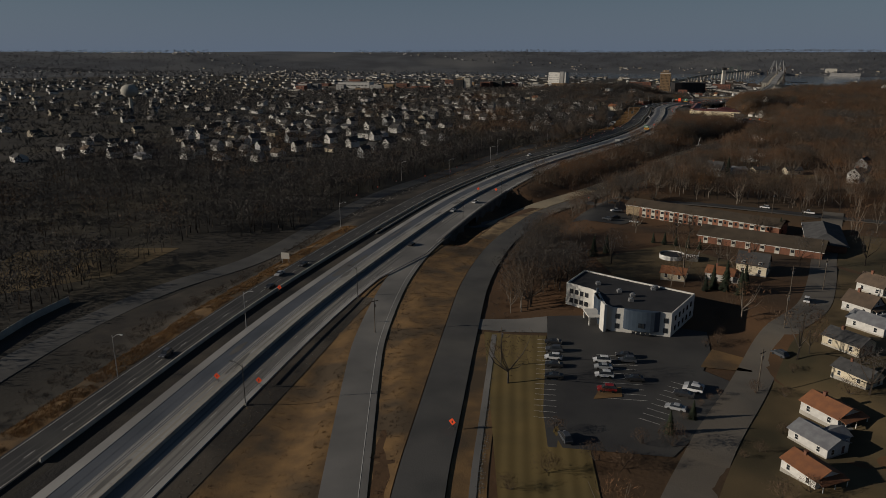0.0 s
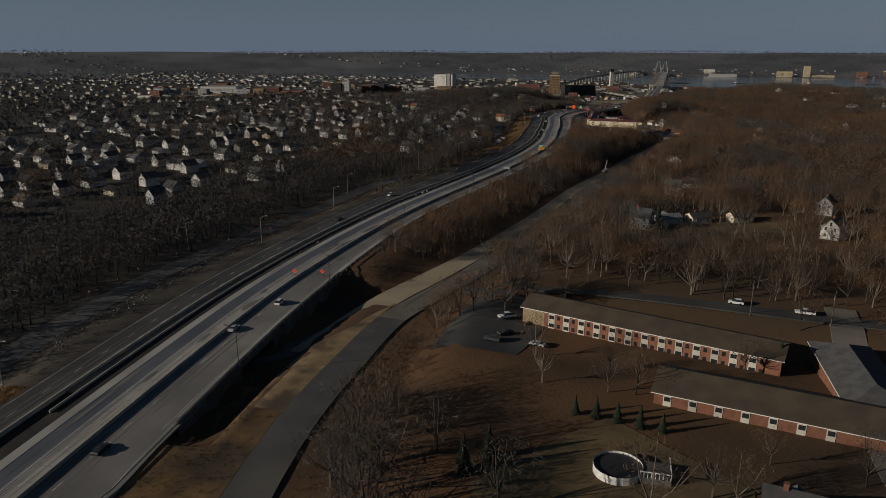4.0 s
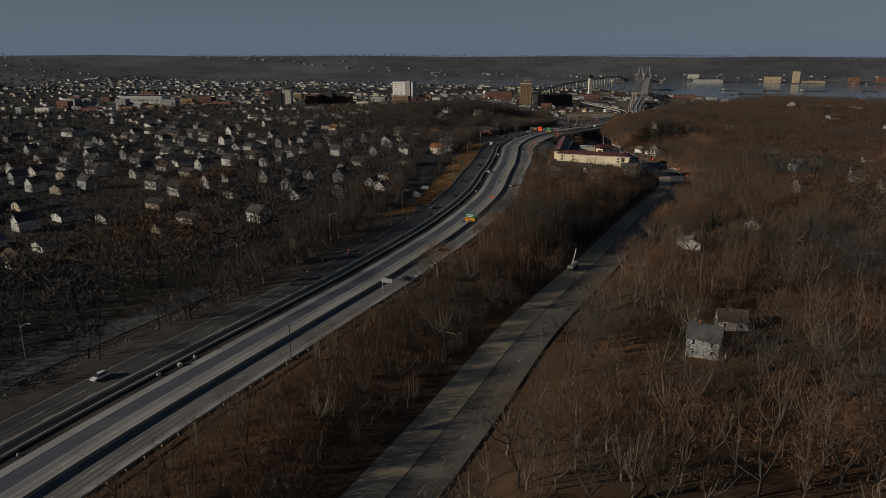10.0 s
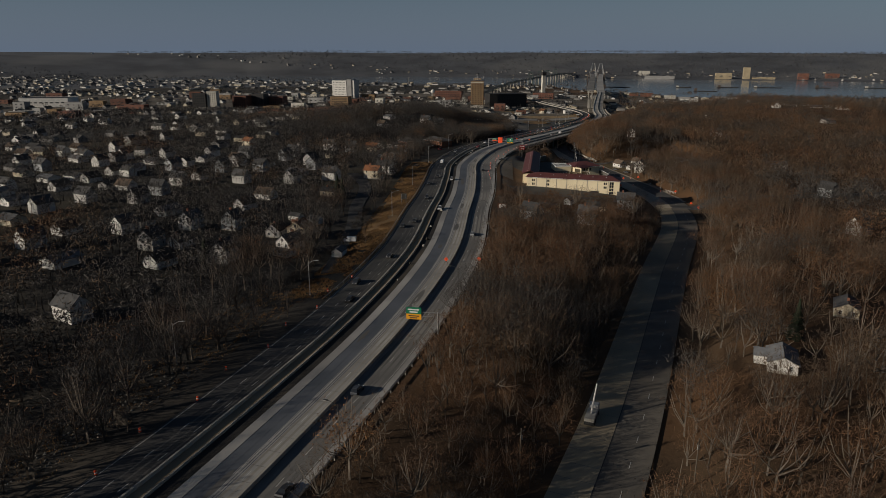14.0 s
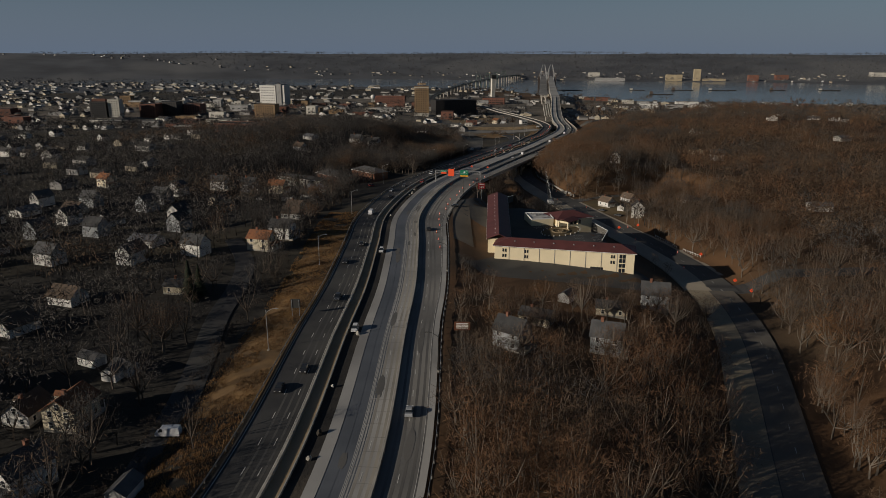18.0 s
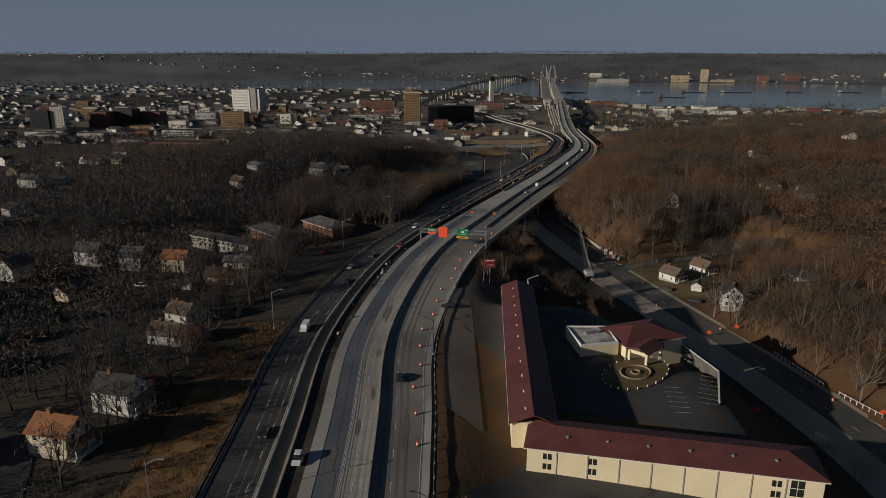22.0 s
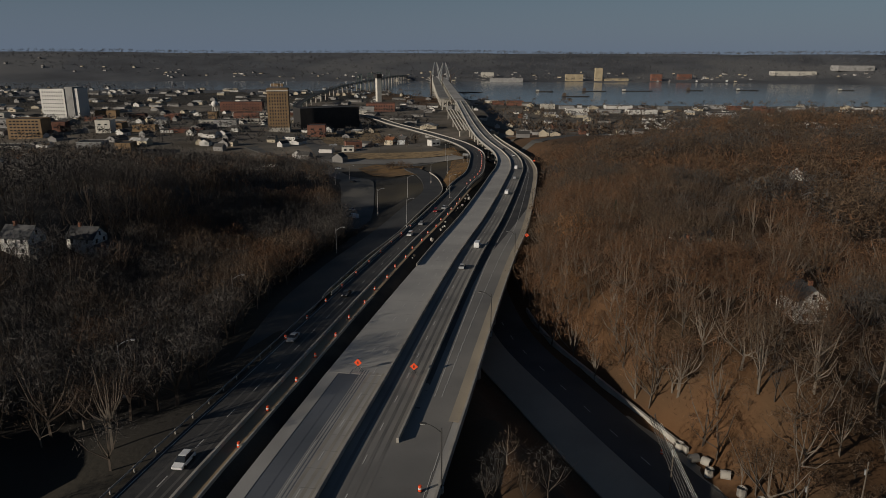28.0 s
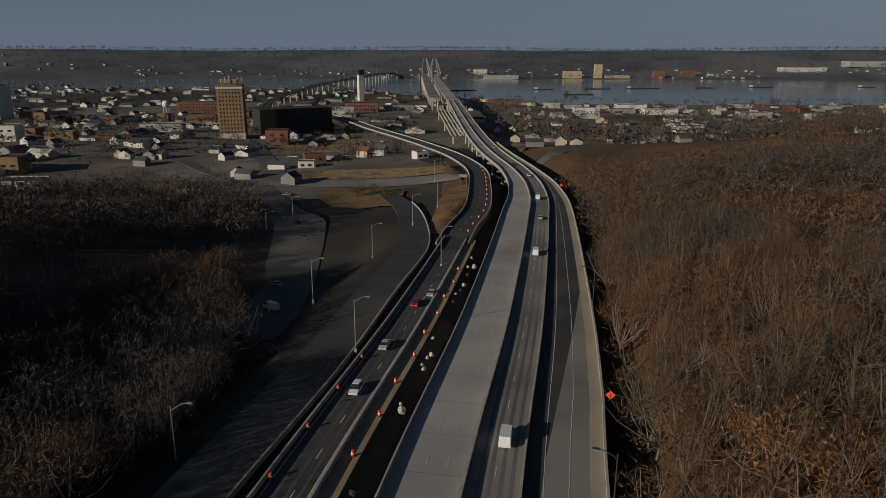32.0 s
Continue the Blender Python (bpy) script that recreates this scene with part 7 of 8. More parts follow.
# utility poles
pole = thing("utility_pole", "weathered wooden utility pole with crossarm", "utility pole", "utility poles")
part("pole", rod(B(), (0, 0, -1), (0, 0, 11), 0.16, 0.11, 7), WOODP, pole)
part("crossarm", box(B(), -1.2, -0.07, 10.0, 1.2, 0.07, 10.2), WOODP, pole)
part("transformer", rod(B(), (0.35, 0.1, 8.2), (0.35, 0.1, 9.2), 0.25, n=8), STEEL, pole)
first = True
for x, y in [(96, 182), (110, 208), (126, 218), (140, 247), (75, 150), (99, 375), (84, 360), (188, 541), (203, 605), (236, 592), (430, 1062), (441, 1043), (452, 1040), (448, 1000), (243, 1012), (573, 1531), (603, 1512), (561, 1556), (640, 1530), (648, 1590), (595, 1690), (600, 1605), (545, 1600), (560, 1680), (655, 1740), (236, 950), (270, 1088), (160, 330), (178, 318), (15, 165), (-20, 190)]:
    m = place(x, y, 0.6)
    (copy_thing(pole, m) if not first else setattr(pole, "matrix_basis", m))
    first = False


def text(body, size, m, parent, mt):
    cu = bpy.data.curves.new("text", "FONT")
    cu.body, cu.size, cu.align_x, cu.align_y, cu.extrude = body, size, "CENTER", "CENTER", 0.01
    tmp = bpy.data.objects.new("text", cu)
    scene.collection.objects.link(tmp)
    me = bpy.data.meshes.new_from_object(tmp.evaluated_get(bpy.context.evaluated_depsgraph_get()))
    bpy.data.objects.remove(tmp)
    me.materials.clear()
    me.materials.append(mt)
    o = new("lettering", me)
    o.parent, o.matrix_basis = parent, m @ pose(0, 0, 0, 90, 0, 0)
    return o


# gantry over the right carriageways; its own x axis runs across the road
gs_ = S(1046)
ga = thing("sign_gantry", "steel truss sign gantry with green and covered orange signs", "sign gantry", m=pose(354.0, 1047.5, 2.4, 0, 0, -30))
W2 = 14.5
for x in (-W2, W2):
    for y in (-0.6, 0.6):
        part("leg", rod(B(), (x, y, -1.5), (x, y, 7.0), 0.2, n=8), STEEL, ga)
for y in (-0.6, 0.6):
    for z in (5.4, 7.0):
        part("chord", rod(B(), (-W2, y, z), (W2, y, z), 0.1, n=6), STEEL, ga)
for i in range(14):
    x0, x1 = -W2 + i * 2 * W2 / 14, -W2 + (i + 1) * 2 * W2 / 14
    part("brace", rod(B(), (x0, -0.6, 5.4 if i % 2 else 7.0), (x1, -0.6, 7.0 if i % 2 else 5.4), 0.06, n=4), STEEL, ga)
    part("brace", rod(B(), (x0, 0.6, 7.0 if i % 2 else 5.4), (x1, 0.6, 5.4 if i % 2 else 7.0), 0.06, n=4), STEEL, ga)
sg = part("green_panel", box(B(), 1.6, -0.95, 4.5, 6.8, -0.8, 7.8, 0.03), GREENSIGN, ga, "green direction panel")
text("7TH AVENUE", 0.62, pose(4.2, -0.97, 5.5), sg, TRIM)
part("route_shield", box(B(), 3.8, -0.98, 6.1, 4.8, -0.95, 7.0), TRIM, sg)
part("exit_bar", box(B(), 5.2, -0.98, 7.25, 6.5, -0.95, 7.5), TRIM, sg)
ya = part("amber_panel", box(B(), 1.6, -0.95, 3.6, 6.8, -0.8, 4.45, 0.03), AMBER, ga, "amber exit panel")
part("word_bar", box(B(), 2.9, -0.98, 3.9, 5.4, -0.95, 4.2), DARKM, ya)
part("arrow_bar", rod(B(), (5.7, -0.97, 3.8), (6.4, -0.97, 4.25), 0.07, n=4), DARKM, ya)
part("covered_panel", box(B(), -6.2, -0.95, 3.6, -2.4, -0.75, 8.3, 0.05), ORANGE, ga, "large plain orange cover")
g2 = part("small_green_panel", box(B(), -11.2, -0.95, 6.1, -7.3, -0.8, 7.4, 0.03), GREENSIGN, ga, "green direction panel")
part("word_bar", box(B(), -10.9, -0.98, 6.6, -7.6, -0.95, 6.9), TRIM, g2)
part("orange_panel", box(B(), -11.0, -0.95, 5.0, -7.4, -0.8, 6.0, 0.03), ORANGE, ga, "orange strip panel")
# cantilever sign farther back
ca = thing("cantilever_sign", "cantilever sign with green and orange panels", "sign", m=pose(201.0, 668.5, 1.9, 0, 0, -24))
part("post", rod(B(), (0, 0, -1), (0, 0, 6.8), 0.22, n=8), STEEL, ca)
for z in (5.3, 6.6):
    part("arm", rod(B(), (0, 0, z), (-8.5, 0, z), 0.1, n=6), STEEL, ca)
for i in range(6):
    part("brace", rod(B(), (-i * 1.4, 0, 5.3), (-(i + 1) * 1.4, 0, 6.6), 0.05, n=4), STEEL, ca)
p = part("green_panel", box(B(), -9.4, -0.3, 6.0, -4.9, -0.15, 8.0), GREENSIGN, ca, "green direction panel")
part("word_bar", box(B(), -8.9, -0.33, 7.1, -5.5, -0.3, 7.5), TRIM, p)
part("word_bar", box(B(), -8.4, -0.33, 6.35, -6.0, -0.3, 6.75), TRIM, p)
p = part("orange_panel", box(B(), -9.4, -0.3, 4.3, -4.9, -0.15, 5.95), AMBER, ca, "orange direction panel")
part("word_bar", box(B(), -8.7, -0.33, 5.2, -5.6, -0.3, 5.5), DARKM, p)
part("word_bar", box(B(), -8.3, -0.33, 4.6, -6.2, -0.3, 4.9), DARKM, p)
# board signs on posts
def board(x, y, z, yaw, w, h, up, m, label, bars, post=WOODP):
    e = thing("road_sign", label, "road sign", m=pose(x, y, z, 0, 0, yaw))
    b = part("panel", box(B(), -w / 2, -0.08, up, w / 2, 0.04, up + h, 0.02), m, e)
    for k in (-0.38, 0.38):
        part("post", box(B(), k * w - 0.08, 0.05, -1.2, k * w + 0.08, 0.2, up + h * 0.9), post, e)
    for i in range(bars):
        part("word_bar", box(B(), -w * 0.38, -0.1, up + h * (0.2 + 0.7 * i / bars), w * 0.38, -0.08, up + h * (0.2 + 0.7 * i / bars) + 0.28), TRIM, b)
    return e


board(268.0, 806.0, 3.6, -20, 4.6, 2.6, 2.4, BROWNSIGN, "brown information board beside the motorway", 4)
board(121.0, 634.0, 0.2, -30, 3.6, 3.6, 2.6, WOODP, "weathered wooden sign back on posts", 0)
board(224.5, 838, 4.0, 160, 3.0, 3.0, 2.5, DARKM, "dark back of a road sign", 0, STEEL)
board(-62.0, 262.0, -2.5, -10, 3.4, 2.6, 3.0, PALE, "pale back of a road sign", 0, STEEL)
vm = board(146.5, 587.0, 0.0, -28, 4.2, 1.4, 6.0, STEEL, "camera and message frame on a steel mast", 0, STEEL)
for z in (6.0, 6.7, 7.4):
    part("rung", rod(B(), (-2.1, -0.1, z), (2.1, -0.1, z), 0.06), LENS, vm)
rs = board(600, 1432, -13.0, -35, 4.4, 1.6, 4.2, STEEL, "grey sign frame over the ramp", 0, STEEL)
inn = thing("motel_sign", "red motel sign on a steel mast", "sign", m=place(351.5, 1000.5, math.radians(-15)))
part("mast", rod(B(), (0, 0, -1), (0, 0, 7.0), 0.18, n=8), STEEL, inn)
pn = part("panel", box(B(), -2.0, -0.25, 6.0, 2.0, 0.25, 9.4, 0.05), mat("red sign face", (0.30, 0.02, 0.025), None, 0.5, 1.0, space="object"), inn)
text("INN", 1.5, pose(0, -0.27, 6.9), pn, TRIM)
part("word_bar", box(B(), -1.6, -0.28, 8.5, 1.6, -0.25, 9.0), TRIM, pn)

# orange diamonds on stands
dia = thing("work_sign", "orange diamond road work sign on a folding stand", "work sign", "work signs")
bm = B()
box(bm, -0.62, -0.03, -0.62, 0.62, 0.03, 0.62)
dp_ = part("panel", bm, ORANGE, dia, "", pose(0, 0, 1.75) @ Matrix.Rotation(math.radians(45), 4, "Y"))
part("mark", box(B(), -0.12, -0.05, -0.3, 0.12, -0.03, 0.3), DARKM, dp_, "", Matrix.Rotation(math.radians(-45), 4, "Y"))
for k in (-1, 1):
    part("leg", rod(B(), (k * 0.8, 0.5, 0), (0, 0, 1.0), 0.04), DARKM, dia)
    part("leg", rod(B(), (k * 0.8, -0.5, 0), (0, 0, 1.0), 0.04), DARKM, dia)
part("mast", rod(B(), (0, 0, 0.9), (0, 0, 1.9), 0.04), DARKM, dia)
first = True


def on_hwy(s, d, dz=0.0, flip=False):
    x, y = HWY.at(s, d)
    return pose(float(x), float(y), float(hwy_z(s)) + 0.1 + dz, 0, 0, math.degrees(HWY.heading(s)) - 90 + (180 if flip else 0))


spots = [on_hwy(q, d) for q, d in ((480, -3.1), (480, 8.3), (S(222), -18.5), (1120, -1.6), (1123, 10.7), (1537.4, -6.8), (1537.4, 5.4), (1677, 22.4), (S(1405), 17), (S(398), -2.0), (S(400), 8.2))]
spots += [place(x, y, -0.5, 0.2) for x, y in ((2, 133.5), (383, 898), (421.5, 893), (418, 958), (431, 959), (407, 853), (403, 839))]
for m in spots:
    m = m @ Matrix.Scale(1.0, 4)
    if first:
        dia.matrix_basis = m
    else:
        copy_thing(dia, m @ Matrix.Scale(1, 4))
    first = False

# barrels
bar = thing("traffic_drum", "orange and white traffic drum on a black base", "traffic drum", "traffic drums")
prev = 0.08
for i, (z, m) in enumerate(((0.4, ORANGE), (0.66, TRIM), (1.02, ORANGE))):
    part("band", rod(B(), (0, 0, prev), (0, 0, z), 0.31 - prev * 0.06, 0.31 - z * 0.06, 10), m, bar)
    prev = z
part("base", rod(B(), (0, 0, 0), (0, 0, 0.08), 0.42, 0.4, 10), DARKM, bar)
spots = [on_hwy(S(1080) + i * 13.5, -17.6 - 0.6 * (i % 2)) for i in range(20)] + [on_hwy(S(900) + i * 13, float(right_edge(S(900) + i * 13)) - 2.8 - 0.8 * (i % 3)) for i in range(16)]
spots += [on_hwy(S(600) + i * 16, float(left_edge(S(600) + i * 16)) + 0.5 - 3.0 * (i % 2)) for i in range(9)] + [on_hwy(S(1120) + i * 15, float(left_edge(S(1120) + i * 15)) + 0.6) for i in range(10)]
spots += [place(float(x), float(y), 0, 0.35) for s in range(8) for x, y in [LOW.at(by_y(LOW, 880) + s * 28, -0.2 + 9.5 * (s % 2))]]
spots += [pose(*[float(v) for v in RAMPL.at(20 + i * 13, 3.4)], float(rz(20 + i * 13)) + 0.1) for i in range(14)]
spots += [place(x, y, 0, 0.3) for x, y in ((-30, 440), (-12, 462), (5, 480), (-40, 420), (10, 498), (-50, 395), (85, 398), (90, 402))]
first = True
for m in spots:
    (copy_thing(bar, m) if not first else setattr(bar, "matrix_basis", m))
    first = False

# ---- vehicles ----
TYRE = mat("tyre rubber", (0.02, 0.02, 0.02), (0.015, 0.015, 0.015), 0.9, 3.0, space="object")
RIM = mat("wheel rim", (0.35, 0.35, 0.36), (0.28, 0.28, 0.29), 0.4, 3.0, metal=0.5, space="object")
HEAD = mat("headlight glass", (0.6, 0.6, 0.58), (0.5, 0.5, 0.5), 0.15, 3.0, space="object")
TAIL = mat("tail light red", (0.35, 0.01, 0.01), (0.3, 0.01, 0.01), 0.3, 3.0, space="object")


def profile(bm, pts, w0, w1=None):
    """A side profile (y, z) made solid across x, narrower at the top."""
    zs = [p[1] for p in pts]
    lo, hi = min(zs), max(zs)
    half = lambda z: (w0 + ((w1 or w0) - w0) * (z - lo) / (hi - lo)) / 2
    a = [bm.verts.new((-half(z), y, z)) for y, z in pts]
    b = [bm.verts.new((half(z), y, z)) for y, z in pts]
    n = len(pts)
    bm.faces.new(a)
    bm.faces.new(b[::-1])
    for i in range(n):
        bm.faces.new((a[i], b[i], b[(i + 1) % n], a[(i + 1) % n]))
    return bm


def car(kind, colour, label):
    paint = mat("car paint " + label, colour, tuple(v * 0.9 for v in colour), 0.35, 2.0, space="object", spec=0.5)
    e = thing({"van": "van", "truck": "pickup_truck"}.get(kind, "car"), label, {"van": "van", "truck": "pickup"}.get(kind, "car"), "vehicles")
    if kind == "van":
        body = [(-2.7, 0.4), (2.6, 0.4), (2.7, 1.1), (2.0, 1.3), (1.5, 2.2), (-2.6, 2.3), (-2.75, 1.2)]
        glass = [(1.98, 1.33), (1.52, 2.12), (1.0, 2.14), (0.9, 1.4)]
        part("body", profile(B(), body, 2.0, 1.8), paint, e)
        part("windscreen", profile(B(), glass, 1.96, 1.86), GLASS, e)
    elif kind == "truck":
        part("body", profile(B(), [(-2.8, 0.45), (2.7, 0.45), (2.8, 1.0), (1.4, 1.12), (0.6, 1.12), (-2.8, 1.12)], 2.0, 1.92), paint, e)
        part("cab", profile(B(), [(1.3, 1.1), (0.7, 1.8), (-0.7, 1.82), (-0.95, 1.1)], 1.9, 1.5), GLASS, e)
        part("cab_roof", box(B(), -0.76, -0.7, 1.8, 0.76, 0.72, 1.88, 0.03), paint, e)
        part("bed", box(B(), -0.85, -2.7, 1.1, 0.85, -1.0, 1.14), DARKM, e)
    else:
        tall = 1.75 if kind == "suv" else 1.45
        back = -2.2 if kind == "suv" else -1.55
        part("body", profile(B(), [(-2.3, 0.35), (2.25, 0.35), (2.3, 0.7), (1.2, 0.98), (-2.15, 1.02), (-2.35, 0.75)], 1.82, 1.74), paint, e)
        part("glasshouse", profile(B(), [(1.2, 0.97), (0.45, tall - 0.06), (back + 0.55, tall - 0.06), (back, 0.97)], 1.7, 1.32), GLASS, e)
        part("roof", profile(B(), [(0.4, tall - 0.06), (0.3, tall), (back + 0.7, tall), (back + 0.6, tall - 0.06)], 1.34, 1.22), paint, e)
    for x in (-0.86, 0.86):
        for y in (-1.4, 1.4):
            part("wheel", rod(B(), (x - 0.11, y, 0.33), (x + 0.11, y, 0.33), 0.33, n=12), TYRE, e)
    ends = {"van": (2.68, -2.74), "truck": (2.78, -2.81)}.get(kind, (2.28, -2.33))
    for x in (-0.62, 0.62):
        part("headlight", box(B(), x - 0.2, ends[0] - 0.06, 0.62, x + 0.2, ends[0] + 0.02, 0.8), HEAD, e)
    return e


CARS = [car("car", (0.03, 0.03, 0.032), "black saloon car on dark tyres"), car("suv", (0.68, 0.68, 0.68), "white sport utility car on dark tyres"), car("car", (0.36, 0.37, 0.38), "silver saloon car on dark tyres"),
        car("suv", (0.28, 0.02, 0.02), "dark red sport utility car on dark tyres"), car("van", (0.72, 0.72, 0.72), "white delivery van on dark tyres"), car("truck", (0.66, 0.66, 0.65), "white pickup truck on dark tyres"), car("suv", (0.06, 0.065, 0.075), "dark grey sport utility car on dark tyres")]
car_used = set()


def put_car(k, m):
    if k in car_used:
        copy_thing(CARS[k], m)
    else:
        car_used.add(k)
        CARS[k].matrix_basis = m


for k, y, d, flip in [(6, 170, -25, True), (0, 225, -24, True), (2, 238, -28, True), (0, 250, -25, True), (0, 288, 5, False), (2, 350, 2.5, False), (1, 372, 6.5, False), (0, 470, -25, True), (1, 520, -28, True), (0, 606, 7, False), (6, 640, 3, False),
                      (0, 690, -24, True), (6, 705, -28, True), (0, 735, -25, True), (2, 770, 4, False), (0, 790, -24.5, True), (1, 815, -15, True), (0, 780, -28.5, True), (6, 840, -25, True), (0, 880, -28, True), (1, 895, -15, True), (0, 905, -24, True),
                      (0, 930, 5, False), (4, 960, -25.5, True), (0, 1000, -24, True), (2, 1015, -28, True), (6, 1030, -24.5, True), (3, 1045, -18, True), (1, 1075, -24, True), (2, 1120, -27, True), (0, 1150, -25, True), (2, 1180, 4, False), (4, 1205, 5, False),
                      (1, 1215, -24.5, True), (2, 1232, -25, True), (3, 1255, -24.5, True), (2, 1262, -22, True), (4, 1300, 4.5, False), (2, 1345, 5, False), (4, 1380, 3.5, False), (1, 1440, 5, False), (0, 1480, 3, False), (2, 1560, 5, False)]:
    put_car(k, on_hwy(S(y), d, 0.0, flip))
for k, x, y, a in [(0, 30.5, 178, 80), (6, 30, 173, 80), (1, 29, 168, 80), (0, 28.5, 163.5, 80), (0, 27.5, 157, 80), (1, 41.3, 166, 82), (2, 40.8, 162, 82), (1, 40, 157.5, 82), (0, 48, 169, 80), (6, 48, 166, 80), (0, 47, 155.5, 80), (3, 39, 150, 80),
                   (2, 60.3, 151.5, 62), (1, 59.4, 149.8, 62), (0, 56.5, 147.5, 62), (2, 52.5, 141, 62), (6, 25.5, 128.5, 10), (6, 88, 167, 20), (1, 114, 205, -30), (5, 88, 345, 100), (0, 85, 334, 100), (6, 80, 330, 60), (2, 92, 325, 50),
                   (1, 160, 338, 55), (5, 176, 327, 60), (0, 192, 432, 75), (0, 436, 1006, 30), (0, 437, 989, 35), (3, 300, 1062, 20), (3, 236, 948, 60), (0, 239, 943, 60), (6, 246, 1029, 70), (1, 228, 1037, 65), (4, 189, 781, 72), (2, 306, 1110, 60), (1, 309, 1113, 60),
                   (4, 461, 1303, 20), (0, 449, 1287, 20), (0, 326, 975, 70), (6, 455, 1037, 75), (2, 470, 1330, 18), (0, 500, 1405, 15), (2, 524, 1500, 70), (1, 640, 1780, 40), (2, 650, 1775, 40), (1, 700, 1760, 30), (2, 690, 1772, 30), (1, 570, 1575, 20), (2, 575, 1578, 20), (6, 600, 1610, 70), (1, 604, 1613, 70), (0, 545, 1555, 15), (1, 540, 1590, 15), (2, 575, 1660, 60), (1, 580, 1664, 60), (3, 605, 1690, 60), (2, 545, 1720, 10)]:
    put_car(k, place(x, y, math.radians(a), 0.24))

# lattice-boom crane by the street, another on the tan lane
cr = thing("crawler_crane", "white crawler crane with a long lattice boom", "crane", m=pose(413.5, 1033, float(np.interp(1033, *LP)) + 0.1, 0, 0, -16))
for k in (-1.6, 1.6):
    part("track", box(B(), k - 0.45, -3, 0, k + 0.45, 3, 1.1, 0.2), DARKM, cr)
part("cab", box(B(), -1.6, -2.6, 1.2, 1.6, 2.4, 3.2, 0.15), WHITE, cr)
part("counterweight", box(B(), -1.7, -3.6, 1.4, 1.7, -2.6, 2.8, 0.1), GREYS, cr)
bm = B()
for dx in (-0.6, 0.6):
    for dz in (-0.6, 0.6):
        rod(bm, (dx, 2.0, 2.4 + dz), (dx * 0.6 + 2.0, 31, 17 + dz * 0.6), 0.08, n=4)
for i in range(14):
    f, g = i / 14, (i + 1) / 14
    rod(bm, (-0.6 + 2.0 * f, 2 + 29 * f, 3.0 + 14.6 * f), (0.6 + 2.0 * g, 2 + 29 * g, 3.0 + 14.6 * g), 0.05, n=4)
    rod(bm, (0.6 + 2.0 * f, 2 + 29 * f, 1.8 + 14.6 * f), (-0.6 + 2.0 * g, 2 + 29 * g, 1.8 + 14.6 * g), 0.05, n=4)
part("boom", bm, DARKM, cr)
for k in (-0.3, 0.0, 0.3):
    part("cable", rod(B(), (k, -2, 5.0), (k + 1.8, 28, 17.4), 0.025, n=4), TRIM, cr)
part("mast", rod(B(), (0, -2, 3.2), (0, -2.2, 5.0), 0.15), DARKM, cr)
lift = thing("boom_truck", "white boom truck parked on the tan lane", "truck", m=pose(228, 622.5, float(np.interp(622, *LP)) + 0.1, 0, 0, -36))
part("chassis", box(B(), -1.2, -4, 0.5, 1.2, 4, 1.3, 0.1), DARKM, lift)
part("cab", box(B(), -1.15, 2.2, 1.0, 1.15, 4.2, 2.8, 0.15), WHITE, lift)
part("box_body", box(B(), -1.2, -3.8, 1.3, 1.2, 1.8, 2.2, 0.05), PALE, lift)
part("boom", rod(B(), (0, -1, 2.2), (0.4, 2.5, 8.5), 0.25, 0.15), WHITE, lift)
for x in (-1.1, 1.1):
    for y in (-2.6, -1.4, 2.8):
        part("wheel", rod(B(), (x - 0.15, y, 0.5), (x + 0.15, y, 0.5), 0.5, n=12), TYRE, lift)
# concrete pipes stacked by the slope
for i, (x, y) in enumerate([(443, 1072), (442.2, 1067.5), (441, 1062.5), (442.5, 1060), (441, 1055), (443, 1065), (441.2, 1051)]):
    pp = part("concrete_pipe", B(), WALLC)
    bm = B()
    bmesh.ops.create_cone(bm, cap_ends=False, segments=14, radius1=0.9, radius2=0.9, depth=1.8, matrix=Matrix.Translation((0, 0, 0.9)))
    bmesh.ops.create_cone(bm, cap_ends=False, segments=14, radius1=0.7, radius2=0.7, depth=1.8, matrix=Matrix.Translation((0, 0, 0.9)))
    bm.to_mesh(pp.data)
    bm.free()
    pp.matrix_basis = place(x, y, i * 1.3, 0.1) @ (Matrix() if i % 2 == 0 else Matrix.Translation((0, 0, 0.9)) @ Matrix.Rotation(math.pi / 2, 4, "X") @ Matrix.Translation((0, 0, -0.9)))
    tagged(pp, "short pale concrete pipe section on the ground", "concrete pipe", "concrete pipes")
# white fences along the street
for x0, y0, x1, y1 in ((424.5, 938, 420, 914), (419.5, 908, 418, 893)):
    f = thing("fence", "low white rail fence beside the pavement", "fence", "street fences")
    d = Vector((x1 - x0, y1 - y0))
    n = int(d.length / 2)
    for i in range(n + 1):
        x, y = x0 + d.x * i / n + 3.5, y0 + d.y * i / n
        part("post", box(B(), -0.08, -0.08, -0.4, 0.08, 0.08, 1.2), TRIM, f, "", place(x, y, 0, 0.2))
    z = gh((x0 + x1) / 2 + 3.5, (y0 + y1) / 2) + 0.2
    part("rail", rod(B(), (x0 + 3.5, y0, gh(x0 + 3.5, y0) + 1.2), (x1 + 3.5, y1, gh(x1 + 3.5, y1) + 1.2), 0.08, n=4), TRIM, f)
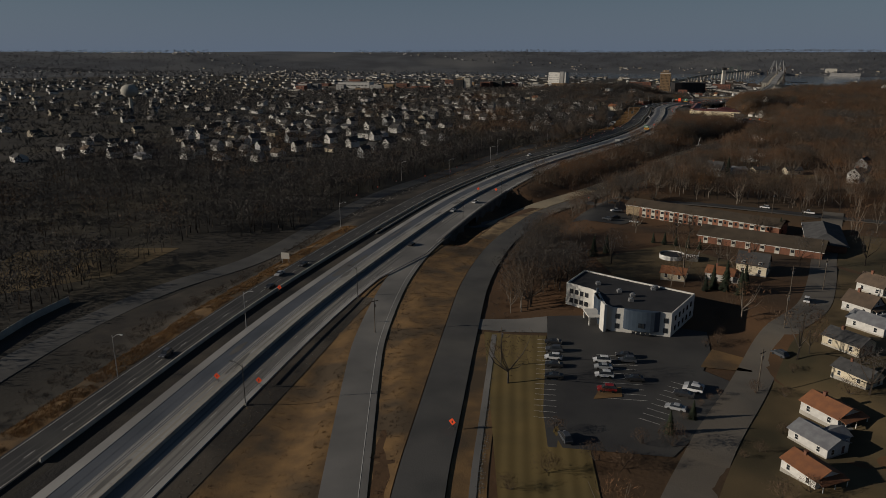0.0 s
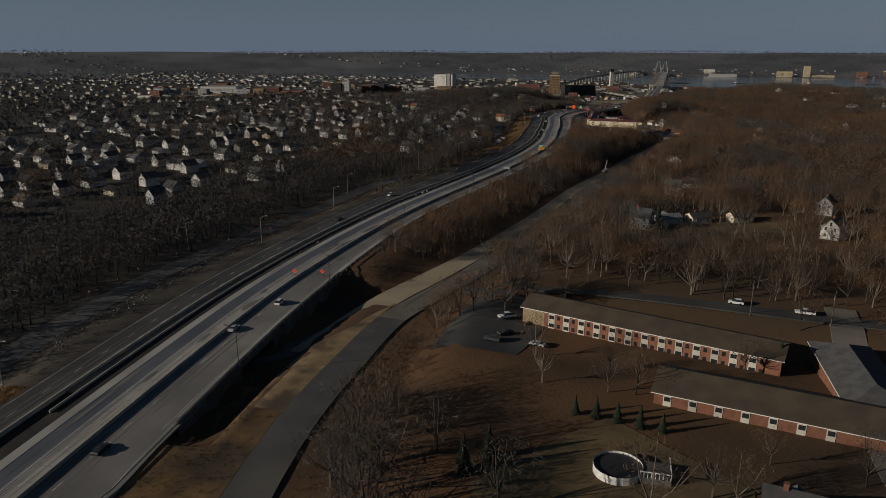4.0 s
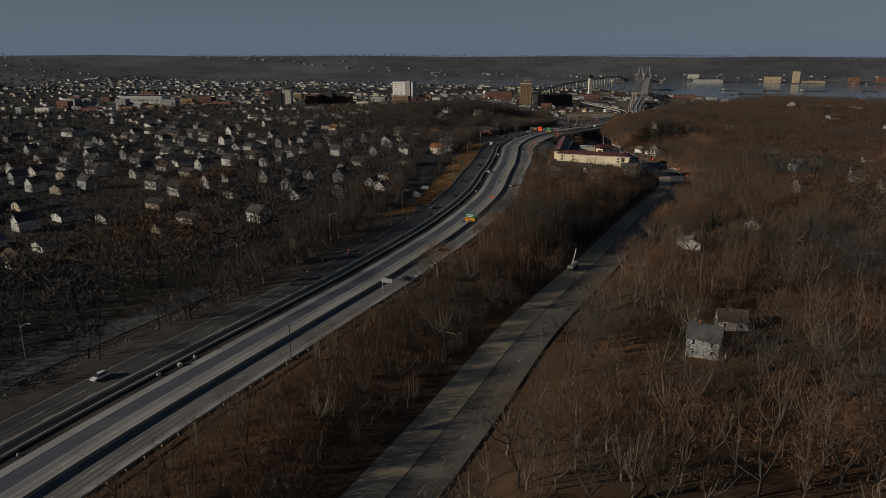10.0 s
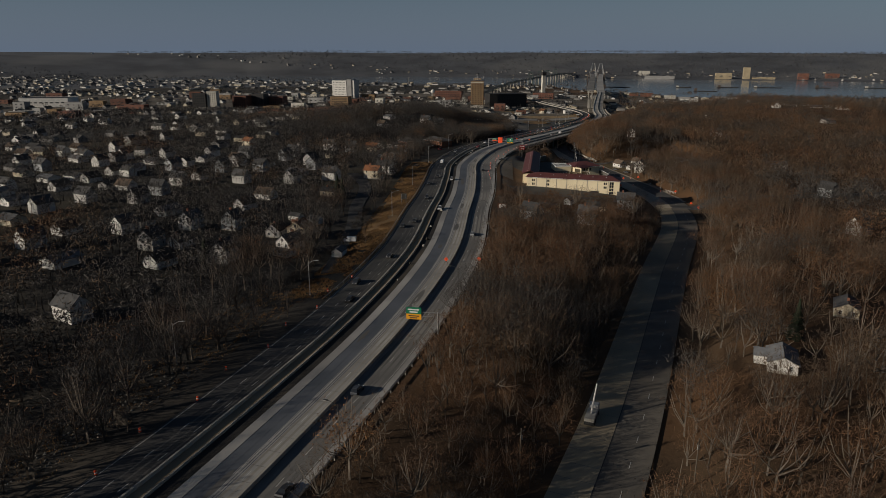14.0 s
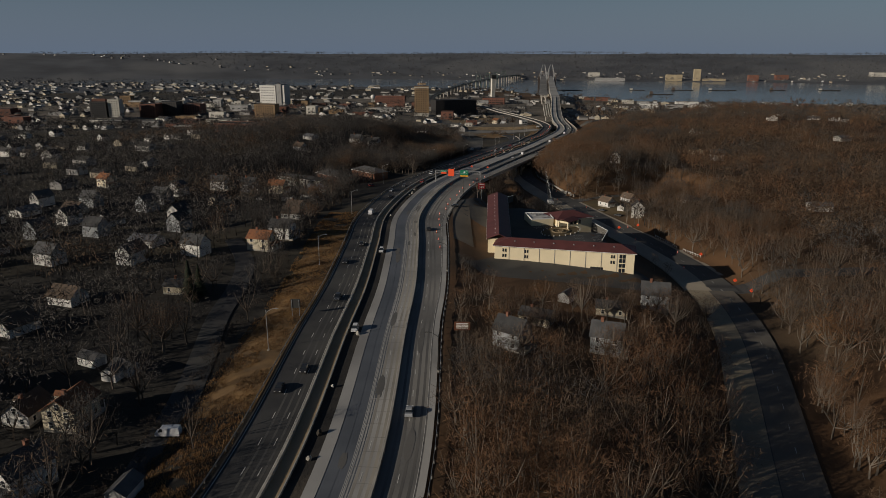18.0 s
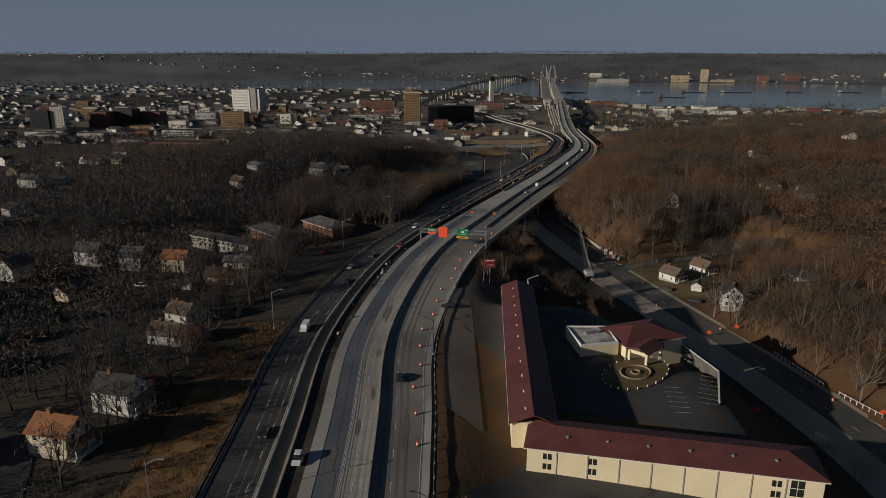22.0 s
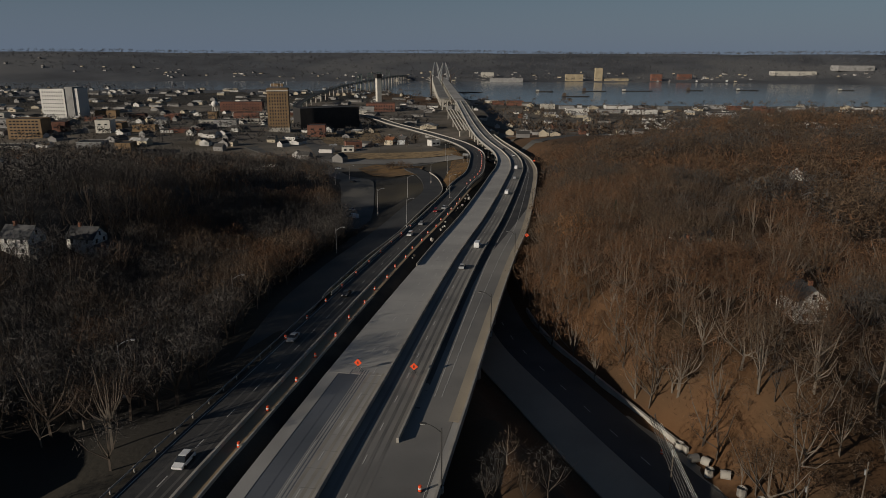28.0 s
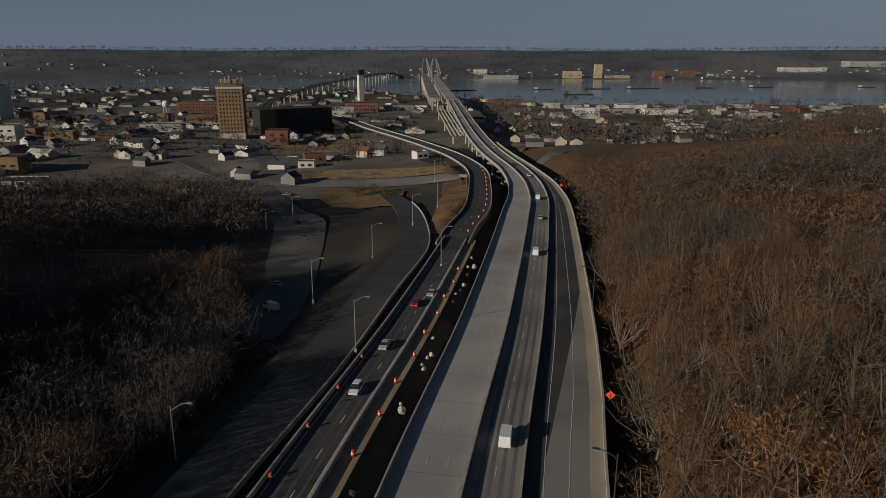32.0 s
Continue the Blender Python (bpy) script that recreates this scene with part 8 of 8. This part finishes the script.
# rubble and blocks in the median works
rb = random.Random(3)
for i in range(46):
    s = S(rb.choice((rb.uniform(380, 560), rb.uniform(640, 860), rb.uniform(900, 1060), rb.uniform(1180, 1300))))
    bm = B()
    bmesh.ops.create_icosphere(bm, subdivisions=1, radius=rb.uniform(0.35, 0.9))
    for v in bm.verts:
        v.co *= rb.uniform(0.7, 1.2)
    o = part("concrete_lump", bm, rb.choice((WALLC, DIRT, PALE)), None, "", on_hwy(s, rb.uniform(-15.8, -13.4), 0.15))
    tagged(o, "lump of broken concrete in the median trench", "rubble", "rubble")
# bays painted on the lots
def bays(name, x, y, yaw, n, pitch, length, z):
    v, f = [], []
    c, s = math.cos(yaw), math.sin(yaw)
    for i in range(n):
        o = len(v)
        for a, b in ((i * pitch, 0), (i * pitch + 0.13, 0), (i * pitch + 0.13, length), (i * pitch, length)):
            v.append((x + a * c - b * s, y + a * s + b * c, z))
        f.append([o, o + 1, o + 2, o + 3])
    return tagged(mesh(name, v, f, PAINT), "white painted parking bay lines", "road marking", kind="stuff")


for a in ((31.5, 180, -1.72, 17, 2.7, -5.0), (46, 170, -1.72, 10, 2.7, -5.0), (46, 170, -1.72, 10, 2.7, 5.0), (60, 152, -2.2, 9, 2.7, -5.0)):
    bays("bay_lines", *a, 1.46)
for a in ((380, 909, -2.3, 8, 2.6, -4.8), (361, 908, -2.0, 6, 2.6, 4.5), (350, 929, 0.1, 7, 1.0, -3.5), (383, 926, -1.7, 6, 1.0, -3.5)):
    bays("bay_lines", *a, 0.96)

# ---- stones, grass and scrub ----
def stones(name, x, y, lo, hi, lift, label, seed):
    r = np.random.default_rng(seed)
    base = np.array([(1, 0, 0), (0, 1, 0), (-1, 0, 0), (0, -1, 0), (0, 0, 1), (0, 0, -1)], float)
    tri = np.array([(0, 1, 4), (1, 2, 4), (2, 3, 4), (3, 0, 4), (1, 0, 5), (2, 1, 5), (3, 2, 5), (0, 3, 5)])
    n = len(x)
    size = r.uniform(lo, hi, n)
    b = base[None] * r.uniform(0.55, 1.15, (n, 6, 3)) * size[:, None, None]
    a = r.uniform(0, 6.283, n)
    c, q = np.cos(a)[:, None], np.sin(a)[:, None]
    v = np.stack([b[..., 0] * c - b[..., 1] * q + x[:, None], b[..., 0] * q + b[..., 1] * c + y[:, None], b[..., 2] * 0.7 + (ground_z(x, y) + lift)[:, None]], -1)
    f = (tri[None] + (np.arange(n) * 6)[:, None, None]).reshape(-1, 3)
    return tagged(mesh(name, v.reshape(-1, 3), f, RIPRAP), label, "stones", kind="stuff")


ROCKS = Line([(15, 184), (12.3, 165), (9.4, 139), (7.3, 118), (4, 85)])
gr = np.random.default_rng(31)
k = gr.uniform(0, ROCKS.length, 900)
stones("rip_rap", *ROCKS.at(k, gr.normal(0, 0.5, 900)), 0.10, 0.27, 0.1, "line of pale stones along the lawn ditch", 1)
k = gr.uniform(S0, S(225), 3600)
stones("rip_rap", *HWY.at(k, right_edge(k) + 3.6 + gr.normal(0, 1.4, 3600)), 0.09, 0.28, 0.12, "grey rip-rap stones in the drainage ditch", 2)
k = gr.uniform(S(330), S(640), 1500)
stones("rip_rap", *HWY.at(k, left_edge(k) - 10 - np.abs(gr.normal(0, 9, 1500))), 0.15, 0.6, 0.1, "broken stone strewn over the roadworks", 3)


def tuft(seed):
    r = np.random.default_rng(seed)
    v, f = [], []
    for i in range(10):
        a = r.uniform(0, 6.283)
        p = np.array([r.normal(0, 0.5), r.normal(0, 0.5), 0])
        w, t = np.array([math.cos(a), math.sin(a), 0]) * 0.10, np.array([r.normal(0, 0.25), r.normal(0, 0.25), r.uniform(0.6, 1.0)])
        v += [p - w, p + w, p + t]
        f.append((3 * i, 3 * i + 1, 3 * i + 2))
    f = np.array(f)
    return (np.array(v[:9]), f[:3]), (np.array(v[9:]), f[:7])


TUFTS = [tuft(500 + i) for i in range(4)]


def grass(name, line, s0, s1, a, b, n, hmin, hmax, m, label, seed):
    r = np.random.default_rng(seed)
    s = r.uniform(s0, s1, n)
    t = r.random(n)
    fa, fb = a(s) if callable(a) else a, b(s) if callable(b) else b
    x, y = line.at(s, fa + (fb - fa) * t)
    clump = np.array([noise.noise(Vector((p * 0.11, q * 0.11, seed))) for p, q in zip(x, y)]) > -0.3
    plant(name, TUFTS, x[clump], y[clump], hmin, hmax, [m, m], label, seed)["category"] = "grass"


grass("tall_grass", HWY, S(690), S(965), lambda s: left_edge(s) - 17, lambda s: left_edge(s) - 1.2, 10000, 0.35, 0.8, TALLGRASS, "golden tall dry grass on the bank", 41)
grass("tall_grass", HWY, S(60), S(310), lambda s: left_edge(s) - 8.5, lambda s: left_edge(s) - 1.0, 7000, 0.35, 0.75, TALLGRASS, "golden tall dry grass beside the motorway", 42)
grass("verge_grass", LOW, by_y(LOW, 40), by_y(LOW, 312), to_motorway, -5.6, 7000, 0.2, 0.5, VERGE, "short dry verge grass", 43)
grass("tall_grass", HWY, S(420), S(700), lambda s: left_edge(s) - 30, lambda s: left_edge(s) - 8, 3500, 0.3, 0.7, TALLGRASS, "dry grass clumps on the edge of the roadworks", 44)
grass("tall_grass", RAMPL, 20, 240, -21, -6.5, 3500, 0.3, 0.7, TALLGRASS, "golden grass between the ramps", 45)
BUSH = [tree_arrays(80 + i, 4, 90, 0.03, 0.6, low=0.04, reach=(0.12, 0.26)) for i in range(3)]


def scrub(line, s0, s1, a, b, n, hmin, hmax, m, label, seed):
    r = np.random.default_rng(seed)
    s = r.uniform(s0, s1, n)
    x, y = line.at(s, r.uniform(a, b, n))
    plant("scrub", BUSH, x, y, hmin, hmax, [BARK, m], label, seed)["category"] = "shrubs"


scrub(HWY, S(690), S(1000), -55, -49.5, 170, 1.8, 4.0, SCRUB, "dark scrub in the hollow below the bank", 51)
scrub(HWY, S(60), S(300), -50, -38.5, 400, 1.2, 3.0, SCRUB, "dark brush in the hollow beside the works", 52)
scrub(LOW, by_y(LOW, 200), by_y(LOW, 345), 8, 13, 60, 1.2, 3.0, SCRUB, "brown brush beside the frontage road", 53)
scrub(HWY, S(425), S(800), 14, 26, 330, 1.6, 4.0, BROWNTWIG, "golden brown brush along the motorway rail", 60)
scrub(LOW, by_y(LOW, 430), by_y(LOW, 800), -30, -12.5, 420, 1.8, 4.5, SCRUB, "dark brush beside the lower street", 61)
scrub(LOW, by_y(LOW, 1035), by_y(LOW, 1215), 16, 52, 420, 1.8, 4.2, BROWNTWIG, "golden brown brush on the slope above the street", 54)
scrub(LOW, by_y(LOW, 360), by_y(LOW, 425), -32, -18, 150, 0.8, 2.4, SCRUB, "dark brush on the bank below the motorway", 58)
scrub(LOW, by_y(LOW, 960), by_y(LOW, 1030), -40, -13, 130, 1.2, 2.6, SCRUB, "low dark brush beside the viaduct", 55)
scrub(HWY, S(1120), S(1235), -62, -50, 260, 1.6, 3.6, SCRUB, "dark brush beside the exit ramp", 56)
scrub(LOW, by_y(LOW, 300), by_y(LOW, 372), 7, 24, 110, 1.5, 4.0, SCRUB, "brown brush between the street and the brick lot", 59)
scrub(RAMP1, 10, RAMP1.length - 40, 4.8, 7.6, 150, 0.5, 1.2, SCRUB, "dark weeds in the ditch beside the slip road", 57)
bush_first = None
for x, y, h in [(30, 121, 5), (41, 127, 4), (47, 126, 6), (24, 132, 4), (72, 176, 3), (79, 185, 3), (76, 178, 4), (74, 149, 4), (12, 112, 4), (20, 117, 5), (65, 148, 2), (62, 145.5, 2), (59, 143, 2), (56, 140, 2.2), (53, 137, 2.2),
                (35, 118, 5), (64, 124, 3), (72, 131, 3), (80, 147, 3), (87, 158, 3), (100, 172, 3), (108, 186, 4), (84, 196, 4), (90, 204, 5), (38, 149, 2.5), (60, 106, 5), (66, 108, 4), (93, 144, 5), (104, 158, 6), (60, 122, 2), (92, 190, 3), (563, 1482, 7), (568, 1477, 8), (558, 1478, 7), (573, 1471, 6), (606, 1600, 8), (628, 1612, 9), (650, 1688, 9), (665, 1652, 9), (588, 1588, 6), (620, 1640, 8)]:
    m = place(x, y, x * 1.7) @ Matrix.Scale(h, 4)
    if bush_first is None:
        (wv, wf), (tv, tf) = tree_arrays(95, 8, 420, 0.014, 0.6, low=0.04, reach=(0.08, 0.2))
        bush_first = mesh("shrub", wv, wf, [BARK])
        tagged(bush_first, "bare brown garden shrub with many fine twigs", "shrub", "shrubs")
        mesh("crown", tv, tf, [TWIG], bush_first)
        bush_first.matrix_basis = m
    else:
        copy_thing(bush_first, m).matrix_basis = m
FENCEW = Line([(-134, 170), (-134.5, 195), (-135.3, 214), (-132, 231)])
wall_along("site_wall", FENCEW, 0, FENCEW.length, 0.0, 0, 2.4, 0.3, WALLC, "pale low retaining wall beside the works", gz(FENCEW))

# ---- woods ----
NEAR = [tree_arrays(20 + i, 6, 350, 0.0072, 0.40, low=0.22, reach=(0.05, 0.12), lobes=8) for i in range(6)]
MID = [tree_arrays(40 + i, 1, 84, 0.022, 0.42, low=0.14, reach=(0.07, 0.16), lobes=7) for i in range(6)]
FAR = [tree_arrays(60 + i, 0, 16, 0.085, 0.42, low=0.12, reach=(0.18, 0.34), lobes=5) for i in range(5)]
ALLF = lambda x, y: in_view(x, y)
nx_, ny_ = scatter(-150, 620, 70, 1330, 4.0, 11, lambda x, y: in_view(x, y) & (off_path(x, y) < 128), 0.45)
mx_, my_ = scatter(-420, 900, 70, 1600, 5.0, 12, lambda x, y: in_view(x, y) & (off_path(x, y) >= 128) & (off_path(x, y) < 420), 0.48)
TREES_NEAR, TREES_MID = len(nx_), len(mx_)
tone = 1.5 * np.array([noise.noise(Vector((x * 0.014, y * 0.014, 3.0))) for x, y in zip(nx_, ny_)]) + rng.normal(0, 0.2, len(nx_)) + np.where(HWY.near(nx_, ny_)[1] > 0, 0.24, -0.45)
cut = [(tone < -0.08, GREYTWIG, "grey bare winter trees"), ((tone >= -0.08) & (tone < 0.34), BROWNTWIG, "brown bare winter trees"), (tone >= 0.34, RUSTTWIG, "rust brown trees with clinging dead leaves")]
near_d, near_l = HWY.near(nx_, ny_)[1], LOW.near(nx_, ny_)[1]
low_y = np.where(((near_d > 0) & (near_l < 0) & ~((ny_ > 640) & (ny_ < 785))) , 0.6, 1.0)
for i, (sel, m, lab) in enumerate(cut):
    for j, (a, b, q) in enumerate(((9, 17, low_y > 0.9), (5, 10, low_y < 0.9))):
        plant("woods", NEAR, nx_[sel & q], ny_[sel & q], a, b, [BARK if m is GREYTWIG else LIMB, m], lab, 100 + i * 2 + j)
tone = np.array([noise.noise(Vector((x * 0.01, y * 0.01, 3.0))) for x, y in zip(mx_, my_)]) + rng.normal(0, 0.2, len(mx_)) + np.where(mx_ > 0.37 * my_, 0.16, -0.3)
for i, (sel, m, lab) in enumerate([(tone < -0.05, GREYTWIG, "grey bare winter woods"), ((tone >= -0.05) & (tone < 0.34), BROWNTWIG, "brown bare winter woods"), (tone >= 0.34, RUSTTWIG, "rust brown woods")]):
    plant("woods_beyond", MID, mx_[sel], my_[sel], 9, 17, [BARK, m], lab, 200 + i)
fx, fy = [], []
for ring, cell in ((900, 9.5), (1700, 16.0), (4600, 28.0)):
    r = np.random.default_rng(ring)
    a0, a1 = {900: (420, 900), 1700: (900, 1700), 4600: (1700, 4600)}[ring]
    gx2, gy2 = np.meshgrid(np.arange(-3600, 4300, cell), np.arange(100, 4900, cell))
    x, y = (gx2 + r.random(gx2.shape) * cell).ravel(), (gy2 + r.random(gx2.shape) * cell).ravel()
    o = off_path(x, y)
    ok = (o >= a0) & (o < a1) & in_view(x, y) & (np.hypot(x - 206, y - 562) < 4150)
    x, y = x[ok], y[ok]
    s, d = HWY.near(x, y)
    u, v = river(x, y)
    p0 = (x - 414) * 0.48 + (y - 1116) * 0.877
    town = (ground_z(x, y) < -20) & (p0 < np.where(x < 500, 1150, 1900))
    p = np.where(town, 0.28, np.where(d < 0, 0.55, 0.9)) * (1.0 if ring < 1700 else 0.8)
    ok = (r.random(x.size) < p) & ~((u > -20) & (v < 20)) & ~((np.abs(d) < 45) & (s < HWY.length - 2))
    fx.append(x[ok])
    fy.append(y[ok])
    x, y = x[ok], y[ok]
    west = (x < np.interp(y, HWY.p[:, 1], HWY.p[:, 0])) & (ring < 4600)
    for sel, k_, m_, lab in ((west, 0.72, GREYTWIG, "far grey trees among suburban houses"), (~west & (np.arange(len(x)) % 2 == 0), 1.0, GREYTWIG, "far grey bare winter woods"), (~west & (np.arange(len(x)) % 2 == 1), 1.0, BROWNTWIG, "far brown bare winter woods")):
        # the outermost ring takes the twig colour with haze painted in
        m_ = m_ if ring < 4600 else HAZETWIG
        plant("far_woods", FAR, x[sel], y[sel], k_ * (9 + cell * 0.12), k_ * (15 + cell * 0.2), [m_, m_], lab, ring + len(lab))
FAR_COUNT = sum(len(q) for q in fx)

# single trees near the flight, trunk and crown apart
big = []
for i in range(5):
    (wv, wf), (tv, tf) = tree_arrays(300 + i, 18, 700, 0.0045, 0.42, 600 if i == 4 else 0, reach=(0.05, 0.14), lobes=9)
    t = mesh("bare_tree" if i < 4 else "oak_tree", wv, wf, [LIMB])
    tagged(t, "tall bare tree with grey spreading limbs" if i < 4 else "oak tree holding rusty dead leaves", "tree", "single trees")
    mesh("crown", tv, tf, [TWIG if i < 4 else RUST], t)
    big.append(t)
tx, ty = scatter(-60, 560, 150, 1230, 9.0, 77, lambda x, y: in_view(x, y) & (off_path(x, y) < 120), 0.9)
keep = np.random.default_rng(4).permutation(len(tx))[:210]
seen = set()
for i, k in enumerate(keep):
    v = i % 4 if i % 9 else 4
    h = rng.uniform(11, 18)
    m = place(tx[k], ty[k], rng.uniform(0, 6.28)) @ Matrix.Scale(h, 4)
    if v in seen:
        c = copy_thing(big[v], m)
        c.matrix_basis = m
    else:
        seen.add(v)
        big[v].matrix_basis = m
for x, y, h in ((608, 1598, 10), (626, 1614, 11), (632, 1602, 9), (650, 1690, 12), (563, 1482, 7), (568, 1478, 8), (558, 1478, 7), (572, 1472, 7), (590, 1585, 8), (655, 1630, 11), (665, 1650, 12), (585, 1650, 9), (630, 1650, 10), (612, 1560, 8), (103, 249.5, 11), (105.7, 305, 9), (109.6, 296, 9), (139, 298, 11), (312, 814, 16), (179, 835, 17), (186, 828, 16), (177, 906, 15), (203, 938, 14), (120, 258, 9), (86, 300, 10), (232, 462, 15), (180, 462, 15), (283, 796, 12), (287, 797, 11), (309, 785, 13), (304, 787, 12), (314, 786, 12), (326, 811, 11), (298, 809, 11), (345, 813, 12), (340, 814, 12), (292, 811, 10), (320, 812, 12)):
    m = place(x, y, x) @ Matrix.Scale(h, 4)
    copy_thing(big[int(x) % 4], m).matrix_basis = m
c = copy_thing(big[4], Matrix())
c.matrix_basis = place(140, 366, 1.0) @ Matrix.Scale(16, 4)
# spruces
def spruce(seed):
    r = np.random.default_rng(seed)
    v, f = [], []
    for i in range(420):
        z = r.random() ** 0.8
        rad = (0.24 * (1 - z) + 0.015) * r.uniform(0.6, 1.2)
        a = r.random() * 6.283
        p = np.array([0, 0, 0.06 + 0.92 * z])
        d = np.array([math.cos(a) * rad, math.sin(a) * rad, -0.06 - 0.05 * r.random()])
        s = np.array([-math.sin(a), math.cos(a), 0]) * (0.02 + 0.03 * (1 - z))
        o = len(v)
        v.extend([p + d * 0.15, p + d * 0.7 + s, p + d, p + d * 0.7 - s])
        f.append((o, o + 1, o + 2))
        f.append((o, o + 2, o + 3))
    return np.array(v), np.array(f)


wv, wf = branch_prism(np.array([0, 0, -0.05]), np.array([0, 0, 0.95]), 0.018, 0.003)
sp = mesh("spruce_tree", np.array(wv), np.array(wf), [BARK])
tagged(sp, "dark green spruce with drooping boughs", "tree", "spruces")
mesh("crown", *spruce(5), [PINE], sp)
first = True
for x, y, h in [(90.2, 220, 9), (93.6, 218, 11), (99, 216, 10), (96.5, 213, 9), (87, 218, 6), (89, 284, 5), (93, 281.5, 6), (97, 279, 5.5), (101, 276, 6), (105, 273.5, 5), (180, 436, 13), (60, 266, 9), (66, 270, 8), (225, 1028, 10), (256, 1078, 9), (300, 640, 13), (335, 620, 14), (520, 1180, 13), (560, 1230, 12), (150, 300, 9), (205, 1010, 11), (130, 760, 12), (20, 620, 12), (380, 560, 14), (410, 640, 13), (193, 868, 15), (196, 872, 12), (48, 131, 6), (55, 137, 5)]:
    m = place(x, y, x) @ Matrix.Scale(h, 4)
    if first:
        sp.matrix_basis = m
    else:
        copy_thing(sp, m).matrix_basis = m
    first = False
